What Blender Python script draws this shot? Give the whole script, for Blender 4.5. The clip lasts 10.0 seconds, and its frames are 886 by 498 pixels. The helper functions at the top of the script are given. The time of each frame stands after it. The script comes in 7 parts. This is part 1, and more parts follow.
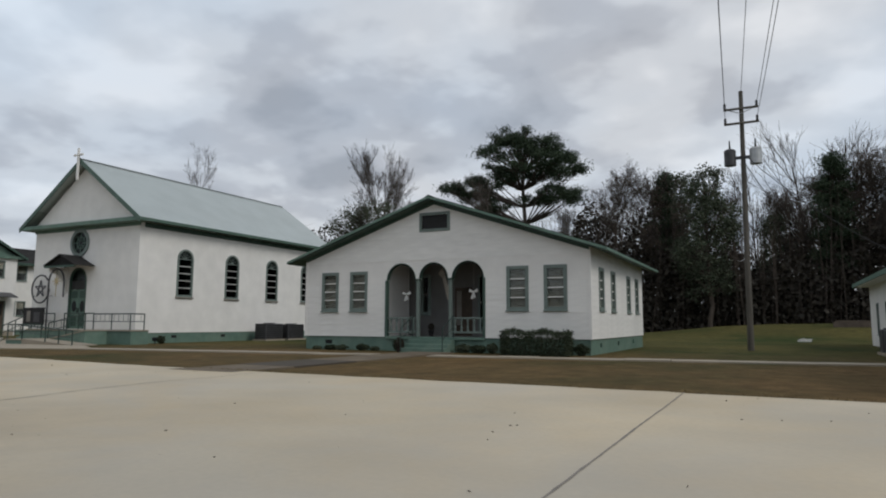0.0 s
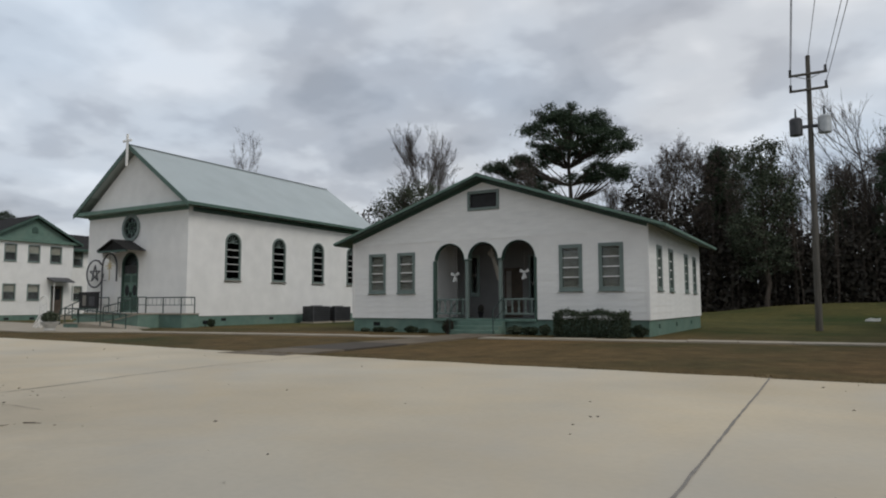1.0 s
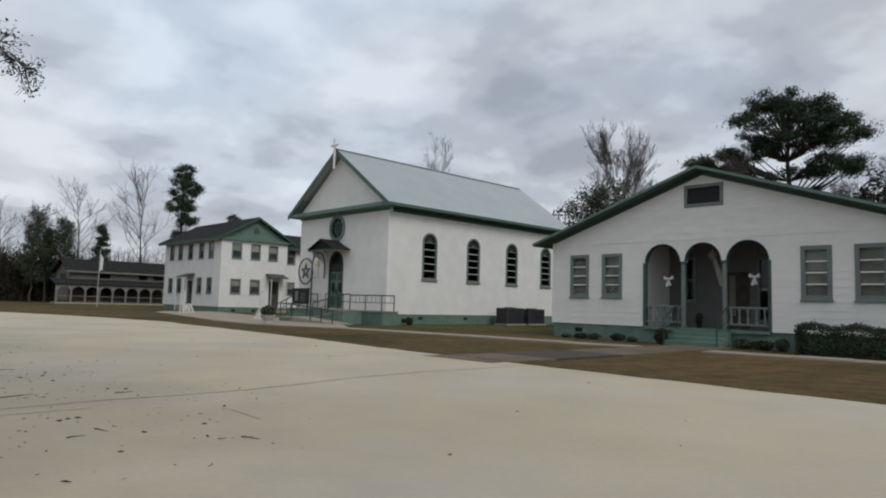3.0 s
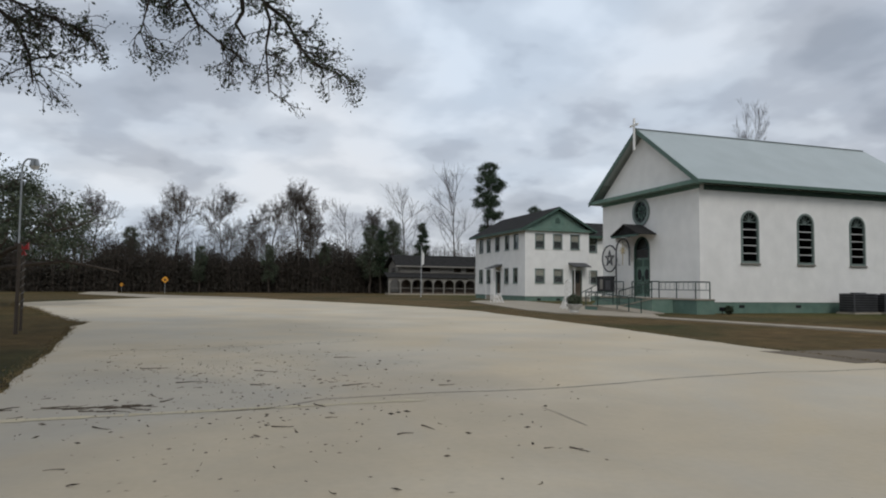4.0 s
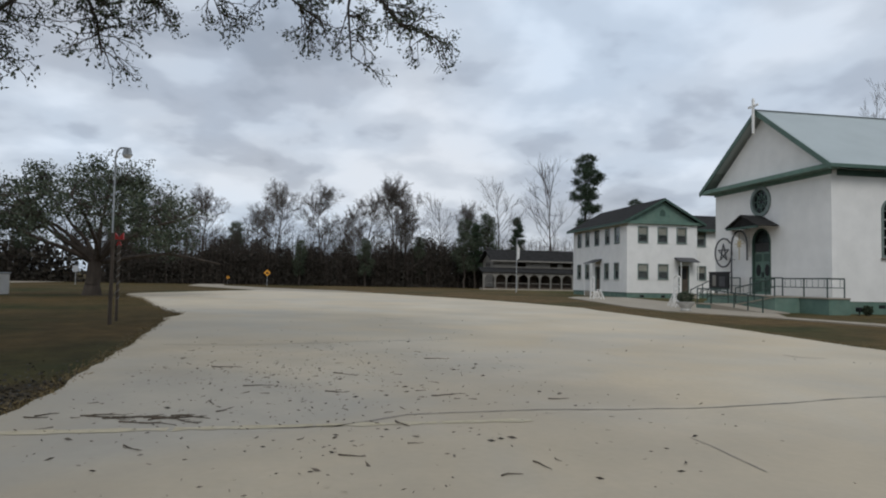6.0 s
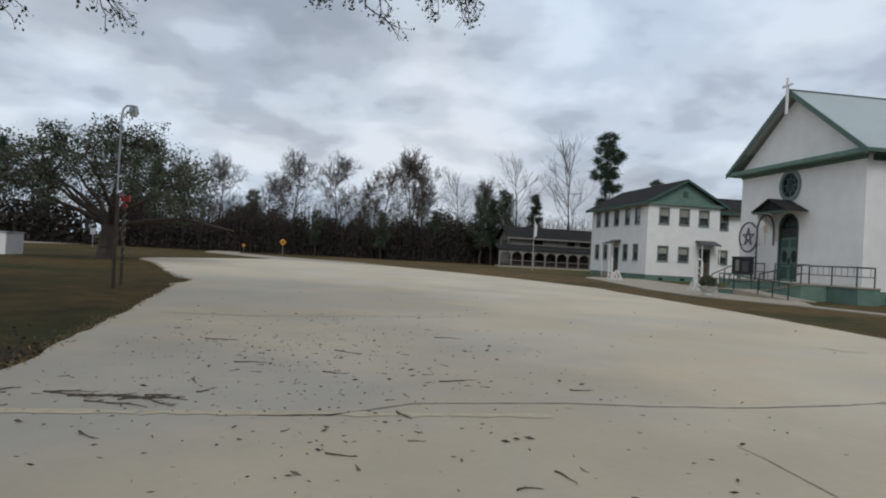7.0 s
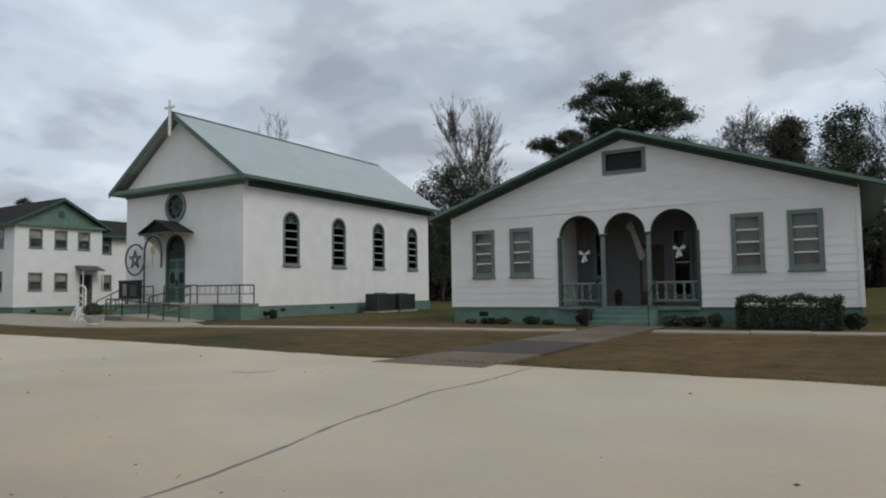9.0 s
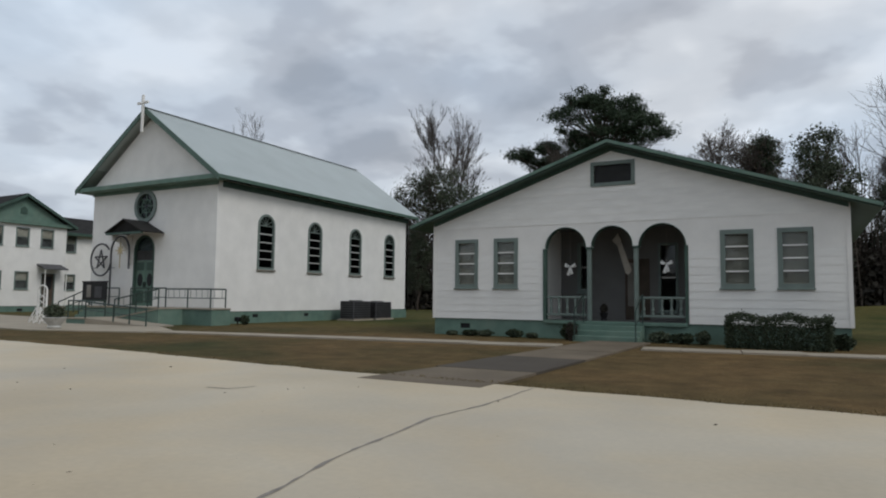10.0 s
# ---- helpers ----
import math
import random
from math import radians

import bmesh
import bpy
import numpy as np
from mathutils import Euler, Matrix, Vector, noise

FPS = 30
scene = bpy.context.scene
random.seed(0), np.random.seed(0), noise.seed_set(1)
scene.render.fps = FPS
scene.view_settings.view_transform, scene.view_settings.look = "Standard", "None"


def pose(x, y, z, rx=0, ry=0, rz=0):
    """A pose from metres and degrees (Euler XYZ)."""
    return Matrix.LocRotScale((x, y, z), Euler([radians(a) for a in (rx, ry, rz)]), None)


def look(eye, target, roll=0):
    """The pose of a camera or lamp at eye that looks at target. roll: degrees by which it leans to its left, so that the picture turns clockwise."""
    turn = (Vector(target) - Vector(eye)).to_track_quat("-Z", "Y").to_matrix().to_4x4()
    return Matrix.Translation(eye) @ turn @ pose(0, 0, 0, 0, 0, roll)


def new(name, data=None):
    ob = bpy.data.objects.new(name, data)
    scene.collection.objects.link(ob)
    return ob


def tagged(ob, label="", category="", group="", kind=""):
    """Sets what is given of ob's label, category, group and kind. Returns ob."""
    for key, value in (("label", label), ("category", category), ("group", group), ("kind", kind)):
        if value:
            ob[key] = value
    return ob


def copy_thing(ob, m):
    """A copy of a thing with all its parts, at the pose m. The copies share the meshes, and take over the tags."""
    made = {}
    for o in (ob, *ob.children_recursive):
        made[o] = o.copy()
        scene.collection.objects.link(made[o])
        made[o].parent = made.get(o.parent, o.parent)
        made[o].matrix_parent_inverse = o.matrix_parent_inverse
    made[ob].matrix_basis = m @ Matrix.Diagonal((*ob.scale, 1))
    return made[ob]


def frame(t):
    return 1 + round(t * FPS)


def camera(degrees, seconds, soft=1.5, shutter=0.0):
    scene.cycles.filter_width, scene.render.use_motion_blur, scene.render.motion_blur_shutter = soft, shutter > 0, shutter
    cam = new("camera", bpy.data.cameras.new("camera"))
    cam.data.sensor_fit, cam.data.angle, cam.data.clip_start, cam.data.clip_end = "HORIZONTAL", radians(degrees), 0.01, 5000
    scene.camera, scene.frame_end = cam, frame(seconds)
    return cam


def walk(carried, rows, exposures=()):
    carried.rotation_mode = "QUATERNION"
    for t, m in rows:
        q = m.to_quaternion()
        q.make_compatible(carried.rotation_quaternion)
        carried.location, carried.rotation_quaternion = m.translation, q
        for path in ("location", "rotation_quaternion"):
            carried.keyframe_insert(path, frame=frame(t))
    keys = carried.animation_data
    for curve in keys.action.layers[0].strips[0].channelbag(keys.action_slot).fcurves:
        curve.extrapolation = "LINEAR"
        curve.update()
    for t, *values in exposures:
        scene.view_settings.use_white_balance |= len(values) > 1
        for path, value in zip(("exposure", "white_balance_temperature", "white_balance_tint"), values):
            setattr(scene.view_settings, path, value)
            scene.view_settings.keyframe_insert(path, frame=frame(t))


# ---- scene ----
cam = camera(67.9, 10.0, soft=2.0)
PATH = [
    (0, (20.056, -25.473, 1.19), (19.17, -23.694, 1.414), 0.2),
    (0.5, (19.766, -25.267, 1.176), (19.063, -23.403, 1.351), -0.5),
    (1, (19.46, -24.91, 1.178), (18.458, -23.188, 1.347), -0.2),
    (1.5, (19.161, -24.687, 1.185), (18.243, -22.921, 1.374), 0.9),
    (2, (18.781, -24.501, 1.174), (17.673, -22.844, 1.34), 1.2),
    (2.2, (18.619, -24.375, 1.177), (17.351, -22.836, 1.329), 0.2),
    (3.3, (17.714, -23.995, 1.251), (16.184, -22.719, 1.423), 1.1),
    (3.5, (17.557, -23.913, 1.255), (15.897, -22.808, 1.406), -0.7),
    (4, (17.11, -23.81, 1.265), (15.211, -23.19, 1.379), 0.6),
    (4.5, (16.681, -23.769, 1.296), (14.744, -23.29, 1.424), -0.1),
    (5, (16.415, -23.637, 1.305), (14.449, -23.298, 1.444), -0.5),
    (5.2, (16.29, -23.602, 1.308), (14.317, -23.31, 1.453), -0.8),
    (6.3, (15.41, -23.452, 1.199), (13.443, -23.096, 1.268), 1.5),
    (6.5, (15.268, -23.407, 1.208), (13.294, -23.087, 1.243), 0.8),
    (7, (14.92, -23.358, 1.204), (12.943, -23.061, 1.222), 3.1),
    (7.5, (14.503, -23.333, 1.224), (12.568, -22.829, 1.246), 2.3),
    (8, (14.038, -23.158, 1.18), (12.173, -22.436, 1.223), 1.5),
    (8.5, (13.621, -22.819, 1.128), (12.16, -21.454, 1.188), 3.7),
    (9, (13.231, -22.603, 1.211), (12.2, -20.894, 1.339), -0.8),
    (9.5, (12.941, -22.381, 1.227), (11.853, -20.712, 1.4), 1.0),
    (10, (12.546, -22.186, 1.288), (11.589, -20.437, 1.44), 0.6),
]
walk(cam, [(t, look(eye, target, roll)) for t, eye, target, roll in PATH],
     exposures=[(0, 0, 6500, 10), (2, 0, 6450, 10), (3.5, 0, 6400, 10), (5, 0, 6280, 10), (7, 0, 6200, 9.5), (8.5, 0, 6280, 9.5), (10, 0, 6350, 9.5)])

# ---- world and sun ----
SUN_EL, SUN_AZ = 42.0, 98.0
world = bpy.data.worlds.new("overcast_sky")
scene.world = world
world.use_nodes = True
wt = world.node_tree
wt.nodes.clear()


def wnode(kind, **kw):
    n = wt.nodes.new(kind)
    for k, v in kw.items():
        n.inputs[k].default_value = v
    return n


w_co = wnode("ShaderNodeTexCoord")
w_sep = wnode("ShaderNodeSeparateXYZ")
wt.links.new(w_co.outputs["Generated"], w_sep.inputs[0])
# cloud deck: the view direction laid onto a flat layer overhead
w_add = wnode("ShaderNodeMath"); w_add.operation = "MAXIMUM"; w_add.inputs[1].default_value = 0.0
wt.links.new(w_sep.outputs["Z"], w_add.inputs[0])
w_h = wnode("ShaderNodeMath"); w_h.operation = "ADD"; w_h.inputs[1].default_value = 0.27
wt.links.new(w_add.outputs[0], w_h.inputs[0])
w_dx = wnode("ShaderNodeMath"); w_dx.operation = "DIVIDE"
w_dy = wnode("ShaderNodeMath"); w_dy.operation = "DIVIDE"
wt.links.new(w_sep.outputs["X"], w_dx.inputs[0]); wt.links.new(w_h.outputs[0], w_dx.inputs[1])
wt.links.new(w_sep.outputs["Y"], w_dy.inputs[0]); wt.links.new(w_h.outputs[0], w_dy.inputs[1])
w_c = wnode("ShaderNodeCombineXYZ")
wt.links.new(w_dx.outputs[0], w_c.inputs[0]); wt.links.new(w_dy.outputs[0], w_c.inputs[1])
w_n1 = wnode("ShaderNodeTexNoise", Scale=1.0, Detail=5.0, Roughness=0.45, Distortion=0.15)
w_n2 = wnode("ShaderNodeTexNoise", Scale=3.4, Detail=4.0, Roughness=0.45, Distortion=0.1)
wt.links.new(w_c.outputs[0], w_n1.inputs["Vector"]); wt.links.new(w_c.outputs[0], w_n2.inputs["Vector"])
w_mx = wnode("ShaderNodeMix"); w_mx.data_type = "FLOAT"; w_mx.inputs[0].default_value = 0.5
wt.links.new(w_n1.outputs["Fac"], w_mx.inputs[2]); wt.links.new(w_n2.outputs["Fac"], w_mx.inputs[3])
w_r = wnode("ShaderNodeValToRGB")
w_r.color_ramp.interpolation = "EASE"
stops = [(0.37, (0.36, 0.40, 0.455)), (0.45, (0.475, 0.52, 0.58)), (0.51, (0.61, 0.665, 0.725)), (0.60, (0.755, 0.81, 0.865))]
el = w_r.color_ramp.elements
while len(el) < len(stops):
    el.new(0.5)
for e, (p, c) in zip(el, stops):
    e.position, e.color = p, (*c, 1)
wt.links.new(w_mx.outputs[0], w_r.inputs[0])
w_sky = wnode("ShaderNodeTexSky")
w_sky.sky_type, w_sky.sun_disc = "NISHITA", False
w_sky.sun_elevation, w_sky.sun_rotation = radians(SUN_EL), radians(SUN_AZ)
w_b1 = wnode("ShaderNodeBackground", Strength=1.11)
w_b2 = wnode("ShaderNodeBackground", Strength=0.05)
# thin cloud lets blue through in places, thick cloud stays grey
w_n3 = wnode("ShaderNodeTexNoise", Scale=0.9, Detail=4.0, Roughness=0.5)
w_off = wnode("ShaderNodeVectorMath"); w_off.operation = "ADD"; w_off.inputs[1].default_value = (7.3, 2.1, 4.0)
wt.links.new(w_c.outputs[0], w_off.inputs[0]); wt.links.new(w_off.outputs[0], w_n3.inputs["Vector"])
w_hue = wnode("ShaderNodeValToRGB")
w_hue.color_ramp.elements[0].position, w_hue.color_ramp.elements[0].color = 0.38, (1.0, 0.955, 0.925, 1)
w_hue.color_ramp.elements[1].position, w_hue.color_ramp.elements[1].color = 0.62, (0.92, 0.955, 1.0, 1)
wt.links.new(w_n3.outputs["Fac"], w_hue.inputs[0])
w_tint = wnode("ShaderNodeMix"); w_tint.data_type = "RGBA"; w_tint.blend_type = "MULTIPLY"; w_tint.inputs[0].default_value = 1.0
wt.links.new(w_r.outputs[0], w_tint.inputs[6]); wt.links.new(w_hue.outputs[0], w_tint.inputs[7])
wt.links.new(w_tint.outputs[2], w_b1.inputs[0]); wt.links.new(w_sky.outputs[0], w_b2.inputs[0])
w_ms = wnode("ShaderNodeMixShader", Fac=0.12)
wt.links.new(w_b1.outputs[0], w_ms.inputs[1]); wt.links.new(w_b2.outputs[0], w_ms.inputs[2])
w_out = wnode("ShaderNodeOutputWorld")
wt.links.new(w_ms.outputs[0], w_out.inputs[0])

sun = new("sun", bpy.data.lights.new("sun", "SUN"))
sun.data.energy, sun.data.angle, sun.data.color = 1.0, radians(25), (1.0, 0.97, 0.92)
_a, _e = radians(SUN_AZ), radians(SUN_EL)
sun.matrix_world = look((math.sin(_a) * math.cos(_e) * 100, math.cos(_a) * math.cos(_e) * 100, math.sin(_e) * 100), (0, 0, 0))


# ---- materials ----
def material(name, base, rough=0.7, vary=0.12, scale=3.0, fine=40.0, bump=0.15, metal=0.0, stain=None, stain_amt=0.0, spec=0.3, stretch=(1, 1, 1), dist=0.02):
    """A painted or natural surface: two scales of tone, stains of their own shape and a fine relief."""
    m = bpy.data.materials.new(name)
    m.use_nodes = True
    t = m.node_tree
    p = t.nodes["Principled BSDF"]
    p.inputs["Roughness"].default_value, p.inputs["Metallic"].default_value = rough, metal
    p.inputs["Specular IOR Level"].default_value = spec
    co = t.nodes.new("ShaderNodeTexCoord")
    mp = t.nodes.new("ShaderNodeMapping")
    mp.inputs["Scale"].default_value = stretch
    t.links.new(co.outputs["Object"], mp.inputs[0])
    n1 = t.nodes.new("ShaderNodeTexNoise"); n1.inputs["Scale"].default_value = scale; n1.inputs["Detail"].default_value = 5
    n2 = t.nodes.new("ShaderNodeTexNoise"); n2.inputs["Scale"].default_value = fine; n2.inputs["Detail"].default_value = 3
    for n in (n1, n2):
        t.links.new(mp.outputs[0], n.inputs["Vector"])
    info = t.nodes.new("ShaderNodeObjectInfo")
    r1 = t.nodes.new("ShaderNodeValToRGB")
    lo, hi = [max(0, c * (1 - vary)) for c in base], [min(1, c * (1 + vary)) for c in base]
    r1.color_ramp.elements[0].position, r1.color_ramp.elements[1].position = 0.3, 0.7
    r1.color_ramp.elements[0].color, r1.color_ramp.elements[1].color = (*lo, 1), (*hi, 1)
    t.links.new(n1.outputs["Fac"], r1.inputs[0])
    mul = t.nodes.new("ShaderNodeMix"); mul.data_type = "RGBA"; mul.blend_type = "MULTIPLY"; mul.inputs[0].default_value = 1.0
    f = t.nodes.new("ShaderNodeMapRange")
    f.inputs[3].default_value, f.inputs[4].default_value = 1 - vary, 1 + vary * 0.6
    t.links.new(n2.outputs["Fac"], f.inputs[0])
    rnd = t.nodes.new("ShaderNodeMapRange"); rnd.inputs[3].default_value, rnd.inputs[4].default_value = 1 - vary * 0.5, 1 + vary * 0.3
    t.links.new(info.outputs["Random"], rnd.inputs[0])
    mm = t.nodes.new("ShaderNodeMath"); mm.operation = "MULTIPLY"
    t.links.new(f.outputs[0], mm.inputs[0]); t.links.new(rnd.outputs[0], mm.inputs[1])
    t.links.new(r1.outputs[0], mul.inputs[6]); t.links.new(mm.outputs[0], mul.inputs[7])
    col = mul.outputs[2]
    if stain:
        n3 = t.nodes.new("ShaderNodeTexNoise"); n3.inputs["Scale"].default_value = scale * 0.35; n3.inputs["Detail"].default_value = 8; n3.inputs["Roughness"].default_value = 0.65
        t.links.new(mp.outputs[0], n3.inputs["Vector"])
        mr = t.nodes.new("ShaderNodeMapRange"); mr.inputs[1].default_value, mr.inputs[2].default_value, mr.inputs[4].default_value = 0.48, 0.72, stain_amt
        t.links.new(n3.outputs["Fac"], mr.inputs[0])
        mx = t.nodes.new("ShaderNodeMix"); mx.data_type = "RGBA"
        t.links.new(mr.outputs[0], mx.inputs[0]); t.links.new(col, mx.inputs[6]); mx.inputs[7].default_value = (*stain, 1)
        col = mx.outputs[2]
    t.links.new(col, p.inputs["Base Color"])
    if bump:
        b = t.nodes.new("ShaderNodeBump"); b.inputs["Strength"].default_value, b.inputs["Distance"].default_value = bump, dist
        t.links.new(n2.outputs["Fac"], b.inputs["Height"]); t.links.new(b.outputs[0], p.inputs["Normal"])
    return m


WHITE = material("white_paint", (0.805, 0.785, 0.745), 0.6, 0.05, 1.2, 30, 0.12, stain=(0.66, 0.65, 0.61), stain_amt=0.35)
SIDING = material("white_siding", (0.81, 0.795, 0.755), 0.55, 0.05, 1.5, 25, 0.15, stain=(0.68, 0.67, 0.63), stain_amt=0.3, stretch=(1, 1, 4))
GREEN = material("green_paint", (0.125, 0.20, 0.16), 0.6, 0.14, 2.0, 35, 0.15, stain=(0.20, 0.25, 0.20), stain_amt=0.5)
TRIM = material("dark_green_trim", (0.055, 0.095, 0.075), 0.5, 0.12, 2.0, 30, 0.1)
CHTRIM = material("church_green_trim", (0.085, 0.14, 0.11), 0.5, 0.12, 2.0, 30, 0.1)
FRAME = material("grey_green_window_paint", (0.165, 0.205, 0.185), 0.5, 0.10, 3.0, 40, 0.1)
METALROOF = material("pale_metal_roof", (0.40, 0.44, 0.43), 0.42, 0.06, 0.6, 12, 0.1, metal=0.15, stain=(0.33, 0.35, 0.34), stain_amt=0.4)
SHINGLE = material("dark_roof_shingle", (0.032, 0.031, 0.03), 0.95, 0.25, 2.0, 25, 0.4, spec=0.06)
SOFFIT = material("soffit_paint", (0.24, 0.27, 0.25), 0.7, 0.08)
# near-black puts the unlit rooms' shade into their floors and ceilings
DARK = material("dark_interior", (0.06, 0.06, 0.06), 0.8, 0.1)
# plaster grey, lowered so its colour carries the porch recess's shade
PORCH = material("shaded_grey_plaster", (0.16, 0.157, 0.15), 0.7, 0.08, 1.5, 30)
BLIND = material("window_shade", (0.30, 0.27, 0.225), 0.8, 0.10, 4, 30, 0.05)
CURTAIN = material("curtain", (0.5, 0.5, 0.48), 0.9, 0.12, 3, 20, 0.1)
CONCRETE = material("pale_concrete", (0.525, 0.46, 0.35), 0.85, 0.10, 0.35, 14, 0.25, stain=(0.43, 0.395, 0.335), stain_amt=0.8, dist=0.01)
def patches(m, warm, cool, scale):
    """Broad tan and grey weathering over a material's colour."""
    t = m.node_tree
    p = t.nodes["Principled BSDF"]
    src = p.inputs["Base Color"].links[0].from_socket
    co = t.nodes.new("ShaderNodeTexCoord")
    n = t.nodes.new("ShaderNodeTexNoise"); n.inputs["Scale"].default_value, n.inputs["Detail"].default_value, n.inputs["Roughness"].default_value, n.inputs["Distortion"].default_value = scale, 6, 0.6, 0.6
    t.links.new(co.outputs["Object"], n.inputs["Vector"])
    r = t.nodes.new("ShaderNodeValToRGB")
    e = r.color_ramp.elements
    e[0].position, e[0].color, e[1].position, e[1].color = 0.38, (*cool, 1), 0.62, (*warm, 1)
    t.links.new(n.outputs["Fac"], r.inputs[0])
    mx = t.nodes.new("ShaderNodeMix"); mx.data_type = "RGBA"; mx.blend_type = "MULTIPLY"; mx.inputs[0].default_value = 1.0
    t.links.new(src, mx.inputs[6]); t.links.new(r.outputs[0], mx.inputs[7]); t.links.new(mx.outputs[2], p.inputs["Base Color"])


def oak_shade(m, centre, radius, colour, amount):
    """A broad grey patch with a ragged edge, the tree's shade put into the colour."""
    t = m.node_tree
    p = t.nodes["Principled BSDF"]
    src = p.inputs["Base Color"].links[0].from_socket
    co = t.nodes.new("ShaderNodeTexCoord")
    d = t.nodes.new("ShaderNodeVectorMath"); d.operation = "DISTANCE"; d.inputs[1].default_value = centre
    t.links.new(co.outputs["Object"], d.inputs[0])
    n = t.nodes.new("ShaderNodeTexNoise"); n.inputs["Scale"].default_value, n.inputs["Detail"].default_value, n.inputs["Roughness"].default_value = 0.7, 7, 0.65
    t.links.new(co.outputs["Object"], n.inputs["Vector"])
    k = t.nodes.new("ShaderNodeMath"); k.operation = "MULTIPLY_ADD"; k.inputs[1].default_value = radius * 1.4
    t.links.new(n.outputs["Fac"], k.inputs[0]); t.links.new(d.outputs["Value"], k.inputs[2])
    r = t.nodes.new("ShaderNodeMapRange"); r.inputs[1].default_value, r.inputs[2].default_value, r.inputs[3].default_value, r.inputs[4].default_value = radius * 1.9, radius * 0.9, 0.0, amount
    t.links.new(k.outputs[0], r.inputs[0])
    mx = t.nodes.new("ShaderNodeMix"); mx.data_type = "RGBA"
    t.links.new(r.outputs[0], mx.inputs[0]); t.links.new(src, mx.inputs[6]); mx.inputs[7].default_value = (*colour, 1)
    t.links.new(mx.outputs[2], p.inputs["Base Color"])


# shade under the overhanging oak, painted into the concrete's colour
oak_shade(CONCRETE, (9.5, -26.5, 0.0), 6.0, (0.34, 0.315, 0.265), 0.7)
patches(CONCRETE, (1.0, 0.955, 0.89), (0.95, 0.96, 0.985), 0.3)
WALKC = material("path_concrete", (0.33, 0.285, 0.22), 0.9, 0.10, 0.8, 20, 0.3, stain=(0.27, 0.25, 0.21), stain_amt=0.6)
SLABDARK = material("stained_concrete", (0.075, 0.062, 0.048), 0.9, 0.12, 0.8, 20, 0.3)
PATHC = material("soiled_path_concrete", (0.15, 0.12, 0.085), 0.9, 0.2, 0.8, 20, 0.3, stain=(0.085, 0.068, 0.045), stain_amt=0.7)
SOIL = material("dark_soil", (0.062, 0.050, 0.030), 0.98, 0.3, 1.5, 18, 0.6, stain=(0.07, 0.055, 0.035), stain_amt=0.8, spec=0.05)
CRACK = material("crack_fill", (0.265, 0.24, 0.21), 0.95, 0.2, 5, 60, 0.3)
YELLOW = material("worn_yellow_paint", (0.475, 0.415, 0.29), 0.85, 0.12, 9.0, 50, 0.1, stain=(0.47, 0.42, 0.335), stain_amt=1.0)
RAIL = material("dark_green_steel", (0.035, 0.06, 0.05), 0.4, 0.15, 6, 50, 0.05, metal=0.3, spec=0.5)
BLACK = material("black_plastic", (0.015, 0.015, 0.016), 0.5, 0.2)
ACGREY = material("weathered_grey_metal", (0.085, 0.085, 0.088), 0.55, 0.2, 3, 30, 0.1, metal=0.4)
GREYMETAL = material("galvanised_steel", (0.42, 0.43, 0.43), 0.45, 0.1, 5, 40, 0.05, metal=0.5)
POLEWOOD = material("weathered_pole_wood", (0.105, 0.095, 0.08), 0.9, 0.25, 2, 18, 0.5, stretch=(6, 6, 0.5))
BARK = material("bark", (0.075, 0.06, 0.048), 0.95, 0.3, 2, 14, 0.6, stretch=(2, 2, 0.6))
BARKGREY = material("grey_bark", (0.085, 0.07, 0.06), 0.95, 0.25, 2, 14, 0.5, stretch=(2, 2, 0.6))
TWIG = material("dry_twig", (0.10, 0.08, 0.06), 0.95, 0.3, 3, 20, 0.2)
RED = material("red_plastic", (0.42, 0.035, 0.03), 0.5, 0.15)
SIGNYEL = material("amber_sign", (0.75, 0.33, 0.03), 0.5, 0.1)
STONEW = material("white_cast_stone", (0.55, 0.54, 0.51), 0.8, 0.12, 6, 40, 0.3, stain=(0.3, 0.3, 0.27), stain_amt=0.5)
GOLD = material("brass_star", (0.52, 0.42, 0.24), 0.4, 0.15, metal=0.5)
CLOTH = material("white_ribbon", (0.7, 0.69, 0.66), 0.8, 0.1)
BROWNW = material("brown_timber", (0.10, 0.078, 0.06), 0.85, 0.25, 2, 20, 0.3)
GREYBOARD = material("faded_grey_boards", (0.22, 0.205, 0.18), 0.85, 0.15, 2, 20, 0.3)


def leafmat(name, c1, c2, rough=0.6):
    m = bpy.data.materials.new(name)
    m.use_nodes = True
    t = m.node_tree
    p = t.nodes["Principled BSDF"]
    g = t.nodes.new("ShaderNodeNewGeometry")
    r = t.nodes.new("ShaderNodeValToRGB")
    r.color_ramp.elements[0].color, r.color_ramp.elements[1].color = (*c1, 1), (*c2, 1)
    t.links.new(g.outputs["Random Per Island"], r.inputs[0])
    t.links.new(r.outputs[0], p.inputs["Base Color"])
    p.inputs["Roughness"].default_value = rough
    p.inputs["Specular IOR Level"].default_value = 0.2
    return m


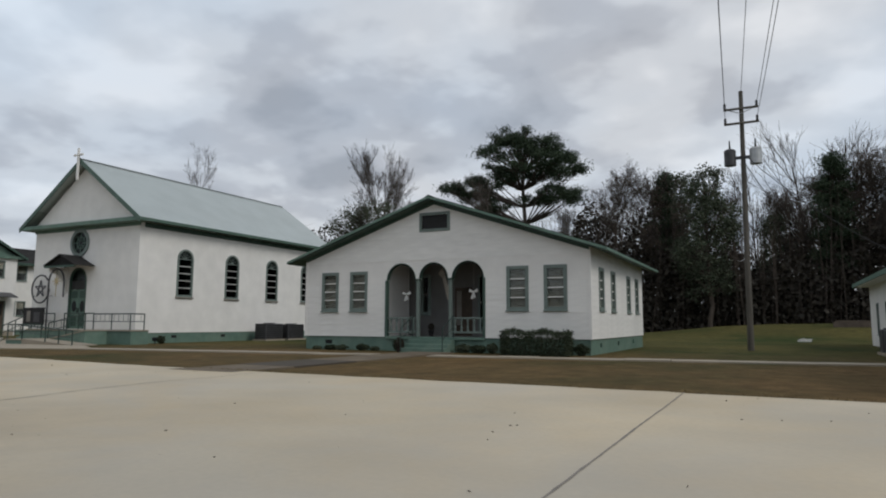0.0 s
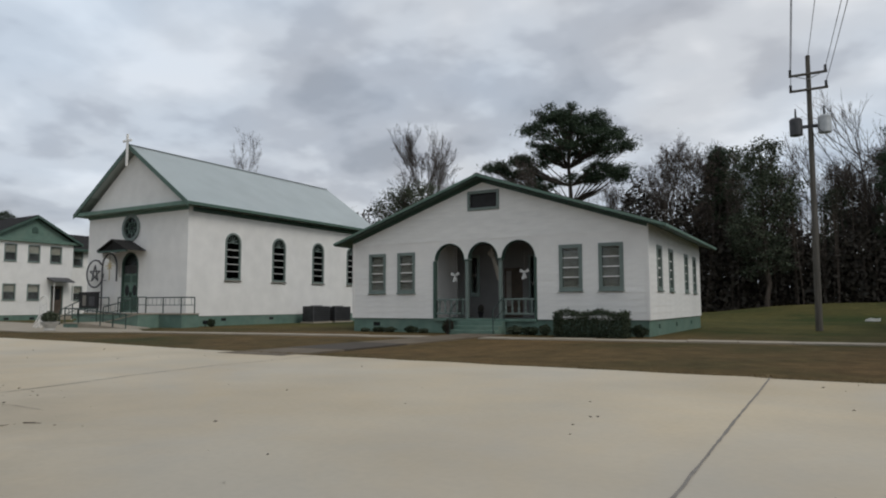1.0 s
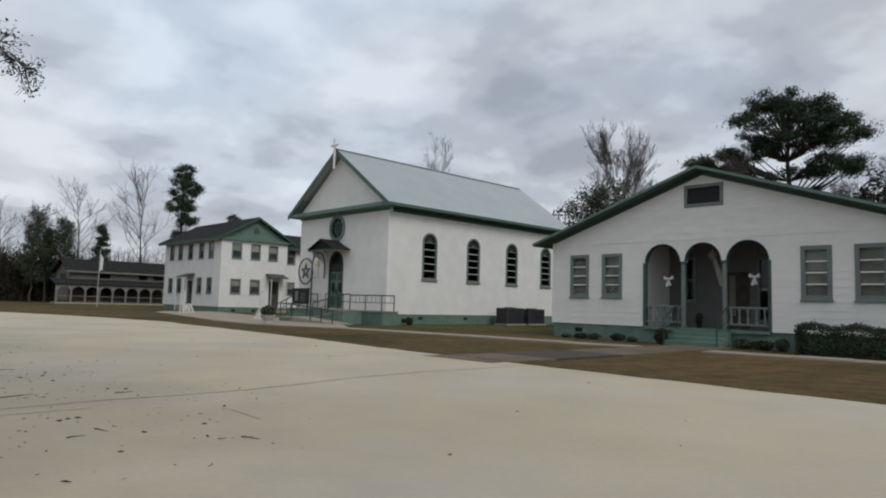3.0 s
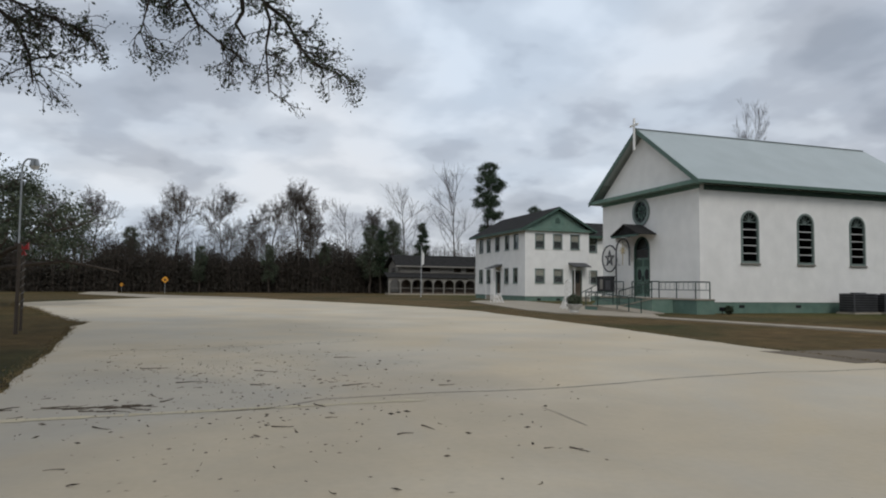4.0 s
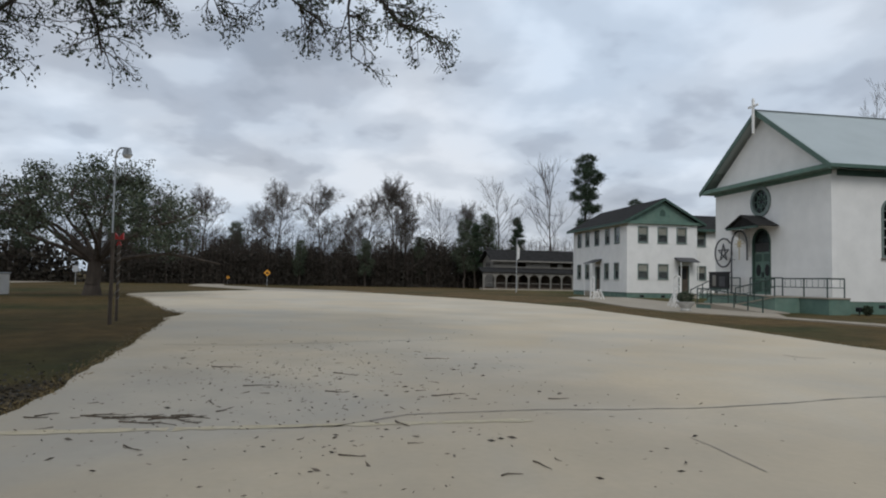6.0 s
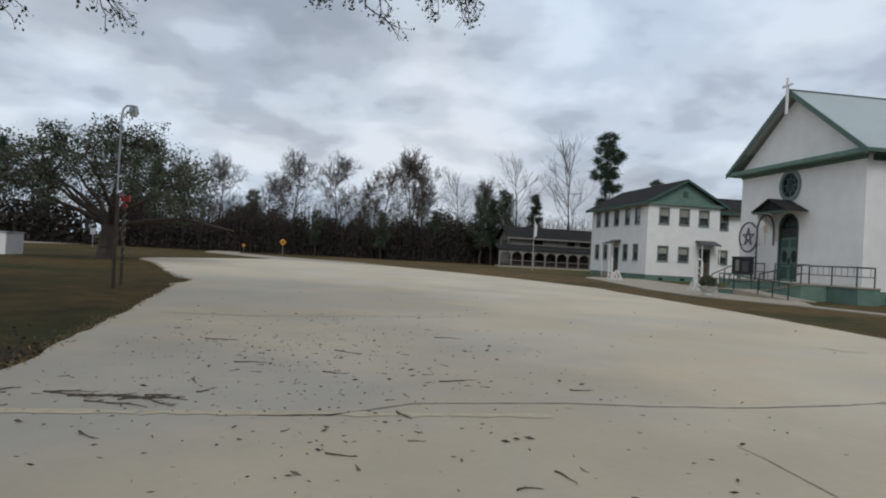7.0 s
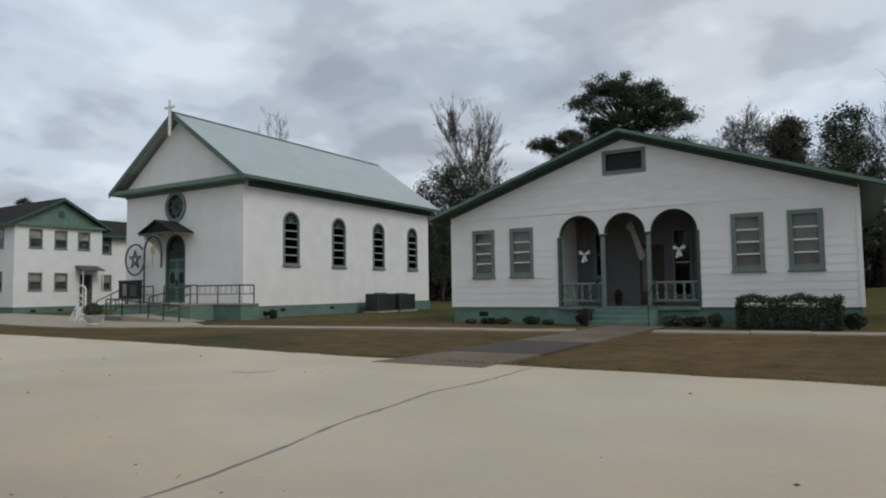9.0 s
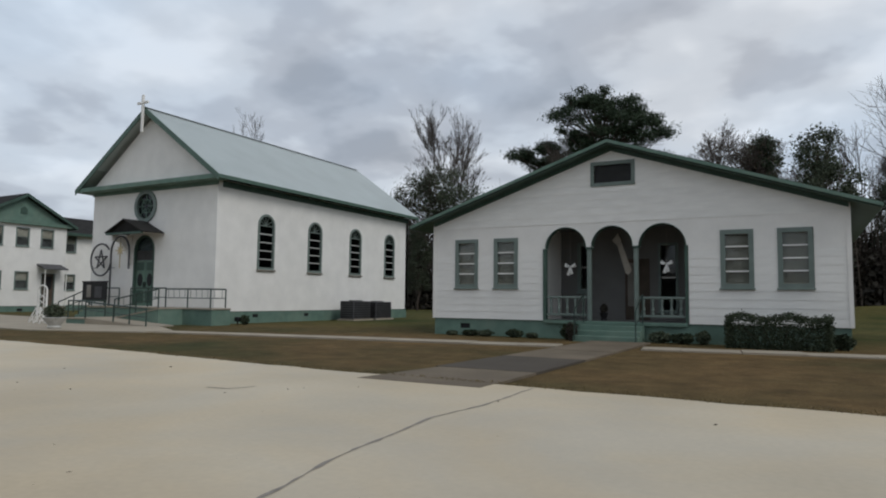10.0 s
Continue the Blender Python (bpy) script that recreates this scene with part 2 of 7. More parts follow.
NEEDLE = leafmat("pine_needles", (0.020, 0.035, 0.020), (0.055, 0.08, 0.042))
OAKLEAF = leafmat("live_oak_leaves", (0.026, 0.040, 0.022), (0.105, 0.12, 0.078))
DRYLEAF = leafmat("dry_brown_leaves", (0.05, 0.036, 0.022), (0.14, 0.10, 0.065))
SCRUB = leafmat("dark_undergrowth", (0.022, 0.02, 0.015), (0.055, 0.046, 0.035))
HEDGE = leafmat("hedge_leaves", (0.018, 0.028, 0.016), (0.06, 0.075, 0.042))
GRASSBLADE = leafmat("winter_grass", (0.10, 0.075, 0.035), (0.22, 0.165, 0.085), 0.8)
LITTER = leafmat("leaf_litter", (0.022, 0.019, 0.016), (0.15, 0.125, 0.10), 0.9)


def glass(name, tint=(0.75, 0.8, 0.8), rough=0.03):
    m = bpy.data.materials.new(name)
    m.use_nodes = True
    p = m.node_tree.nodes["Principled BSDF"]
    p.inputs["Base Color"].default_value = (*tint, 1)
    p.inputs["Roughness"].default_value = rough
    p.inputs["Transmission Weight"].default_value = 1.0
    p.inputs["IOR"].default_value = 1.3
    return m


GLASS = glass("window_glass")
DGLASS = glass("dark_stained_glass", (0.10, 0.12, 0.12), 0.1)


def ground_material():
    """Dormant lawn: brown, straw and green patches, a fine blade relief."""
    m = bpy.data.materials.new("winter_lawn")
    m.use_nodes = True
    t = m.node_tree
    p = t.nodes["Principled BSDF"]
    p.inputs["Roughness"].default_value = 0.95
    p.inputs["Specular IOR Level"].default_value = 0.1
    co = t.nodes.new("ShaderNodeTexCoord")

    def nz(s, d=5, r=0.6):
        n = t.nodes.new("ShaderNodeTexNoise")
        n.inputs["Scale"].default_value, n.inputs["Detail"].default_value, n.inputs["Roughness"].default_value = s, d, r
        t.links.new(co.outputs["Object"], n.inputs["Vector"])
        return n
    a, b, c = nz(0.12), nz(1.6), nz(35, 3)
    r = t.nodes.new("ShaderNodeValToRGB")
    e = r.color_ramp.elements
    e[0].position, e[0].color = 0.36, (0.050, 0.050, 0.020, 1)
    e[1].position, e[1].color = 0.62, (0.126, 0.082, 0.037, 1)
    x = e.new(0.5); x.color = (0.098, 0.069, 0.031, 1)
    t.links.new(a.outputs["Fac"], r.inputs[0])
    r2 = t.nodes.new("ShaderNodeMapRange"); r2.inputs[1].default_value, r2.inputs[2].default_value = 0.25, 0.75; r2.inputs[3].default_value, r2.inputs[4].default_value = 0.62, 1.4
    t.links.new(b.outputs["Fac"], r2.inputs[0])
    r3 = t.nodes.new("ShaderNodeMapRange"); r3.inputs[1].default_value, r3.inputs[2].default_value = 0.25, 0.75; r3.inputs[3].default_value, r3.inputs[4].default_value = 0.6, 1.45
    t.links.new(c.outputs["Fac"], r3.inputs[0])
    mu = t.nodes.new("ShaderNodeMath"); mu.operation = "MULTIPLY"
    t.links.new(r2.outputs[0], mu.inputs[0]); t.links.new(r3.outputs[0], mu.inputs[1])
    mx = t.nodes.new("ShaderNodeMix"); mx.data_type = "RGBA"; mx.blend_type = "MULTIPLY"; mx.inputs[0].default_value = 1
    t.links.new(r.outputs[0], mx.inputs[6]); t.links.new(mu.outputs[0], mx.inputs[7])
    # greener turf behind the houses, darker south of the concrete, browner strip along the concrete
    sp = t.nodes.new("ShaderNodeSeparateXYZ"); t.links.new(co.outputs["Object"], sp.inputs[0])
    gr = t.nodes.new("ShaderNodeMapRange"); gr.inputs[1].default_value, gr.inputs[2].default_value, gr.inputs[4].default_value = -3.0, 7.0, 0.8
    t.links.new(sp.outputs["Y"], gr.inputs[0])
    g2 = t.nodes.new("ShaderNodeMix"); g2.data_type = "RGBA"; g2.blend_type = "MULTIPLY"
    t.links.new(gr.outputs[0], g2.inputs[0]); t.links.new(mx.outputs[2], g2.inputs[6]); g2.inputs[7].default_value = (0.62, 0.92, 0.62, 1)
    gs = t.nodes.new("ShaderNodeMapRange"); gs.inputs[1].default_value, gs.inputs[2].default_value, gs.inputs[4].default_value = -23.0, -28.0, 0.85
    t.links.new(sp.outputs["Y"], gs.inputs[0])
    g3 = t.nodes.new("ShaderNodeMix"); g3.data_type = "RGBA"; g3.blend_type = "MULTIPLY"
    t.links.new(gs.outputs[0], g3.inputs[0]); t.links.new(g2.outputs[2], g3.inputs[6]); g3.inputs[7].default_value = (0.66, 0.68, 0.55, 1)
    t.links.new(g3.outputs[2], p.inputs["Base Color"])
    bp = t.nodes.new("ShaderNodeBump"); bp.inputs["Strength"].default_value, bp.inputs["Distance"].default_value = 0.6, 0.05
    t.links.new(c.outputs["Fac"], bp.inputs["Height"]); t.links.new(bp.outputs[0], p.inputs["Normal"])
    return m


LAWN = ground_material()


# ---- mesh helpers ----
def part(name, bm, mat, parent=None, label="", at=None):
    me = bpy.data.meshes.new(name)
    bm.to_mesh(me)
    bm.free()
    me.materials.append(mat)
    ob = new(name, me)
    if parent:
        ob.parent = parent
    if at is not None:
        ob.matrix_basis = at
    return tagged(ob, label)


def raw(name, verts, faces, mat, parent=None, smooth=False):
    me = bpy.data.meshes.new(name)
    me.from_pydata(verts, [], faces)
    me.materials.append(mat)
    if smooth:
        me.polygons.foreach_set("use_smooth", [True] * len(me.polygons))
    ob = new(name, me)
    if parent:
        ob.parent = parent
    return ob


def thing(name, at, label, category, group="", kind=""):
    ob = new(name)
    ob.empty_display_size = 0.2
    ob.matrix_basis = at if isinstance(at, Matrix) else Matrix.Translation(at)
    return tagged(ob, label, category, group, kind)


def box(bm, x0, y0, z0, x1, y1, z1, bev=0.0):
    r = bmesh.ops.create_cube(bm, size=1, matrix=Matrix.Translation(((x0 + x1) / 2, (y0 + y1) / 2, (z0 + z1) / 2)) @ Matrix.Diagonal((abs(x1 - x0), abs(y1 - y0), abs(z1 - z0), 1)))
    if bev:
        es = list({e for v in r["verts"] for e in v.link_edges})
        bmesh.ops.bevel(bm, geom=es, offset=bev, segments=1, affect="EDGES")
    return bm


def boxm(*a, bev=0.0):
    return box(bmesh.new(), *a, bev=bev)


def prism(bm, pts, d0, d1, axis="y"):
    """A flat outline pushed from d0 to d1 along an axis. Outline in (x, z) for y, (y, z) for x, (x, y) for z."""
    def place(u, v, d):
        return {"y": (u, d, v), "x": (d, u, v), "z": (u, v, d)}[axis]
    a = [bm.verts.new(place(u, v, d0)) for u, v in pts]
    b = [bm.verts.new(place(u, v, d1)) for u, v in pts]
    fs = [bm.faces.new(a), bm.faces.new(b[::-1])]
    for i in range(len(pts)):
        j = (i + 1) % len(pts)
        fs.append(bm.faces.new((a[j], a[i], b[i], b[j])))
    bmesh.ops.recalc_face_normals(bm, faces=fs)
    return bm


def tube(bm, p0, p1, r0, r1=None, n=8, caps=True):
    p0, p1 = Vector(p0), Vector(p1)
    d = p1 - p0
    r = bmesh.ops.create_cone(bm, cap_ends=caps, segments=n, radius1=r0, radius2=r0 if r1 is None else r1, depth=d.length)
    bmesh.ops.transform(bm, verts=r["verts"], matrix=Matrix.Translation((p0 + p1) / 2) @ d.to_track_quat("Z", "Y").to_matrix().to_4x4())
    return bm


def path_tube(bm, pts, r, n=6):
    for a, b in zip(pts, pts[1:]):
        tube(bm, a, b, r, n=n)
    return bm


def wall_cells(u0, u1, v0, v1, holes):
    us = sorted({u0, u1, *[h[0] for h in holes], *[h[1] for h in holes]})
    vs = sorted({v0, v1, *[h[2] for h in holes], *[h[3] for h in holes]})
    cells = set()
    for i in range(len(us) - 1):
        for j in range(len(vs) - 1):
            cu, cv = (us[i] + us[i + 1]) / 2, (vs[j] + vs[j + 1]) / 2
            if not any(h[0] < cu < h[1] and h[2] < cv < h[3] for h in holes):
                cells.add((i, j))
    return us, vs, cells


def wall_mesh(u0, u1, v0, v1, holes, d0, d1, axis="y", arches=()):
    """A wall of thickness d0..d1 with openings cut through; arches names the openings with a round head."""
    us, vs, cells = wall_cells(u0, u1, v0, v1, holes)
    bm = bmesh.new()

    def P(u, v, d):
        return bm.verts.new({"y": (u, d, v), "x": (d, u, v)}[axis])
    for i, j in cells:
        a, b, c, d = us[i], us[i + 1], vs[j], vs[j + 1]
        bm.faces.new([P(a, c, d0), P(b, c, d0), P(b, d, d0), P(a, d, d0)])
        bm.faces.new([P(a, c, d1), P(a, d, d1), P(b, d, d1), P(b, c, d1)])
        if (i - 1, j) not in cells:
            bm.faces.new([P(a, c, d0), P(a, d, d0), P(a, d, d1), P(a, c, d1)])
        if (i + 1, j) not in cells:
            bm.faces.new([P(b, c, d0), P(b, c, d1), P(b, d, d1), P(b, d, d0)])
        if (i, j - 1) not in cells:
            bm.faces.new([P(a, c, d0), P(a, c, d1), P(b, c, d1), P(b, c, d0)])
        if (i, j + 1) not in cells:
            bm.faces.new([P(a, d, d0), P(b, d, d0), P(b, d, d1), P(a, d, d1)])
    for k in arches:
        a, b, c, d = holes[k]
        r, cu = (b - a) / 2, (a + b) / 2
        n = 16
        arc = [(cu - r * math.cos(math.pi * i / n), d - r + r * math.sin(math.pi * i / n)) for i in range(n + 1)]
        for (p, q), (s, w) in zip(arc, arc[1:]):
            for dd in (d0, d1):
                bm.faces.new([P(p, q, dd), P(s, w, dd), P(s, d, dd), P(p, d, dd)])
            bm.faces.new([P(p, q, d0), P(s, w, d0), P(s, w, d1), P(p, q, d1)])
    bmesh.ops.remove_doubles(bm, verts=bm.verts[:], dist=1e-4)
    bmesh.ops.recalc_face_normals(bm, faces=bm.faces[:])
    return bm


def planks(parent, spans, courses, d, out, axis, mat, low_lift=0.013):
    """Lapped siding boards: each course a row of boards between the openings, its lower edge standing proud."""
    cache = {}
    for z0, z1 in courses:
        for u0, u1 in spans(z0, z1):
            if u1 - u0 < 0.03:
                continue
            key = round(u1 - u0, 3), round(z1 - z0, 3)
            if key not in cache:
                L, h = key
                x = [(0, 0.004, h), (L, 0.004, h), (L, low_lift, 0.0), (0, low_lift, 0.0), (0, 0, h), (L, 0, h), (L, 0, 0), (0, 0, 0)]
                vs = [(a, -b, c) if axis == "y" else (b, a, c) for a, b, c in x]
                me = bpy.data.meshes.new("siding_board")
                me.from_pydata(vs, [], [(0, 1, 2, 3), (3, 2, 6, 7), (0, 3, 7, 4), (1, 5, 6, 2), (0, 4, 5, 1)])
                me.materials.append(mat)
                cache[key] = me
            ob = new("siding_board", cache[key])
            ob.parent = parent
            ob.matrix_basis = Matrix.Translation((u0, d, z0) if axis == "y" else (d, u0, z0))


# ---- ground, pavement, paths ----
def berm(x, y):
    """Gentle rise of the lawn behind the houses."""
    h = 1.35 * math.exp(-((y - 46) / 9.0) ** 2) / (1 + math.exp(max(-50.0, min(50.0, -(x - 12) / 3.0))))
    far = max(0.0, math.hypot(x, y) - 130) * 0.004
    return -0.04 + h + far


gx = [-2500, -1200, -600, -350, -220] + list(range(-150, 121, 5)) + [160, 250, 400, 700, 1300, 2500]
gy = [-2500, -1200, -600, -350, -220] + list(range(-150, 121, 5)) + [160, 250, 400, 700, 1300, 2500]
gv = [(x, y, berm(x, y)) for y in gy for x in gx]
gf = [(j * len(gx) + i, j * len(gx) + i + 1, (j + 1) * len(gx) + i + 1, (j + 1) * len(gx) + i) for j in range(len(gy) - 1) for i in range(len(gx) - 1)]
tagged(raw("ground", gv, gf, LAWN, smooth=True), "dormant brown and green winter lawn reaching the woods", "lawn", kind="structure")


def smooth_line(pts, n=6):
    out = []
    for i in range(len(pts) - 1):
        p0, p1, p2, p3 = (Vector(pts[max(0, min(len(pts) - 1, k))]) for k in (i - 1, i, i + 1, i + 2))
        for s in range(n):
            t = s / n
            out.append(0.5 * ((2 * p1) + (p2 - p0) * t + (2 * p0 - 5 * p1 + 4 * p2 - p3) * t * t + (3 * p1 - p0 - 3 * p2 + p3) * t ** 3))
    out.append(Vector(pts[-1]))
    return out


NORTH = [(60, -13.5), (21.5, -13.2), (18, -13.1), (13, -13.0), (8.4, -12.88), (3, -12.5), (-2, -12.0), (-7.6, -11.65), (-12.3, -11.5), (-16, -11.3), (-24.5, -13.0), (-31, -15.2), (-41, -19.0)]
SOUTH = [(-48, -29.3), (-38, -33.5), (-29.2, -35.9), (-20.7, -33.0), (-10.6, -29.7), (-6.4, -28.05), (-4.2, -28.05), (-3.2, -27.8), (0.2, -27.3), (2.2, -27.0), (5.3, -26.6), (8, -26.3), (9.2, -26.2), (12, -26.6), (17, -28.4), (28, -33), (60, -40)]
rng = random.Random(5)


def rough_edge(line, n):
    return [(p.x + rng.uniform(-0.05, 0.05), p.y + rng.uniform(-0.07, 0.07)) for p in smooth_line(line, n)]


def even(line, n):
    """The line resampled to n points at equal steps of x, from east to west."""
    P = np.array(sorted((p[0], p[1]) for p in line))
    x = np.linspace(P[-1, 0], P[0, 0], n)
    return np.stack([x, np.interp(x, P[:, 0], P[:, 1])], 1)


COLS, ROWS = 260, 10
edge_n, edge_s = even(rough_edge(NORTH, 10), COLS), even(rough_edge(SOUTH, 10), COLS)
outline = [tuple(p) for p in edge_n] + [tuple(p) for p in edge_s[::-1]]
pv = [(*(edge_n[i] * (1 - j / ROWS) + edge_s[i] * j / ROWS), 0.0) for j in range(ROWS + 1) for i in range(COLS)]
pv += [(*p, -0.12) for p in edge_n] + [(*p, -0.12) for p in edge_s]
pf = [(j * COLS + i + 1, j * COLS + i, (j + 1) * COLS + i, (j + 1) * COLS + i + 1) for j in range(ROWS) for i in range(COLS - 1)]
low = (ROWS + 1) * COLS
pf += [(i, i + 1, low + i + 1, low + i) for i in range(COLS - 1)] + [(ROWS * COLS + i + 1, ROWS * COLS + i, low + COLS + i, low + COLS + i + 1) for i in range(COLS - 1)]
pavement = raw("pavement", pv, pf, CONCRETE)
tagged(pavement, "broad pale concrete forecourt with stains and cracks", "pavement", kind="structure")


def strip(name, pts, w, z, mat, label, cat, parent=None, seed=1, jitter=0.0, vary=0.0, kind=""):
    """A thin band that follows a line on the ground."""
    r = random.Random(seed)
    vs, fs = [], []
    line = [Vector((*p, 0)) if len(p) == 2 else Vector(p) for p in pts]
    dense = []
    for a, b in zip(line, line[1:]):
        k = max(1, int((b - a).length / 0.12)) if jitter else 1
        dense += [a.lerp(b, i / k) for i in range(k)]
    dense.append(line[-1])
    off = 0.0
    for i, p in enumerate(dense):
        d = (dense[min(i + 1, len(dense) - 1)] - dense[max(i - 1, 0)]).normalized()
        n = Vector((-d.y, d.x, 0))
        off = 0.85 * off + r.uniform(-jitter, jitter)
        ww = w * (1 + r.uniform(-vary, vary)) / 2
        for s in (-1, 1):
            q = p + n * (off + s * ww)
            vs.append((q.x, q.y, z))
    for i in range(len(dense) - 1):
        fs.append((2 * i, 2 * i + 1, 2 * i + 3, 2 * i + 2))
    ob = raw(name, vs, fs, mat, parent)
    return tagged(ob, label, cat, kind=kind)


strip("crack", [(9.05, -13.0), (9.06, -14.82), (8.94, -15.82), (9.05, -16.85), (9.2, -18.0), (9.42, -18.75), (9.58, -19.8), (9.6, -20.64), (9.55, -21.4), (9.6, -22.08), (9.67, -22.76), (9.87, -23.07), (10.08, -23.4), (10.12, -23.9)], 0.03, 0.004, CRACK, "dark meandering crack across the concrete", "", pavement, 3, 0.012, 0.6)
strip("joint", [(18.62, -13.1), (18.6, -17.0), (18.6, -21.3), (18.58, -28.5)], 0.026, 0.004, CRACK, "straight sawn joint in the concrete", "", pavement, 4, 0.003, 0.3)
strip("joint", [(3.4, -26.3), (3.45, -24.9), (3.05, -23.7), (2.6, -22.5), (2.2, -20.9)], 0.03, 0.004, CRACK, "faint joint in the concrete", "", pavement, 6, 0.006, 0.5)
strip("joint", [(10.75, -20.62), (11.05, -20.6), (11.7, -20.62)], 0.012, 0.004, CRACK, "faint joint in the concrete", "", pavement, 7, 0.004, 0.5)
for k, (t0, t1) in enumerate([(0.0, 0.19), (0.2, 0.44), (0.445, 0.70), (0.71, 1.0)]):
    a, b = Vector((10.0, -21.7)), Vector((10.13, -25.95))
    strip("yellow_line", [tuple(a.lerp(b, t0)), tuple(a.lerp(b, (t0 + t1) / 2)), tuple(a.lerp(b, t1))], 0.11, 0.004, YELLOW, "faded yellow painted line", "", pavement, 9 + k, 0.004, 0.6)
for k, (x0, y0, x1, y1) in enumerate([(5.05, -15.46, 5.4, -15.42), (5.4, -15.42, 5.56, -15.02), (-3.5, -21, -6.0, -22.0), (0, -20, -1.5, -21.2)]):
    strip("crack", [(x0, y0), (x1, y1)], 0.03, 0.004, CRACK, "short crack in the concrete", "", pavement, 20 + k, 0.01, 0.5)


def slab(name, pts, mat, label, z=0.0, cat="path"):
    ob = part(name, prism(bmesh.new(), pts, -0.12, z, "z"), mat)
    return tagged(ob, label, cat, kind="structure")


x = -8.4
walk_slabs = thing("footpath", Matrix.Translation((7.4, -3.5, 0)) @ Matrix.Rotation(radians(7.5), 4, "Z") @ Matrix.Translation((-7.4, 3.5, -0.003)), "narrow pale concrete footpath through the lawn", "path", kind="structure")
while x < 60:
    w = 1.5 + rng.uniform(-0.02, 0.02)
    if not (x < 8.56 and x + w > 6.3):
        part("slab", prism(bmesh.new(), [(x + 0.012, -4.05), (x + w - 0.012, -4.05), (x + w - 0.012, -3.0), (x + 0.012, -3.0)], -0.12, 0.005 + rng.uniform(-0.012, 0.012), "z"), WALKC, walk_slabs)
    else:
        part("slab", prism(bmesh.new(), [(x + 0.012, -4.05), (min(x + w, 6.28), -4.05), (min(x + w, 6.28), -3.0), (x + 0.012, -3.0)] if x < 6.2 else [(max(x, 8.58), -4.05), (max(x + w, 8.6), -4.05), (max(x + w, 8.6), -3.0), (max(x, 8.58), -3.0)], -0.12, 0.005, "z"), WALKC, walk_slabs)
    x += w
entry = thing("entry_path", (0, 0, 0), "concrete entry path with a dark stained slab", "path", kind="structure")
for (y0, y1, m, e) in [(-1.0, -3.0, PATHC, 0), (-3.02, -5.5, PATHC, 0), (-5.52, -8.0, PATHC, 0.1), (-8.02, -11.0, SLABDARK, 0.2), (-11.02, -13.35, PATHC, 0.35)]:
    part("slab", prism(bmesh.new(), [(6.5 - e, y1), (8.35, y1), (8.35, y0), (6.5 - e * 0.3, y0)], -0.12, 0.006 + rng.uniform(-0.004, 0.004), "z"), m, entry)
slab("church_forecourt", [(-11.2, -7.3), (-13.0, -7.9), (-17.5, -7.6), (-26, -5.8), (-36.5, -3.8), (-40.6, -1.5), (-40.6, 3.2), (-30, 1.0), (-22.2, 0.2), (-11.5, -3.2), (-8.5, -5.0), (-8.5, -6.3)], WALKC, "tan concrete forecourt before the church steps", 0.0)
slab("far_road", [(-170, -47), (-100, -44), (-70, -40.5), (-47, -29.5), (-44, -19.5), (-52, -22.5), (-62, -30), (-75, -37.0), (-100, -40.5), (-170, -42.5)], WALKC, "pale concrete lane running off past the trees", 0.0, "road")
slab("side_road", [(-170, -62), (-60, -60), (-20, -64), (60, -80), (60, -87), (-20, -71), (-60, -67), (-170, -69)], WALKC, "grey public road beyond the oak", 0.02, "road")


# ---- windows ----
def window_parts(parent, w, h, at, rows=4, frame_mat=None, shade=True, half=False, cols=1, depth=0.10, fw=0.14):
    """A framed window: casing, sill, muntin bars, panes and a shade behind. Local: x across, z up, outside at -y."""
    fm = frame_mat or FRAME
    bm = bmesh.new()
    box(bm, 0, -0.035, 0, fw, depth, h); box(bm, w - fw, -0.035, 0, w, depth, h)
    box(bm, fw, -0.035, h - fw, w - fw, depth, h); box(bm, fw, -0.035, 0, w - fw, depth, fw)
    win = part("window", bm, fm, parent, at=at)
    part("sill", boxm(-0.03, -0.09, -0.05, w + 0.03, 0.0, 0.0, bev=0.008), fm, win)
    n = rows
    ph = (h - 2 * fw) / n
    for i in range(n):
        z0 = fw + i * ph
        part("pane", boxm(fw, 0.045, z0 + 0.02, w - fw, 0.051, z0 + ph - 0.02), GLASS, win).visible_shadow = False
        if i:
            part("muntin", boxm(fw, 0.02, z0 - 0.022, w - fw, 0.06, z0 + 0.022), WHITE if not half else fm, win)
    if shade:
        part("shade", boxm(fw * 0.9, 0.085, fw * 0.9 + (h * 0.45 if half else 0), w - fw * 0.9, 0.095, h - fw * 0.9), BLIND, win)
        if half:
            part("curtain", boxm(fw * 0.9, 0.14, fw * 0.9, w - fw * 0.9, 0.15, h * 0.55), DARK, win)
    # near-black sheet behind the lower panes
    return win


FRONT = Matrix.Identity(4)
RIGHT = Matrix.Rotation(radians(90), 4, "Z")      # outside faces +x


# ---- parish house ----
house = thing("parish_house", (0, 0, 0), "low white sided house with green trim and a triple-arched porch", "house")
HX, HD, FZ, EZ = 13.8, 11.4, 0.58, 4.22
PITCH = (6.62 - 4.10) / 7.6
part("foundation", wall_mesh(0.06, 4.5, -0.15, FZ, [(1.15, 1.56, 0.22, 0.40)], 0.06, 0.26), GREEN, house)
part("foundation", wall_mesh(9.3, HX - 0.06, -0.15, FZ, [], 0.06, 0.26), GREEN, house)
part("foundation", wall_mesh(0.26, HD, -0.15, FZ, [(1.6, 1.95, 0.22, 0.40), (5.0, 5.35, 0.22, 0.40), (8.6, 8.95, 0.22, 0.40)], HX - 0.26, HX - 0.06, "x"), GREEN, house)
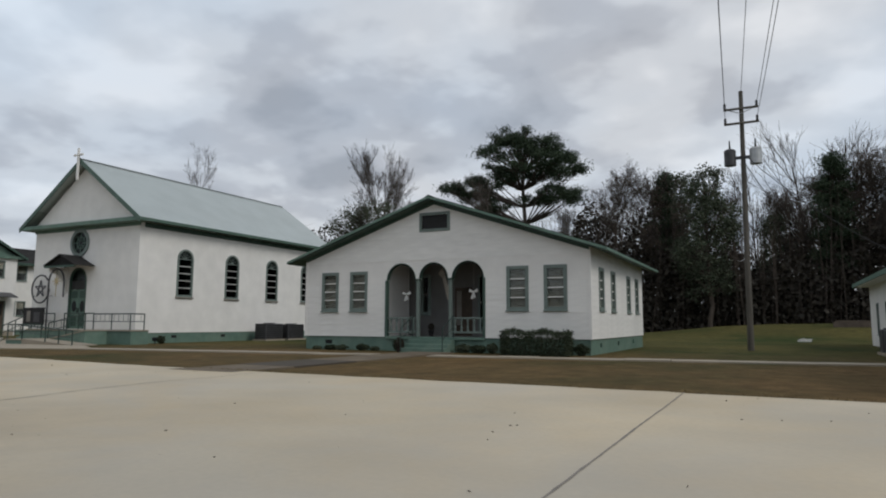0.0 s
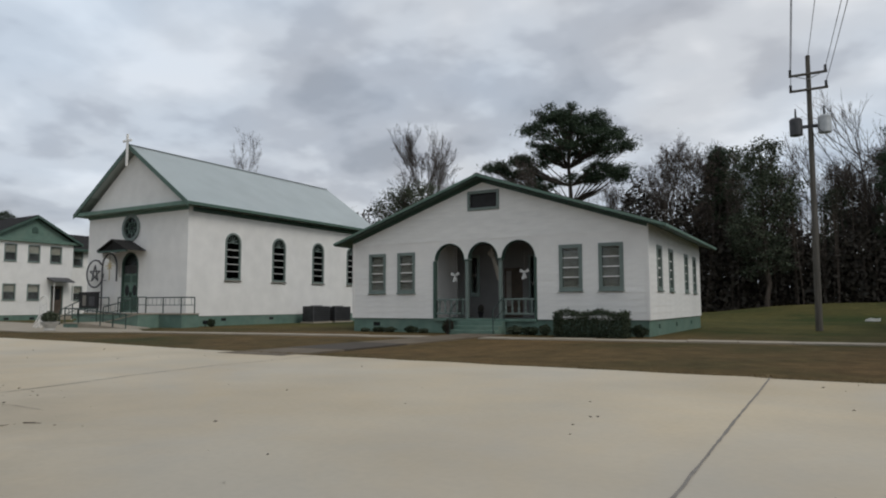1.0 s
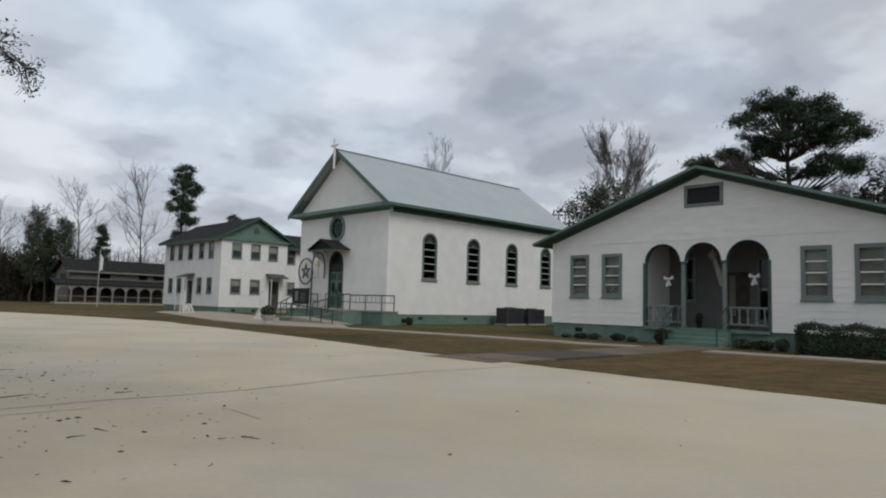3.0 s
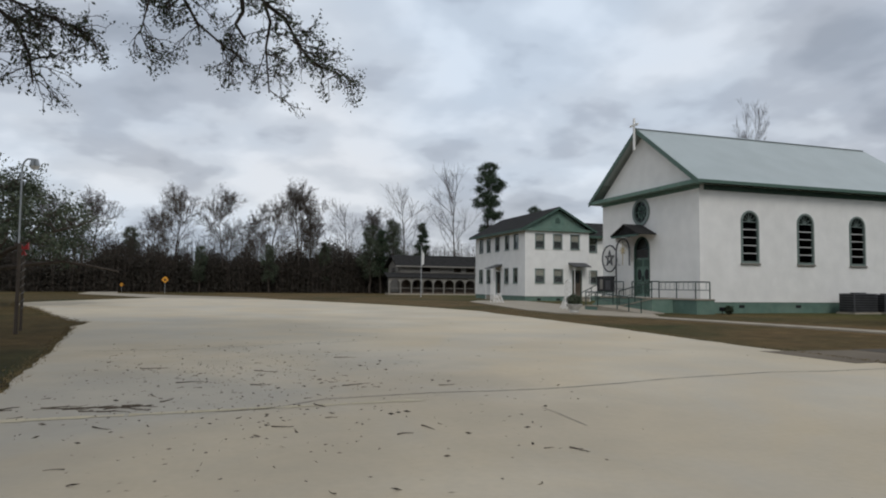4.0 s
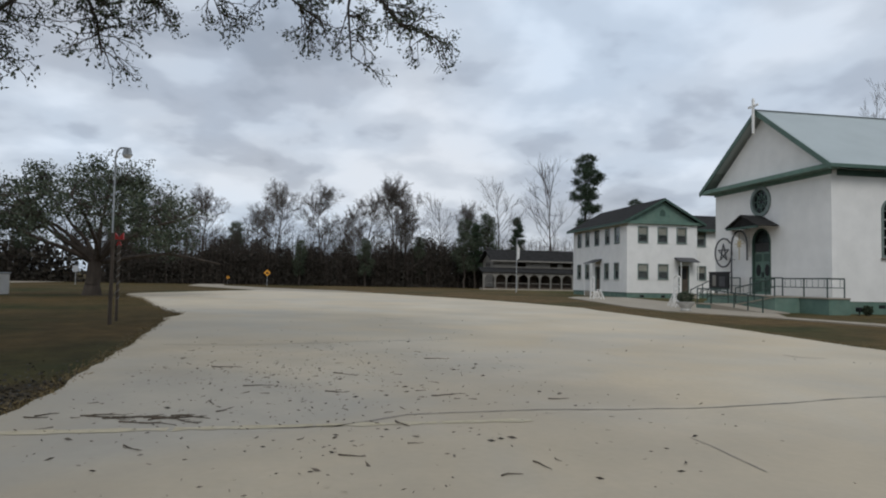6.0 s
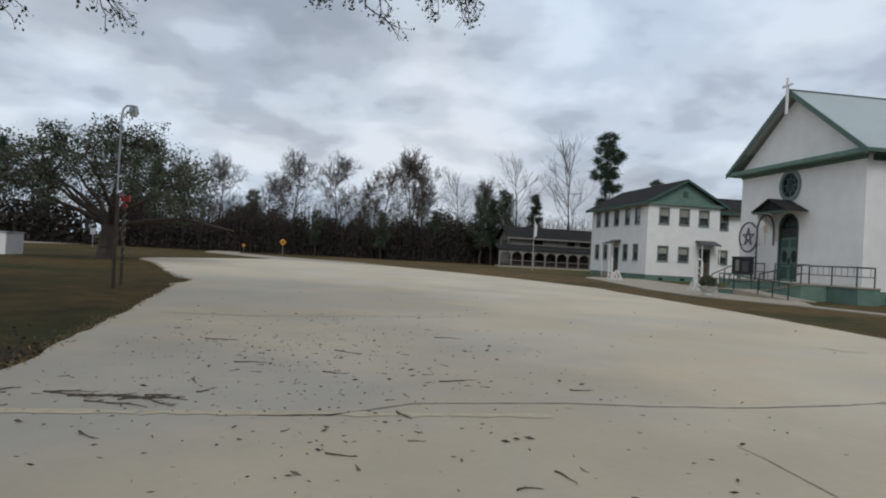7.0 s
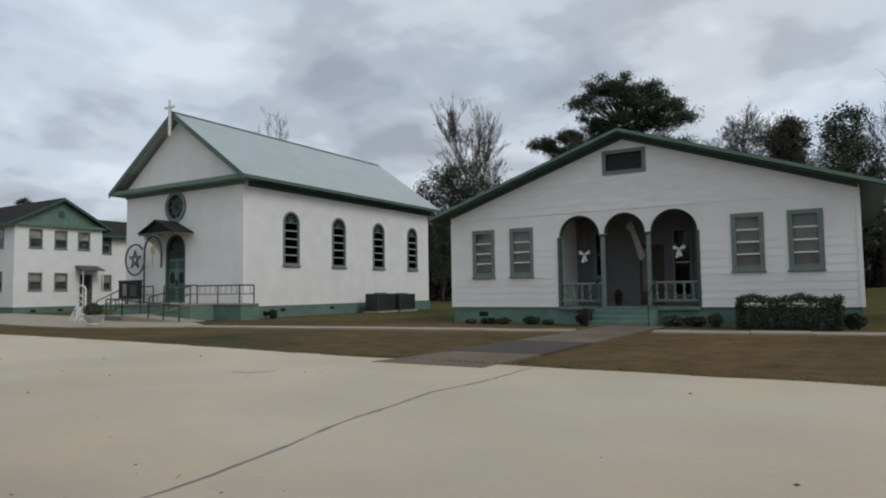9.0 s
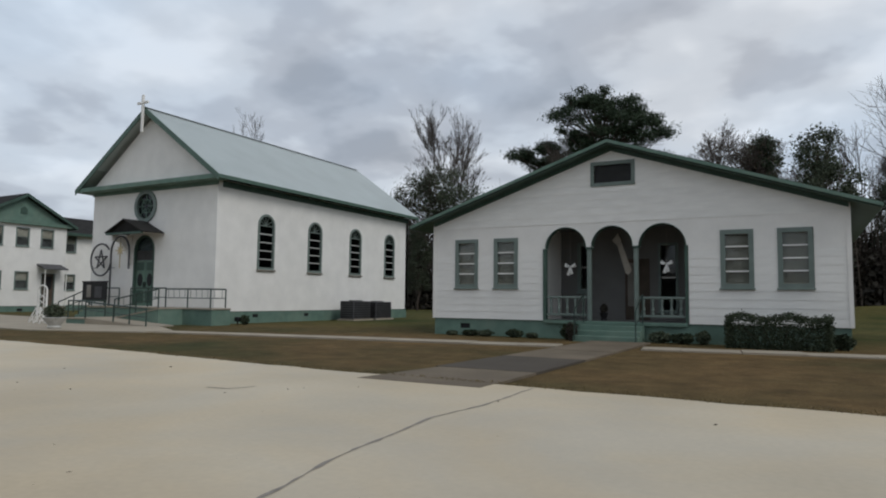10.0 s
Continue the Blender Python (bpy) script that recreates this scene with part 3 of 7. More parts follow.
part("foundation", wall_mesh(0.26, HD, -0.15, FZ, [(3.0, 3.35, 0.22, 0.40)], 0.06, 0.26, "x"), GREEN, house)
# solid near-black block in place of the shade behind the foundation vents
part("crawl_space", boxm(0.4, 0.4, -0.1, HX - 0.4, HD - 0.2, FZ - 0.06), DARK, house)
for (vx, vy, rot) in [(1.15, 0.1, 0)]:
    part("foundation_vent", boxm(vx, 0.12, 0.22, vx + 0.41, 0.16, 0.40), BLACK, house)

FW = [(0.95, 1.90, 1.72, 3.54), (2.55, 3.50, 1.72, 3.54), (10.30, 11.25, 1.72, 3.54), (11.90, 12.86, 1.72, 3.54)]
ARCH = [(4.56, 6.00, FZ, 3.83), (6.22, 7.58, FZ, 3.82), (7.81, 9.27, FZ, 3.83)]
holes = FW + ARCH + [(6.00, 6.22, FZ, 3.08), (7.58, 7.81, FZ, 3.08)]
part("front_wall", wall_mesh(0, HX, FZ, EZ - 0.02, holes, 0.02, 0.24, "y", arches=(4, 5, 6)), WHITE, house)
gz = lambda u: EZ - 0.02 + PITCH * min(u, HX - u)
VENT = (6.32, 7.58, 5.32, 5.93)
bm = bmesh.new()
va, vb, vc, vd = VENT
prism(bm, [(0, EZ - 0.02), (va, EZ - 0.02), (va, gz(va))], 0.02, 0.24)
prism(bm, [(vb, EZ - 0.02), (HX, EZ - 0.02), (vb, gz(vb))], 0.02, 0.24)
prism(bm, [(va, EZ - 0.02), (vb, EZ - 0.02), (vb, vc), (va, vc)], 0.02, 0.24)
prism(bm, [(va, vd), (vb, vd), (vb, gz(vb)), (6.9, gz(6.9)), (va, gz(va))], 0.02, 0.24)
part("gable_wall", bm, WHITE, house)
SW = [(1.38, 2.28, 1.72, 3.5), (3.62, 4.52, 1.72, 3.5), (7.1, 8.0, 1.72, 3.5), (9.28, 10.18, 1.72, 3.5)]
part("side_wall", wall_mesh(0.24, HD, FZ, EZ - 0.02, SW, HX - 0.22, HX - 0.02, "x"), WHITE, house)
part("side_wall", wall_mesh(0.24, HD, FZ, EZ - 0.02, [], 0.02, 0.22, "x"), WHITE, house)
bm = boxm(0.22, HD - 0.2, FZ, HX - 0.22, HD, EZ)
prism(bm, [(0, EZ), (HX, EZ), (HX / 2, gz(HX / 2))], HD - 0.2, HD)
part("rear_wall", bm, WHITE, house)
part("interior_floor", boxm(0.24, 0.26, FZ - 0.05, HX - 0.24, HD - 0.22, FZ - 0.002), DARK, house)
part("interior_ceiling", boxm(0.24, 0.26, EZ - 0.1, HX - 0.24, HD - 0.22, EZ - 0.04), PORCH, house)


def front_spans(z0, z1):
    zc = (z0 + z1) / 2
    lo, hi = 0.0, HX
    if z1 > EZ:
        e = (z1 - EZ + 0.02) / PITCH
        lo, hi = e, HX - e
    cuts = []
    for a, b, c, d in FW + [VENT]:
        if c - 0.02 < zc < d + 0.02:
            cuts.append((a, b))
    if zc < 3.1:
        cuts.append((4.5, 9.33))
    elif zc < 3.86:
        for a, b, c, d in ARCH:
            r = (b - a) / 2 + 0.03
            s = max(0.0, zc - (d - r))
            k = math.sqrt(max(0, r * r - s * s)) if s > 0 else r
            cuts.append(((a + b) / 2 - k, (a + b) / 2 + k))
    out, p = [], lo
    for a, b in sorted(cuts):
        if a > p:
            out.append((p, min(a, hi)))
        p = max(p, b)
    if p < hi:
        out.append((p, hi))
    return out


def side_spans(z0, z1):
    zc = (z0 + z1) / 2
    out, p = [], 0.0
    for a, b, c, d in SW:
        if c < zc < d:
            out.append((p, a)); p = b
    return out + [(p, HD)]


CH = 0.26
courses = []
zz = FZ
while zz < 6.5:
    courses.append((zz, zz + CH)); zz += CH
front_wall_face = [o for o in house.children if o.name.startswith("front_wall")][0]
planks(front_wall_face, front_spans, [c for c in courses if c[1] < 3.05 or c[0] > 3.86], 0.018, 1, "y", SIDING)
planks([o for o in house.children if o.name.startswith("side_wall")][0], side_spans, [c for c in courses if c[1] < EZ + 0.1], HX - 0.018, 1, "x", SIDING)
part("corner_board", boxm(HX - 0.10, -0.012, FZ, HX + 0.012, 0.08, EZ - 0.1), WHITE, house)
part("corner_board", boxm(-0.012, -0.012, FZ, 0.10, 0.08, EZ - 0.1), WHITE, house)
# arch hoods
for a, b, c, d in ARCH:
    r0, cu, cz = (b - a) / 2, (a + b) / 2, d - (b - a) / 2
    bm = bmesh.new()
    n = 18
    for i in range(n):
        t0, t1 = math.pi * i / n, math.pi * (i + 1) / n
        q = [(cu - (r0 + e) * math.cos(t), cz + (r0 + e) * math.sin(t)) for t, e in ((t0, -0.006), (t1, -0.006), (t1, 0.02), (t0, 0.02))]
        prism(bm, q, -0.012, 0.25)
    part("arch_trim", bm, TRIM, house)
# porch
part("porch_floor", boxm(4.5, -0.06, FZ - 0.10, 9.3, 0.25, FZ + 0.02, bev=0.01), GREEN, house)
part("porch_apron", boxm(4.45, 0.05, -0.15, 9.35, 0.2, FZ - 0.10), GREEN, house)
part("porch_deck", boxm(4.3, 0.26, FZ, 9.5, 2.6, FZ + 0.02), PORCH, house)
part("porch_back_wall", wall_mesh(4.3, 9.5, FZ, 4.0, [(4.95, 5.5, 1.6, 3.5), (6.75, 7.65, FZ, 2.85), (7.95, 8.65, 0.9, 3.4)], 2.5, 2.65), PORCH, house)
part("porch_side_wall", boxm(4.2, 0.26, FZ, 4.3, 2.6, 4.0), WHITE, house)
part("porch_side_wall", boxm(9.5, 0.26, FZ, 9.6, 2.6, 4.0), WHITE, house)
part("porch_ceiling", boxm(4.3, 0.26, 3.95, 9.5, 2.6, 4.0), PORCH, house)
part("porch_door", boxm(6.75, 2.52, FZ, 7.65, 2.58, 2.85, bev=0.01), BROWNW, house)
part("door_panel", boxm(6.85, 2.50, 1.1, 7.1, 2.53, 2.7), GREYBOARD, house)
window_parts(house, 0.55, 1.9, Matrix.Translation((4.95, 2.5, 1.6)), 2, shade=False)
window_parts(house, 0.7, 2.5, Matrix.Translation((7.95, 2.5, 0.9)), 2, shade=False, fw=0.09)
for cx in (6.11, 7.695):
    part("column", boxm(cx - 0.07, 0.03, FZ + 0.02, cx + 0.07, 0.17, 3.06, bev=0.015), FRAME, house)
    part("capital", boxm(cx - 0.115, -0.02, 3.06, cx + 0.115, 0.24, 3.13, bev=0.01), TRIM, house)
for cx in (4.52, 9.30):
    part("pilaster", boxm(cx - 0.06, -0.02, FZ, cx + 0.05, 0.20, 3.10, bev=0.01), TRIM, house)
for (a, b) in ((4.58, 6.04), (7.77, 9.24)):
    bal = thing("balustrade", (0, 0, 0), "", "")
    bal.parent = house
    part("handrail", boxm(a, 0.04, 1.36, b, 0.16, 1.44, bev=0.015), FRAME, bal)
    part("bottom_rail", boxm(a, 0.05, 0.76, b, 0.15, 0.84, bev=0.01), FRAME, bal)
    for i in range(5):
        x = a + (b - a) * (i + 0.5) / 5
        bm = bmesh.new()
        for z0, z1, r0, r1 in ((0.84, 0.92, 0.055, 0.055), (0.92, 1.0, 0.03, 0.055), (1.0, 1.12, 0.055, 0.03), (1.12, 1.28, 0.03, 0.045), (1.28, 1.36, 0.055, 0.055)):
            tube(bm, (x, 0.10, z0), (x, 0.10, z1), r0, r1, 8)
        part("baluster", bm, FRAME, bal)
# steps and hand rails
steps = thing("porch_steps", (6.92, -0.06, 0), "green painted concrete porch steps", "steps")
for i in range(3):
    part("step", boxm(-1.05, -0.34 * (i + 1), -0.1, 1.05, -0.34 * i, FZ - 0.1 - 0.165 * i, bev=0.015), GREEN, steps)
for sx in (5.95, 7.92):
    r = thing("hand_rail", (sx, -0.1, 0), "thin black iron hand rail beside the porch steps", "railing", "porch hand rails")
    bm = bmesh.new()
    path_tube(bm, [(0, -1.05, 0), (0, -1.05, 0.95), (0, -0.95, 1.02), (0, 0.0, 1.50)], 0.022)
    tube(bm, (0, 0, 0.55), (0, 0, 1.5), 0.022)
    part("rail", bm, RAIL, r)
    part("lower_bar", tube(bmesh.new(), (0, -1.05, 0.5), (0, 0, 1.0), 0.014), RAIL, r)
# windows
w0 = window_parts(house, 0.95, 1.82, Matrix.Translation((0.95, 0.02, 1.72)), 4)
for x in (2.55, 10.30, 11.90):
    copy_thing(w0, Matrix.Translation((x, 0.02, 1.72)))
s0 = window_parts(house, 0.92, 1.78, Matrix.Translation((HX - 0.02, 1.37, 1.72)) @ RIGHT, 4)
for y in (3.61, 7.09, 9.27):
    copy_thing(s0, Matrix.Translation((HX - 0.02, y, 1.72)) @ RIGHT)
bm = bmesh.new()
a, b, c, d = VENT
box(bm, a - 0.12, -0.03, c - 0.12, a, 0.1, d + 0.12); box(bm, b, -0.03, c - 0.12, b + 0.12, 0.1, d + 0.12)
box(bm, a, -0.03, d, b, 0.1, d + 0.12); box(bm, a, -0.03, c - 0.12, b, 0.1, c)
gv_ = part("gable_vent", bm, FRAME, house)
for i in range(9):
    z = c + 0.02 + i * (d - c) / 9
    bm = bmesh.new()
    prism(bm, [(0.03, z), (0.045, z), (0.125, z + 0.09), (0.11, z + 0.09)], a, b, "x")
    part("slat", bm, DARK, gv_)
part("vent_back", boxm(a, 0.2, c, b, 0.22, d), BLACK, gv_)


# roof: two slopes with fascia, soffit
def gable_roof(parent, x0, x1, xm, z_eave, z_ridge, y0, y1, th, top_mat, fascia_mat, soffit_mat, over=0.6, barge=0.26, fb=0.18):
    for s, xe in ((-1, x0), (1, x1)):
        bm = bmesh.new()
        prism(bm, [(xe, z_eave), (xm, z_ridge), (xm, z_ridge + th), (xe, z_eave + th)], y0, y1)
        part("roof", bm, top_mat, parent)
        sl = (z_ridge - z_eave) / abs(xm - xe)
        bm = bmesh.new()
        prism(bm, [(xe + s * 0.02, z_eave + th - barge), (xm, z_ridge + th - barge), (xm, z_ridge + th - 0.02), (xe + s * 0.02, z_eave + th - 0.02)], y0 - 0.05, y0 - 0.002)
        part("barge_board", bm, fascia_mat, parent)
        part("barge_board", prism(bmesh.new(), [(xe + s * 0.02, z_eave + th - barge), (xm, z_ridge + th - barge), (xm, z_ridge + th - 0.02), (xe + s * 0.02, z_eave + th - 0.02)], y1 + 0.002, y1 + 0.05), fascia_mat, parent)
        part("fascia", boxm(xe, y0 - 0.05, z_eave + th - fb, xe + s * 0.05, y1 + 0.05, z_eave + th - 0.03), fascia_mat, parent)
        bm = bmesh.new()
        prism(bm, [(xe, z_eave - 0.003), (xe - s * 1.6, z_eave + sl * 1.6 - 0.003), (xe - s * 1.6, z_eave + sl * 1.6 - 0.02), (xe, z_eave - 0.02)], y0, y1)
        part("soffit", bm, soffit_mat, parent)
    bm = bmesh.new()
    prism(bm, [(xm - 0.18, z_ridge + th - 0.05), (xm, z_ridge + th + 0.03), (xm + 0.18, z_ridge + th - 0.05), (xm, z_ridge + th)], y0 - 0.03, y1 + 0.03)
    part("ridge_cap", bm, top_mat, parent)


gable_roof(house, -0.72, 14.52, 6.9, 3.98, 6.58, -0.50, 12.0, 0.14, SHINGLE, GREEN, TRIM, barge=0.13, fb=0.13)
for s, xe in ((-1, -0.72), (1, 14.52)):
    part("rake_soffit", prism(bmesh.new(), [(xe - s * 0.05, 3.99), (6.9, 6.572), (6.9, 6.55), (xe - s * 0.05, 3.968)], -0.48, 0.018), TRIM, house)
    part("frieze_board", prism(bmesh.new(), [(xe - s * 0.75, 4.07), (6.9, 6.40), (6.9, 6.54), (xe - s * 0.75, 4.21)], -0.03, 0.012), TRIM, house)


# ---- church ----
church = thing("church", (-17.25, 0.45, 0), "white painted gabled church with green trim and a pale metal roof", "church")
CW, CD, CE = 4.82, 17.6, 7.05      # half width, depth, wall height
part("foundation", boxm(-CW + 0.03, 0.03, -0.15, CW - 0.0, CD, 0.57), GREEN, church)
for y in (2.6, 6.6, 10.6):
    part("foundation_vent", boxm(CW - 0.01, y, 0.25, CW + 0.006, y + 0.38, 0.42), BLACK, church)
CWIN = [(2.76, 4.0, 2.74, 5.69), (6.74, 7.98, 2.74, 5.69), (10.70, 11.94, 2.74, 5.69), (14.62, 15.86, 2.74, 5.69)]
part("side_wall", wall_mesh(0.25, CD, 0.57, CE, CWIN, CW - 0.20, CW + 0.03, "x", arches=(0, 1, 2, 3)), WHITE, church)
part("side_wall", wall_mesh(0.25, CD, 0.57, CE, CWIN, -CW, -CW + 0.23, "x", arches=(0, 1, 2, 3)), WHITE, church)
DOOR = (-1.18, 0.39, 0.78, 4.46)
ROSE = (-0.42, 6.0, 0.82)
bm = wall_mesh(-CW, CW + 0.03, 0.57, 5.15, [DOOR], 0.0, 0.25, "y", arches=(0,))
# upper front with the round opening
rx, rz, rr = ROSE
n = 32
ring = [(rx + rr * math.cos(2 * math.pi * i / n), rz + rr * math.sin(2 * math.pi * i / n)) for i in range(n)]


def to_rect(c, s):
    k = min((CW + 0.03 - rx if c > 0 else rx + CW) / max(abs(c), 1e-6), (CE - rz if s > 0 else rz - 5.15) / max(abs(s), 1e-6))
    return rx + k * c, rz + k * s


angs = sorted({round(2 * math.pi * i / n, 6) for i in range(n)} | {round(math.atan2(zc - rz, xc - rx) % (2 * math.pi), 6) for xc in (-CW, CW + 0.03) for zc in (5.15, CE)})
for a0, a1 in zip(angs, angs[1:] + [angs[0] + 2 * math.pi]):
    p0, p1 = [(rx + rr * math.cos(t), rz + rr * math.sin(t)) for t in (a0, a1)]
    q0, q1 = [to_rect(math.cos(t), math.sin(t)) for t in (a0, a1)]
    prism(bm, [p0, q0, q1, p1], 0.0, 0.25)
part("front_wall", bm, WHITE, church)
bm = boxm(-CW, CD - 0.25, 0.57, CW + 0.03, CD, CE)
prism(bm, [(-CW, CE), (CW + 0.03, CE), (0, 10.85)], CD - 0.25, CD)
part("rear_wall", bm, WHITE, church)
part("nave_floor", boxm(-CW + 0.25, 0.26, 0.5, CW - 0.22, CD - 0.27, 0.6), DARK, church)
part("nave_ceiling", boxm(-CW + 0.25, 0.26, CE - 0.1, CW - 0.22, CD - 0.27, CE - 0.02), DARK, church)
# pediment
prism(bm := bmesh.new(), [(-CW, CE + 0.12), (CW + 0.03, CE + 0.12), (0, 10.75)], -0.10, 0.22)
part("pediment", bm, WHITE, church)
part("cornice", boxm(-5.45, -0.62, CE - 0.10, 5.45, 0.05, CE + 0.14, bev=0.02), GREEN, church)
part("frieze", boxm(-CW - 0.05, -0.06, CE - 0.28, CW + 0.08, -0.002, CE - 0.10), GREEN, church)
gable_roof(church, -5.55, 5.55, 0.0, 7.0, 10.94, -0.62, CD + 0.25, 0.16, METALROOF, CHTRIM, SOFFIT, barge=0.32, fb=0.2)
part("eave_board", boxm(CW + 0.04, 0.3, CE - 0.35, CW + 0.09, CD, CE - 0.05), TRIM, church)
# cross
cr = thing("roof_cross", (-17.22, -0.34, 9.72), "slender white cross rising from the church gable", "cross")
part("upright", boxm(-0.07, -0.05, 0, 0.07, 0.05, 1.98, bev=0.01), WHITE, cr)
part("cross_arm", boxm(-0.42, -0.045, 1.5, 0.42, 0.045, 1.62, bev=0.01), WHITE, cr)


def church_window(parent, w, h, at):
    """Tall round-headed window: casing, sill, hopper panes between bars and a tracery lunette."""
    r, f = w / 2, 0.11
    bm = bmesh.new()
    box(bm, 0, -0.05, 0, f, 0.12, h - r); box(bm, w - f, -0.05, 0, w, 0.12, h - r); box(bm, f, -0.05, 0, w - f, 0.12, f)
    n = 14
    for i in range(n):
        t0, t1 = math.pi * i / n, math.pi * (i + 1) / n
        prism(bm, [(r - k * math.cos(t), h - r + k * math.sin(t)) for t, k in ((t0, r - f), (t1, r - f), (t1, r), (t0, r))], -0.05, 0.12)
    win = part("window", bm, FRAME, parent, at=at)
    part("sill", boxm(-0.05, -0.12, -0.08, w + 0.05, 0.0, 0.0, bev=0.01), GREYBOARD, win)
    n, z0 = 5, f
    ph = (h - r - f) / n
    for i in range(n):
        part("pane", boxm(f, 0.06, z0 + i * ph + 0.03, w - f, 0.066, z0 + (i + 1) * ph - 0.03), DGLASS, win).visible_shadow = False
        part("muntin", boxm(f, 0.02, z0 + (i + 1) * ph - 0.026, w - f, 0.08, z0 + (i + 1) * ph + 0.022), FRAME if i == n - 1 else CURTAIN, win)
    bm = bmesh.new()
    for t in (30, 62, 90, 118, 150):
        c, s = math.cos(radians(t)), math.sin(radians(t))
        tube(bm, (r, 0.06, h - r), (r + (r - f) * c, 0.06, h - r + (r - f) * s), 0.018, n=5)
    part("tracery", bm, FRAME, win)
    pts = [(r - (r - f) * math.cos(math.pi * i / 14), h - r + (r - f) * math.sin(math.pi * i / 14)) for i in range(15)]
    part("lunette", prism(bmesh.new(), pts, 0.068, 0.074), DGLASS, win).visible_shadow = False
    return win


cw0 = church_window(church, 1.24, 2.95, Matrix.Translation((CW + 0.03, CWIN[0][0], 2.74)) @ RIGHT)
for c in CWIN[1:]:
    copy_thing(cw0, Matrix.Translation((CW + 0.03, c[0], 2.74)) @ RIGHT)
LEFTM = Matrix.Rotation(radians(-90), 4, "Z")
for c in CWIN:
    copy_thing(cw0, Matrix.Translation((-CW, c[1], 2.74)) @ LEFTM)
# rose window
bm = bmesh.new()
n = 28
for i in range(n):
    t0, t1 = 2 * math.pi * i / n, 2 * math.pi * (i + 1) / n
    prism(bm, [(rx + k * math.cos(t), rz + k * math.sin(t)) for t, k in ((t0, 0.66), (t1, 0.66), (t1, 0.86), (t0, 0.86))], -0.08, 0.14)
bmesh.ops.remove_doubles(bm, verts=bm.verts[:], dist=1e-4)
rose = part("rose_window", bm, FRAME, church)
part("glass", prism(bmesh.new(), [(rx + 0.66 * math.cos(2 * math.pi * i / n), rz + 0.66 * math.sin(2 * math.pi * i / n)) for i in range(n)], 0.06, 0.068), DGLASS, rose).visible_shadow = False
bm = bmesh.new()
for i in range(8):
    c, s = math.cos(math.pi * i / 4), math.sin(math.pi * i / 4)
    tube(bm, (rx + 0.14 * c, 0.03, rz + 0.14 * s), (rx + 0.66 * c, 0.03, rz + 0.66 * s), 0.025, n=5)
for k in range(16):
    t0, t1 = 2 * math.pi * k / 16, 2 * math.pi * (k + 1) / 16
    tube(bm, (rx + 0.36 * math.cos(t0), 0.03, rz + 0.36 * math.sin(t0)), (rx + 0.36 * math.cos(t1), 0.03, rz + 0.36 * math.sin(t1)), 0.025, n=5)
part("tracery", bm, GREEN, rose)
# door and hood
a, b, c, d = DOOR
r = (b - a) / 2
for k, (u0, u1) in enumerate(((a + 0.05, (a + b) / 2 - 0.01), ((a + b) / 2 + 0.01, b - 0.05))):
    dr = part("door_leaf", boxm(u0, 0.10, c, u1, 0.16, 3.15, bev=0.01), GREEN, church)
    uc = (u0 + u1) / 2
    part("oval_light", prism(bmesh.new(), [(uc + 0.2 * math.cos(2 * math.pi * i / 20), c + 1.35 + 0.34 * math.sin(2 * math.pi * i / 20)) for i in range(20)], 0.085, 0.099), BLACK, dr)
    part("door_panel", boxm(u0 + 0.1, 0.08, c + 0.15, u1 - 0.1, 0.1, c + 0.8, bev=0.01), TRIM, dr)
    part("door_panel", boxm(u0 + 0.1, 0.08, c + 1.85, u1 - 0.1, 0.1, 3.05, bev=0.01), TRIM, dr)
    part("upper_panel", boxm(u0, 0.11, 3.17, u1, 0.15, d - r, bev=0.01), DARK, dr)
    part("pull_handle", boxm((a + b) / 2 + (0.05 if k else -0.08), 0.05, c + 0.95, (a + b) / 2 + (0.08 if k else -0.05), 0.099, c + 1.25, bev=0.006), BLACK, dr)
pts = [(a + r - (r - 0.02) * math.cos(math.pi * i / 16), d - r + (r - 0.02) * math.sin(math.pi * i / 16)) for i in range(17)]
part("fanlight", prism(bmesh.new(), pts, 0.12, 0.128), DGLASS, church).visible_shadow = False
bm = bmesh.new()
for i in range(16):
    t0, t1 = math.pi * i / 16, math.pi * (i + 1) / 16
    prism(bm, [(a + r - k * math.cos(t), d - r + k * math.sin(t)) for t, k in ((t0, r - 0.08), (t1, r - 0.08), (t1, r + 0.02), (t0, r + 0.02))], -0.03, 0.2)
box(bm, a - 0.02, -0.03, c, a + 0.08, 0.2, d - r); box(bm, b - 0.08, -0.03, c, b + 0.02, 0.2, d - r)
part("door_frame", bm, TRIM, church)
hood = thing("door_hood", (-17.6, 0.45, 4.40), "small dark shingled hood with arched white sides over the church door", "canopy")
bm = bmesh.new()
prism(bm, [(-1.35, 0.10), (0.0, 0.72), (0.0, 0.80), (-1.5, 0.12)], -1.35, -0.01)
part("roof", bm, SHINGLE, hood)
part("roof", prism(bmesh.new(), [(1.35, 0.10), (0.0, 0.72), (0.0, 0.80), (1.5, 0.12)], -1.35, -0.01), SHINGLE, hood)
part("gable", prism(bmesh.new(), [(-1.25, 0.06), (1.25, 0.06), (0, 0.66)], -1.2, -1.14), SHINGLE, hood)
part("edge_board", boxm(-1.4, -1.32, 0.0, 1.4, -1.22, 0.11), TRIM, hood)
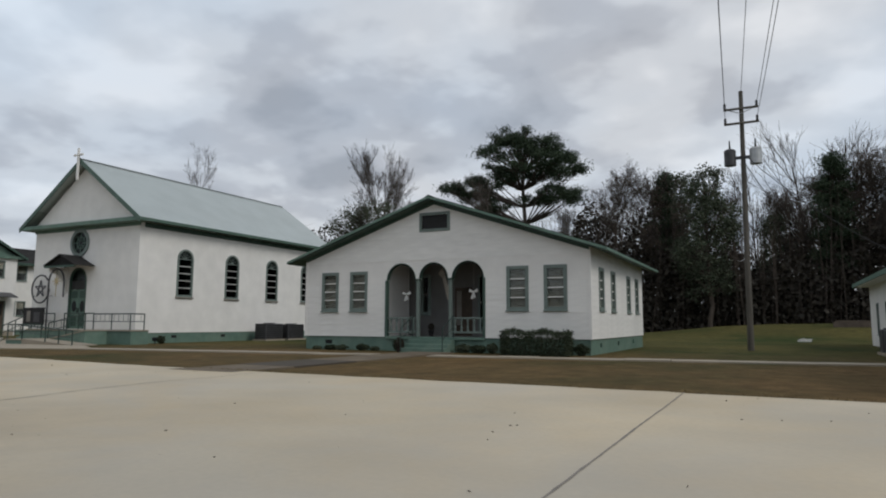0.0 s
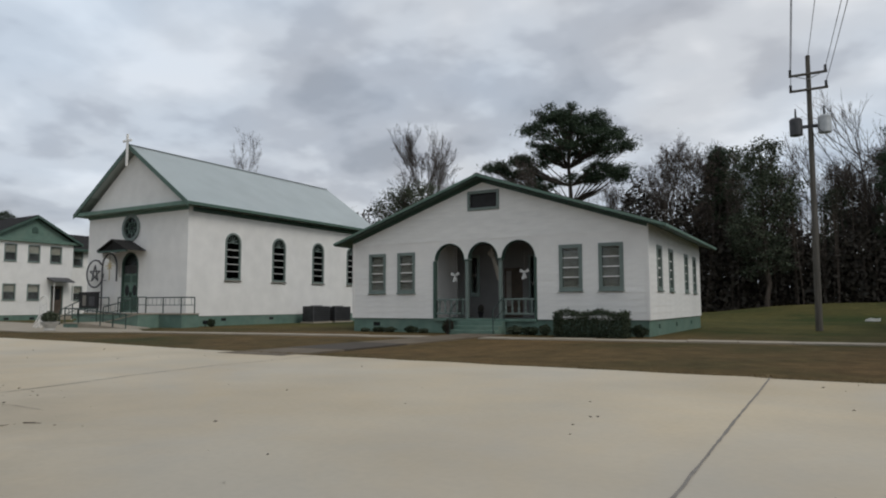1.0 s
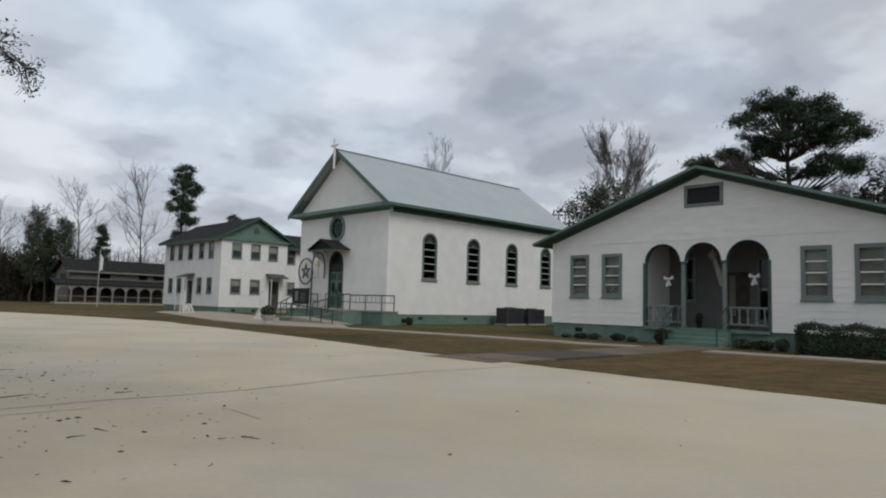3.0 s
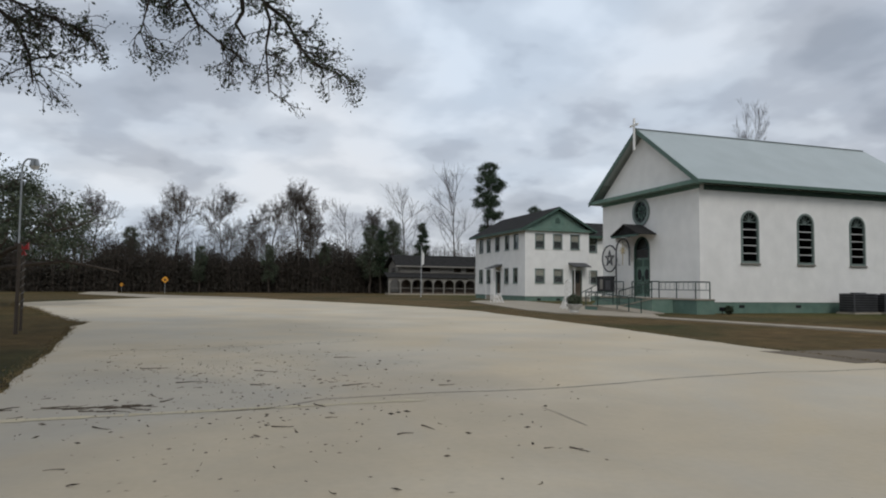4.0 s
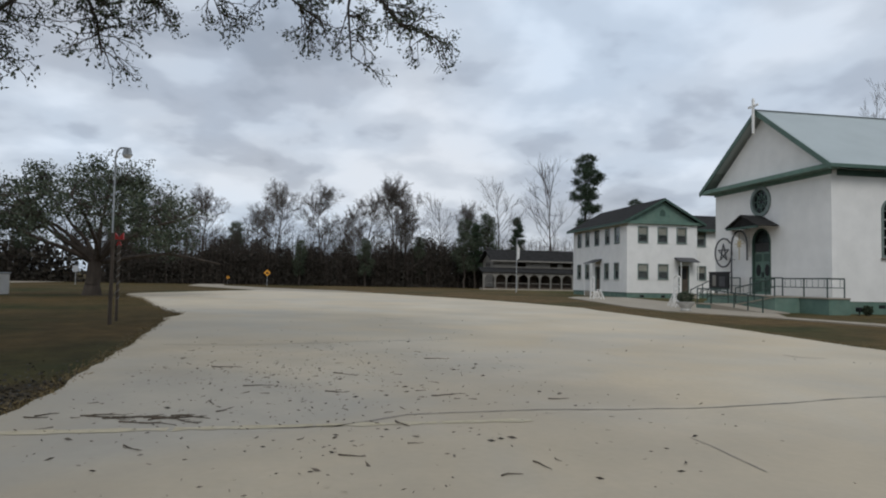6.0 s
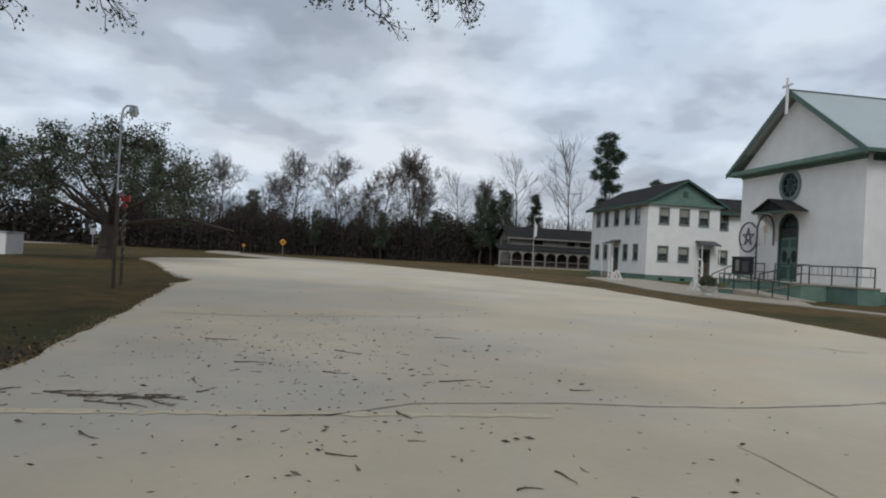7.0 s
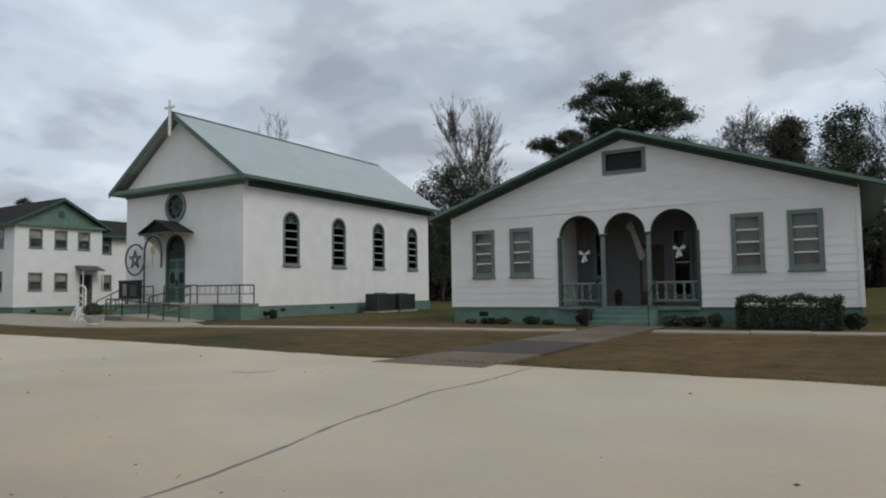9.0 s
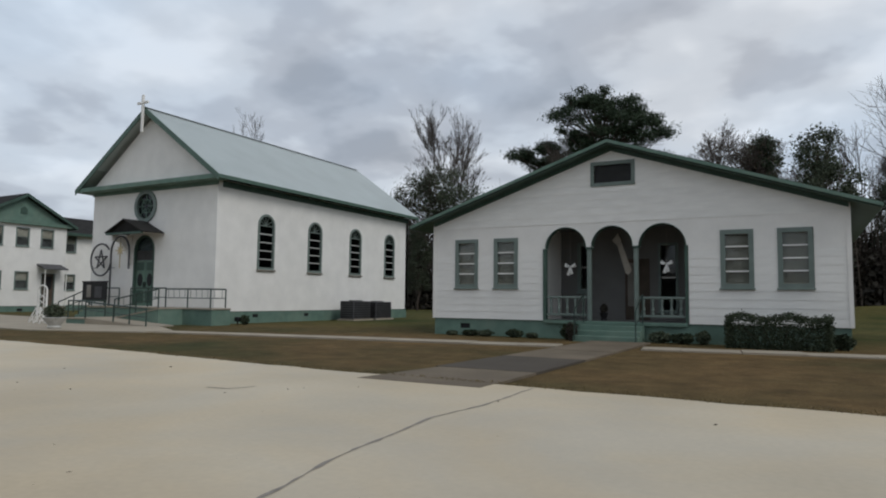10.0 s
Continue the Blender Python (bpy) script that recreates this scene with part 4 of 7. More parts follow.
for sx in (-1.2,):
    bm = bmesh.new()
    n = 8
    prof = [(-0.01, 0.05), (-1.2, 0.05), (-1.2, -0.25)] + [(-1.2 + 1.1 * math.sin(math.pi / 2 * i / n), -0.25 - 1.2 * (1 - math.cos(math.pi / 2 * i / n))) for i in range(1, n + 1)] + [(-0.01, -1.45)]
    prism(bm, prof, sx, sx + 0.18, "x")
    part("side_bracket", bm, WHITE, hood)


# ---- access ramp and steps before the church ----
ramp = thing("access_ramp", (-17.1, 0.4, 0), "green walled concrete ramp with tan deck at the church door", "ramp")
PZ = 0.76
part("landing_wall", boxm(-3.3, -1.15, -0.12, 5.9, -0.02, PZ - 0.08, bev=0.01), GREEN, ramp)
part("landing_deck", boxm(-3.34, -1.2, PZ - 0.08, 5.94, -0.02, PZ, bev=0.015), WALKC, ramp)
TZ = 0.26                              # turning platform
part("flight_wall", prism(bmesh.new(), [(0.9, -0.12), (4.0, -0.12), (4.0, PZ - 0.06), (0.9, TZ - 0.06)], -2.5, -1.155), GREEN, ramp)
part("flight_deck", prism(bmesh.new(), [(0.9, TZ - 0.06), (4.04, PZ - 0.06), (4.04, PZ - 0.004), (0.9, TZ)], -2.54, -1.205), WALKC, ramp)
part("platform_wall", boxm(-0.5, -3.96, -0.12, 0.895, -1.155, TZ - 0.06), GREEN, ramp)
part("platform_deck", boxm(-0.54, -4.0, TZ - 0.06, 0.895, -1.205, TZ, bev=0.01), WALKC, ramp)
part("front_flight", prism(bmesh.new(), [(0.9, -0.1), (5.1, -0.1), (5.1, 0.012), (0.9, TZ)], -3.96, -2.545), WALKC, ramp)
for i in range(4):
    part("step", boxm(-3.3 - 0.34 * (i + 1), -1.15, -0.12, -3.3 - 0.34 * i, -0.05, PZ - 0.02 - 0.18 * (i + 0.6), bev=0.012), GREEN, ramp)


def rail_run(name, pts, h, label, balusters=0, mid=True, group="church ramp railings"):
    """Pipe railing along points on the deck: top and middle rails, posts, and short balusters where they show."""
    base = Vector(pts[0])
    t = thing(name, base, label, "railing", group)
    loc = [Vector(p) - base for p in pts]
    up = Vector((0, 0, h))
    part("top_rail", path_tube(bmesh.new(), [p + up for p in loc], 0.034), RAIL, t)
    if mid:
        part("middle_rail", path_tube(bmesh.new(), [p + up * 0.52 for p in loc], 0.02), RAIL, t)
    for a, b in zip(loc, loc[1:]):
        k = max(1, round((b - a).length / 1.45))
        for i in range(k + 1):
            if i == 0 and a is not loc[0]:
                continue
            p = a.lerp(b, i / k)
            part("post", tube(bmesh.new(), p, p + up, 0.032, n=8), RAIL, t)
        if balusters:
            m = max(2, int((b - a).length / balusters))
            for i in range(m):
                p = a.lerp(b, (i + 0.5) / m)
                part("baluster", tube(bmesh.new(), p + up * 0.52, p + up, 0.011, n=5), RAIL, t)
    return t


L = "dark green pipe railing round the church ramp"
rail_run("ramp_railing", [(-11.35, 0.2, PZ), (-11.35, -0.7, PZ), (-14.4, -0.7, PZ)], 0.88, L, 0.38)
rail_run("ramp_railing", [(-14.4, -0.7, PZ), (-17.0, -0.7, PZ)], 0.92, L, 0.0)
rail_run("ramp_railing", [(-13.1, -2.12, PZ), (-16.2, -2.12, TZ)], 0.86, L, 0.42)
rail_run("ramp_railing", [(-12.0, -3.55, 0.0), (-14.2, -3.55, 0.13), (-16.2, -3.55, TZ)], 0.74, L, 0.0)
rail_run("ramp_railing", [(-16.2, -3.55, TZ), (-17.5, -3.55, TZ), (-17.5, -1.7, TZ)], 0.78, L, 0.45)
rail_run("ramp_railing", [(-17.9, -0.7, PZ), (-20.3, -0.7, PZ), (-23.0, -0.7, 0.0)], 0.92, L, 0.0)
rail_run("ramp_railing", [(-20.4, 0.2, PZ), (-22.6, 0.2, 0.0)], 0.92, L, 0.5)
# dark notice rack hanging on the stair rail
rk = thing("notice_board", (-19.75, -0.80, PZ + 0.28), "dark framed double notice board fixed to the railing", "notice board")
part("back", boxm(-1.0, -0.03, 0.0, 1.0, 0.03, 0.95, bev=0.01), BLACK, rk)
part("left_sheet", boxm(-0.62, -0.045, 0.16, -0.28, -0.032, 0.8), GREYBOARD, rk)
part("right_sheet", boxm(0.05, -0.045, 0.14, 0.62, -0.032, 0.72), ACGREY, rk)
part("top_bar", boxm(-1.04, -0.05, 0.93, 1.04, 0.05, 1.0, bev=0.01), BLACK, rk)


# ---- garden arch, star wheel ----
ga = thing("garden_arch", (-18.2, -0.55, PZ), "thin metal arch with a hanging gilt star beside the door", "arch")
bm = bmesh.new()
pts = [(-0.72, 0, 0.0), (-0.72, 0, 2.75)] + [(-0.72 * math.cos(math.pi * i / 12), 0, 2.75 + 0.85 * math.sin(math.pi * i / 12)) for i in range(1, 12)] + [(0.72, 0, 2.75), (0.72, 0, 1.9)]
path_tube(bm, pts, 0.05, 8)
part("hoop", bm, ACGREY, ga)
bm = bmesh.new()
for i in range(8):
    a0 = math.pi * i / 4
    rr2 = 0.46 if i % 2 == 0 else 0.30
    prism(bm, [(rr2 * math.cos(a0), 2.85 + rr2 * math.sin(a0)), (0.11 * math.cos(a0 + 0.39), 2.85 + 0.11 * math.sin(a0 + 0.39)), (0, 2.85), (0.11 * math.cos(a0 - 0.39), 2.85 + 0.11 * math.sin(a0 - 0.39))], -0.02, 0.02)
prism(bm, [(-0.03, 2.75), (0.03, 2.75), (0.015, 1.95), (-0.015, 1.95)], -0.015, 0.015)
part("star", bm, GOLD, ga)
part("hanger", tube(bmesh.new(), (0, 0, 3.2), (0, 0, 3.6), 0.01), ACGREY, ga)

sw = thing("star_wheel", (-20.8, 0.16, 2.36), "large ring ornament framing a five-pointed wire star on the church wall", "ornament")
R = 0.86
bm = bmesh.new()
path_tube(bm, [(R * math.cos(radians(t)), 0, R + R * math.sin(radians(t))) for t in range(40, 361, 10)], 0.05, 7)
part("ring", bm, ACGREY, sw)
bm = bmesh.new()
sp = [(0.54 * math.cos(radians(90 + 144 * i)), 0, R + 0.54 * math.sin(radians(90 + 144 * i))) for i in range(6)]
path_tube(bm, sp, 0.04, 6)
part("star", bm, ACGREY, sw)
for t in (-30, 90, 210):
    part("wall_bracket", tube(bmesh.new(), (R * math.cos(radians(t)), 0.0, R + R * math.sin(radians(t))), (R * math.cos(radians(t)), 0.3, R + R * math.sin(radians(t))), 0.02, n=5), ACGREY, sw)


# ---- air-conditioning units ----
def ac_unit(at, w, d, h, label, group):
    t = thing("condenser_unit", at, label, "air conditioner", group)
    part("pad", boxm(-w / 2 - 0.1, -d / 2 - 0.1, -0.1, w / 2 + 0.1, d / 2 + 0.1, 0.06), WALKC, t)
    part("cabinet", boxm(-w / 2, -d / 2, 0.06, w / 2, d / 2, h, bev=0.03), ACGREY, t)
    for s in (-1, 1):
        n = 7
        for i in range(n):
            z = 0.16 + (h - 0.3) * i / (n - 1)
            part("louvre", boxm(-w / 2 + 0.06, s * (d / 2 + 0.004), z, w / 2 - 0.06, s * (d / 2 + 0.022), z + 0.05), BLACK, t)
    for i in range(n):
        z = 0.16 + (h - 0.3) * i / (n - 1)
        part("louvre", boxm(w / 2 + 0.004, -d / 2 + 0.06, z, w / 2 + 0.022, d / 2 - 0.06, z + 0.05), BLACK, t)
    bm = bmesh.new()
    tube(bm, (0, 0, h), (0, 0, h + 0.05), min(w, d) * 0.4, n=20)
    part("fan_grille", bm, BLACK, t)
    return t


ac_unit((-11.2, 10.3, 0), 1.0, 1.75, 1.12, "weathered grey condenser unit beside the church wall", "church condensers")
ac_unit((-11.2, 12.6, 0), 1.0, 1.75, 1.08, "dark grey condenser unit beside the church wall", "church condensers")
ac_unit((24.5, 7.0, 0), 0.95, 1.0, 1.0, "black condenser unit beside the long white annex", "annex condensers")
ac_unit((24.5, 5.7, 0), 0.95, 1.0, 1.0, "black condenser unit beside the long white annex", "annex condensers")


# ---- two-storey residence ----
res = thing("residence", (-40.9, 3.5, -0.28), "white two-storey residence with green gable and dark roof", "house")
RW, RD, RE = 13.4, 7.0, 7.25       # length to -x, width to +y, wall height
UP = [(1.05, 2.05, 5.35, 6.85), (3.0, 4.0, 5.35, 6.85), (4.9, 5.95, 5.35, 6.85)]
LO = [(1.05, 2.1, 2.0, 3.4), (3.05, 4.1, 2.0, 3.4), (5.1, 6.2, 0.7, 3.3)]
part("foundation", boxm(-RW + 0.05, 0.05, 0.0, -0.05, RD - 0.05, 0.72), GREEN, res)
for y in (1.3, 3.4, 5.6):
    part("foundation_vent", boxm(-0.06, y, 0.3, -0.03, y + 0.4, 0.5), BLACK, res)
part("gable_side_wall", wall_mesh(0.0, RD, 0.72, RE, UP + LO, -0.22, 0.0, "x"), WHITE, res)
LU = [(-12.1, -11.0, 5.35, 6.9), (-9.9, -8.85, 5.35, 6.9), (-7.45, -6.3, 5.35, 6.9), (-4.85, -3.8, 5.35, 6.9), (-2.65, -1.6, 5.35, 6.9)]
LL = [(-12.15, -11.05, 1.95, 3.5), (-9.9, -8.85, 1.95, 3.5), (-7.2, -6.0, 0.72, 3.2), (-5.0, -4.0, 1.95, 3.5), (-2.75, -1.7, 1.95, 3.5)]
part("long_side_wall", wall_mesh(-RW, -0.22, 0.72, RE, LU + LL, 0.0, 0.22, "y"), WHITE, res)
part("rear_wall", boxm(-RW, RD - 0.2, 0.72, -0.22, RD, RE), WHITE, res)
part("end_wall", boxm(-RW, 0.22, 0.72, -RW + 0.2, RD - 0.2, RE), WHITE, res)
part("upper_floor", boxm(-RW + 0.2, 0.22, 4.1, -0.22, RD - 0.2, 4.3), DARK, res)
part("ceiling", boxm(-RW + 0.2, 0.22, RE - 0.1, -0.22, RD - 0.2, RE - 0.02), DARK, res)
uw = window_parts(res, 1.02, 1.5, Matrix.Translation((0.0, 1.05, 5.35)) @ RIGHT, 2, half=True, fw=0.09)
for y, z in ((3.0, 5.35), (4.92, 5.35)):
    copy_thing(uw, Matrix.Translation((0.0, y, z)) @ RIGHT)
lw = window_parts(res, 1.05, 1.4, Matrix.Translation((0.0, 1.05, 2.0)) @ RIGHT, 2, half=True, fw=0.09)
copy_thing(lw, Matrix.Translation((0.0, 3.05, 2.0)) @ RIGHT)
su = window_parts(res, 1.08, 1.55, Matrix.Translation((-12.1, 0, 5.35)), 2, half=True, fw=0.09)
for a, b, c, d in LU[1:]:
    copy_thing(su, Matrix.Translation((a, 0, 5.35)))
for a, b, c, d in LL:
    if c > 1:
        copy_thing(su, Matrix.Translation((a, 0, 1.95)))
for (m, w, h) in ((Matrix.Translation((0.0, 5.1, 0.72)) @ RIGHT, 1.1, 2.58), (Matrix.Translation((-7.2, 0, 0.72)), 1.2, 2.48)):
    dr = part("door", boxm(0.06, 0.10, 0, w - 0.06, 0.15, h - 0.05, bev=0.01), BROWNW, res, at=m)
    bm = boxm(0, -0.03, 0, 0.06, 0.2, h); box(bm, w - 0.06, -0.03, 0, w, 0.2, h); box(bm, 0.06, -0.03, h - 0.05, w - 0.06, 0.2, h)
    part("door_frame", bm, FRAME, dr)
    part("door_glass", boxm(0.22, 0.085, h * 0.5, w - 0.22, 0.099, h - 0.25), BLACK, dr)
    part("stoop", boxm(-0.3, -1.0, -0.85, w + 0.3, -0.02, -0.04, bev=0.02), WALKC, dr)
    bm = bmesh.new()
    prism(bm, [(-0.02, h + 0.75), (-1.15, h + 0.35), (-1.15, h + 0.28), (-0.02, h + 0.6)], -0.4, w + 0.4, "x")
    part("awning", bm, ACGREY, dr)
    for sx in (-0.3, w + 0.3):
        part("awning_post", tube(bmesh.new(), (sx, -1.05, -0.6), (sx, -1.05, h + 0.3), 0.035, n=6), WHITE, dr)
# roof, ridge along x
zr, ze, ym = 9.35, 7.1, RD / 2
for s, ye in ((-1, -0.6), (1, RD + 0.6)):
    part("roof", prism(bmesh.new(), [(ye, ze), (ym, zr), (ym, zr + 0.16), (ye, ze + 0.16)], -RW - 0.5, 0.45, "x"), SHINGLE, res)
    part("barge_board", prism(bmesh.new(), [(ye, ze - 0.1), (ym, zr - 0.1), (ym, zr + 0.12), (ye, ze + 0.12)], 0.452, 0.5, "x"), TRIM, res)
    part("fascia", boxm(-RW - 0.5, ye, ze - 0.12, 0.5, ye + s * 0.05, ze + 0.13), TRIM, res)
part("gable", prism(bmesh.new(), [(-0.1, ze + 0.1), (RD + 0.1, ze + 0.1), (ym, zr - 0.05)], -0.2, 0.0, "x"), GREEN, res)
part("gable_band", boxm(-0.05, -0.35, RE - 0.18, 0.3, RD + 0.35, RE + 0.08), GREEN, res)
part("gable_vent", prism(bmesh.new(), [(ym - 0.25, 7.9), (ym + 0.25, 7.9), (ym + 0.25, 8.3), (ym, 8.5), (ym - 0.25, 8.3)], 0.002, 0.05, "x"), TRIM, res)
part("soffit", boxm(-RW - 0.4, -0.55, RE - 0.18, -0.05, 0.0, RE - 0.14), SOFFIT, res)
# connecting wing set back
part("wing_foundation", boxm(-RW + 1, RD, -0.2, -2.85, RD + 8.95, 0.72), GREEN, res)
part("wing_wall", wall_mesh(RD, RD + 9.0, 0.72, RE - 0.3, [(1.6 + RD, 2.6 + RD, 5.3, 6.7), (1.6 + RD, 2.6 + RD, 2.0, 3.4), (4.6 + RD, 5.6 + RD, 5.3, 6.7), (4.6 + RD, 5.6 + RD, 2.0, 3.4)], -3.02, -2.8, "x"), WHITE, res)
for y in (1.6, 4.6):
    copy_thing(uw, Matrix.Translation((-2.8, RD + y, 5.3)) @ RIGHT)
    copy_thing(lw, Matrix.Translation((-2.8, RD + y, 2.0)) @ RIGHT)
part("wing_side_wall", boxm(-RW + 1, RD + 8.8, 0.72, -3.02, RD + 9.0, RE - 0.3), WHITE, res)
part("wing_roof", prism(bmesh.new(), [(-2.2, 6.85), (-6.5, 8.6), (-11, 6.85), (-11, 7.0), (-6.5, 8.78), (-2.2, 7.0)], RD + 0.61, RD + 9.6, "y"), SHINGLE, res)
part("wing_fascia", boxm(-2.2, RD + 0.61, 6.75, -2.14, RD + 9.6, 7.0), TRIM, res)
for y in (RD + 0.35,):
    part("downpipe", boxm(-2.78, y, 0.3, -2.7, y + 0.08, 6.8), TRIM, res)


# ---- arcaded lodge beyond the lawn ----
lodge = thing("arcaded_lodge", (-78, -1.2, 0.2), "old brown lodge with a dark roof and an arcaded porch", "building")
LN = 18.0
part("base", boxm(-9.0, 2.3, -0.4, -0.1, LN, 0.15), BROWNW, lodge)
part("lower_wall", wall_mesh(2.3, LN, 0.15, 2.9, [(4 + 2.4 * i, 5 + 2.4 * i, 0.9, 2.1) for i in range(5)], -2.4, -2.2, "x"), BROWNW, lodge)
part("upper_wall", wall_mesh(2.3, LN, 2.9, 4.25, [(5.8, 7.2, 3.3, 4.0), (11.0, 12.2, 3.3, 4.0), (13, 14.4, 3.3, 4.0)], -2.4, -2.2, "x"), GREYBOARD, lodge)
part("end_gable", prism(bmesh.new(), [(-2.4, 0.15), (-2.4, 4.25), (-5.2, 5.6), (-8.8, 4.25), (-8.8, 0.15)], 2.1, 2.3, "y"), GREYBOARD, lodge)
part("room_back", boxm(-8.8, 2.3, 0.15, -8.6, LN, 4.25), BROWNW, lodge)
for i, zr_ in enumerate(((3.0, 3.8),) * 3):
    part("gable_slot", boxm(-4.6 - 1.0 * i, 2.05, 2.6, -4.2 - 1.0 * i, 2.098, 3.9), BLACK, lodge)
part("main_roof", prism(bmesh.new(), [(-1.5, 4.05), (-5.2, 5.75), (-9.4, 4.0), (-9.4, 4.15), (-5.2, 5.95), (-1.5, 4.2)], 1.5, LN + 0.4, "y"), SHINGLE, lodge)
part("fascia", boxm(-1.5, 1.5, 3.98, -1.44, LN + 0.4, 4.2), GREYBOARD, lodge)
part("porch_roof", prism(bmesh.new(), [(0.25, 2.3), (-2.2, 3.0), (-2.2, 3.12), (0.25, 2.42)], -0.2, LN + 0.3, "y"), SHINGLE, lodge)
AR = [(0.25 + 1.7 * i, 1.75 + 1.7 * i, 0.0, 2.05) for i in range(10)]
part("arcade", wall_mesh(0.0, LN - 0.3, 0.0, 2.32, AR, -0.12, 0.05, "x", arches=tuple(range(10))), GREYBOARD, lodge)
for a, b, c, d in AR:
    part("porch_rail", boxm(-0.06, a, 0.75, 0.0, b, 0.83), GREYBOARD, lodge)
part("porch_floor", boxm(-2.2, 0.0, -0.4, 0.05, LN, -0.0), WALKC, lodge)
fp = thing("flagpole", (-60, -1.4, 0), "thin pale flagpole with a furled white flag before the lodge", "flagpole")
part("pole", tube(bmesh.new(), (0, 0, -0.05), (0, 0, 6.2), 0.06, 0.04), GREYMETAL, fp)
part("flag", prism(bmesh.new(), [(0.05, 5.7), (0.35, 5.2), (0.3, 4.0), (0.05, 3.8)], -0.06, 0.08, "x"), CLOTH, fp)


# ---- long white annex ----
an = thing("annex", (25.35, 0, 0), "long low white annex with green eaves and narrow windows", "building")
AW = [(17.9, 18.6, 0.62, 2.4), (14.6, 15.3, 0.62, 2.4), (7.25, 7.95, 0.62, 2.4), (4.2, 4.9, 0.62, 2.4), (0.7, 1.4, 0.62, 2.4), (-2.8, -2.1, 0.62, 2.4), (-6.2, -5.5, 0.62, 2.4)]
ADOOR = (10.5, 11.9, 0.1, 2.4)
part("long_wall", wall_mesh(-12, 21.4, -0.1, 3.5, AW + [ADOOR], 0.0, 0.2, "x"), WHITE, an)
part("end_wall", boxm(0.2, 21.2, -0.1, 9, 21.4, 3.5), WHITE, an)
part("rear_wall", boxm(8.8, -12, -0.1, 9, 21.2, 3.5), WHITE, an)
part("end_wall", boxm(0.2, -12, -0.1, 8.8, -11.8, 3.5), WHITE, an)
part("floor", boxm(0.2, -11.8, -0.1, 8.8, 21.2, 0.05), DARK, an)
part("roof", prism(bmesh.new(), [(-0.75, 3.5), (4.5, 4.9), (9.75, 3.5), (9.75, 3.64), (4.5, 5.06), (-0.75, 3.64)], -12.4, 22.0, "y"), METALROOF, an)
part("fascia", boxm(-0.80, -12.4, 3.42, -0.752, 22.0, 3.64), GREEN, an)
part("soffit", boxm(-0.74, -12.4, 3.44, 0.0, 22.0, 3.48), WHITE, an)
part("gable", prism(bmesh.new(), [(0, 3.5), (9, 3.5), (4.5, 4.75)], 21.15, 21.35, "y"), WHITE, an)
LEFTW = Matrix.Rotation(radians(-90), 4, "Z")
aw0 = window_parts(an, 0.68, 1.76, Matrix.Translation((0.0, AW[0][1], 0.63)) @ LEFTW, 2, shade=False, fw=0.06)
for a, b, c, d in AW[1:]:
    copy_thing(aw0, Matrix.Translation((0.0, b, 0.63)) @ LEFTW)
part("door", boxm(0.05, 10.55, 0.1, 0.1, 11.85, 2.37), ACGREY, an)
part("pier", boxm(-0.25, 3.3, -0.1, -0.002, 3.75, 3.42), WHITE, an)
em = thing("electric_meter", (25.35, 2.2, 0), "grey conduit and meter box on the annex wall", "electric meter")
part("conduit", tube(bmesh.new(), (-0.09, 0, 0.0), (-0.09, 0, 2.9), 0.045), GREYMETAL, em)
part("meter_box", boxm(-0.25, -0.2, 0.9, -0.03, 0.2, 1.5, bev=0.02), GREYMETAL, em)
part("weatherhead", boxm(-0.16, -0.12, 2.75, -0.02, 0.12, 3.05, bev=0.03), GREYMETAL, em)
ub = thing("utility_box", (25.08, 3.2, 0), "small grey utility box against the annex wall", "box")
part("body", boxm(-0.2, -0.2, -0.05, 0.2, 0.2, 1.1, bev=0.03), GREYMETAL, ub)
part("lid", boxm(-0.22, -0.22, 1.1, 0.22, 0.22, 1.16, bev=0.01), ACGREY, ub)


# ---- utility pole with transformers ----
up_ = thing("utility_pole", (19.1, 9.0, -0.1), "tall weathered wooden utility pole with crossarms and two transformers", "utility pole")
part("pole", tube(bmesh.new(), (0, 0, 0), (0.08, 0, 12.65), 0.15, 0.095, 12), POLEWOOD, up_)
for z, w in ((11.75, 0.72), (11.02, 0.72)):
    arm = part("crossarm", boxm(-w, -0.2, z - 0.05, w + 0.12, -0.1, z + 0.05, bev=0.01), POLEWOOD, up_)
    for x in (-w + 0.06, w + 0.04):
        bm = bmesh.new()
        for k in range(3):
            tube(bm, (x, -0.15, z + 0.06 + 0.09 * k), (x, -0.15, z + 0.13 + 0.09 * k), 0.07, 0.045, 8)
        part("insulator", bm, BLACK, arm)
bm = bmesh.new()
tube(bm, (-0.6, -0.15, 11.75), (0.05, -0.15, 11.5), 0.02, n=5); tube(bm, (0.7, -0.15, 11.75), (0.05, -0.15, 11.5), 0.02, n=5)
part("brace", bm, GREYMETAL, up_)
for sx, mt in ((-0.52, ACGREY), (0.62, GREYMETAL)):
    bm = bmesh.new()
    tube(bm, (sx, -0.12, 8.95), (sx, -0.12, 9.65), 0.27, 0.27, 16)
    tube(bm, (sx, -0.12, 9.65), (sx, -0.12, 9.75), 0.29, 0.2, 16)
    can = part("transformer", bm, mt, up_)
    part("bushing", tube(bmesh.new(), (sx, -0.12, 9.75), (sx, -0.12, 10.2), 0.05, 0.03), BLACK, can)
    part("bracket", boxm(min(sx, 0), -0.1, 9.25, max(sx, 0.06), -0.02, 9.4), ACGREY, can)


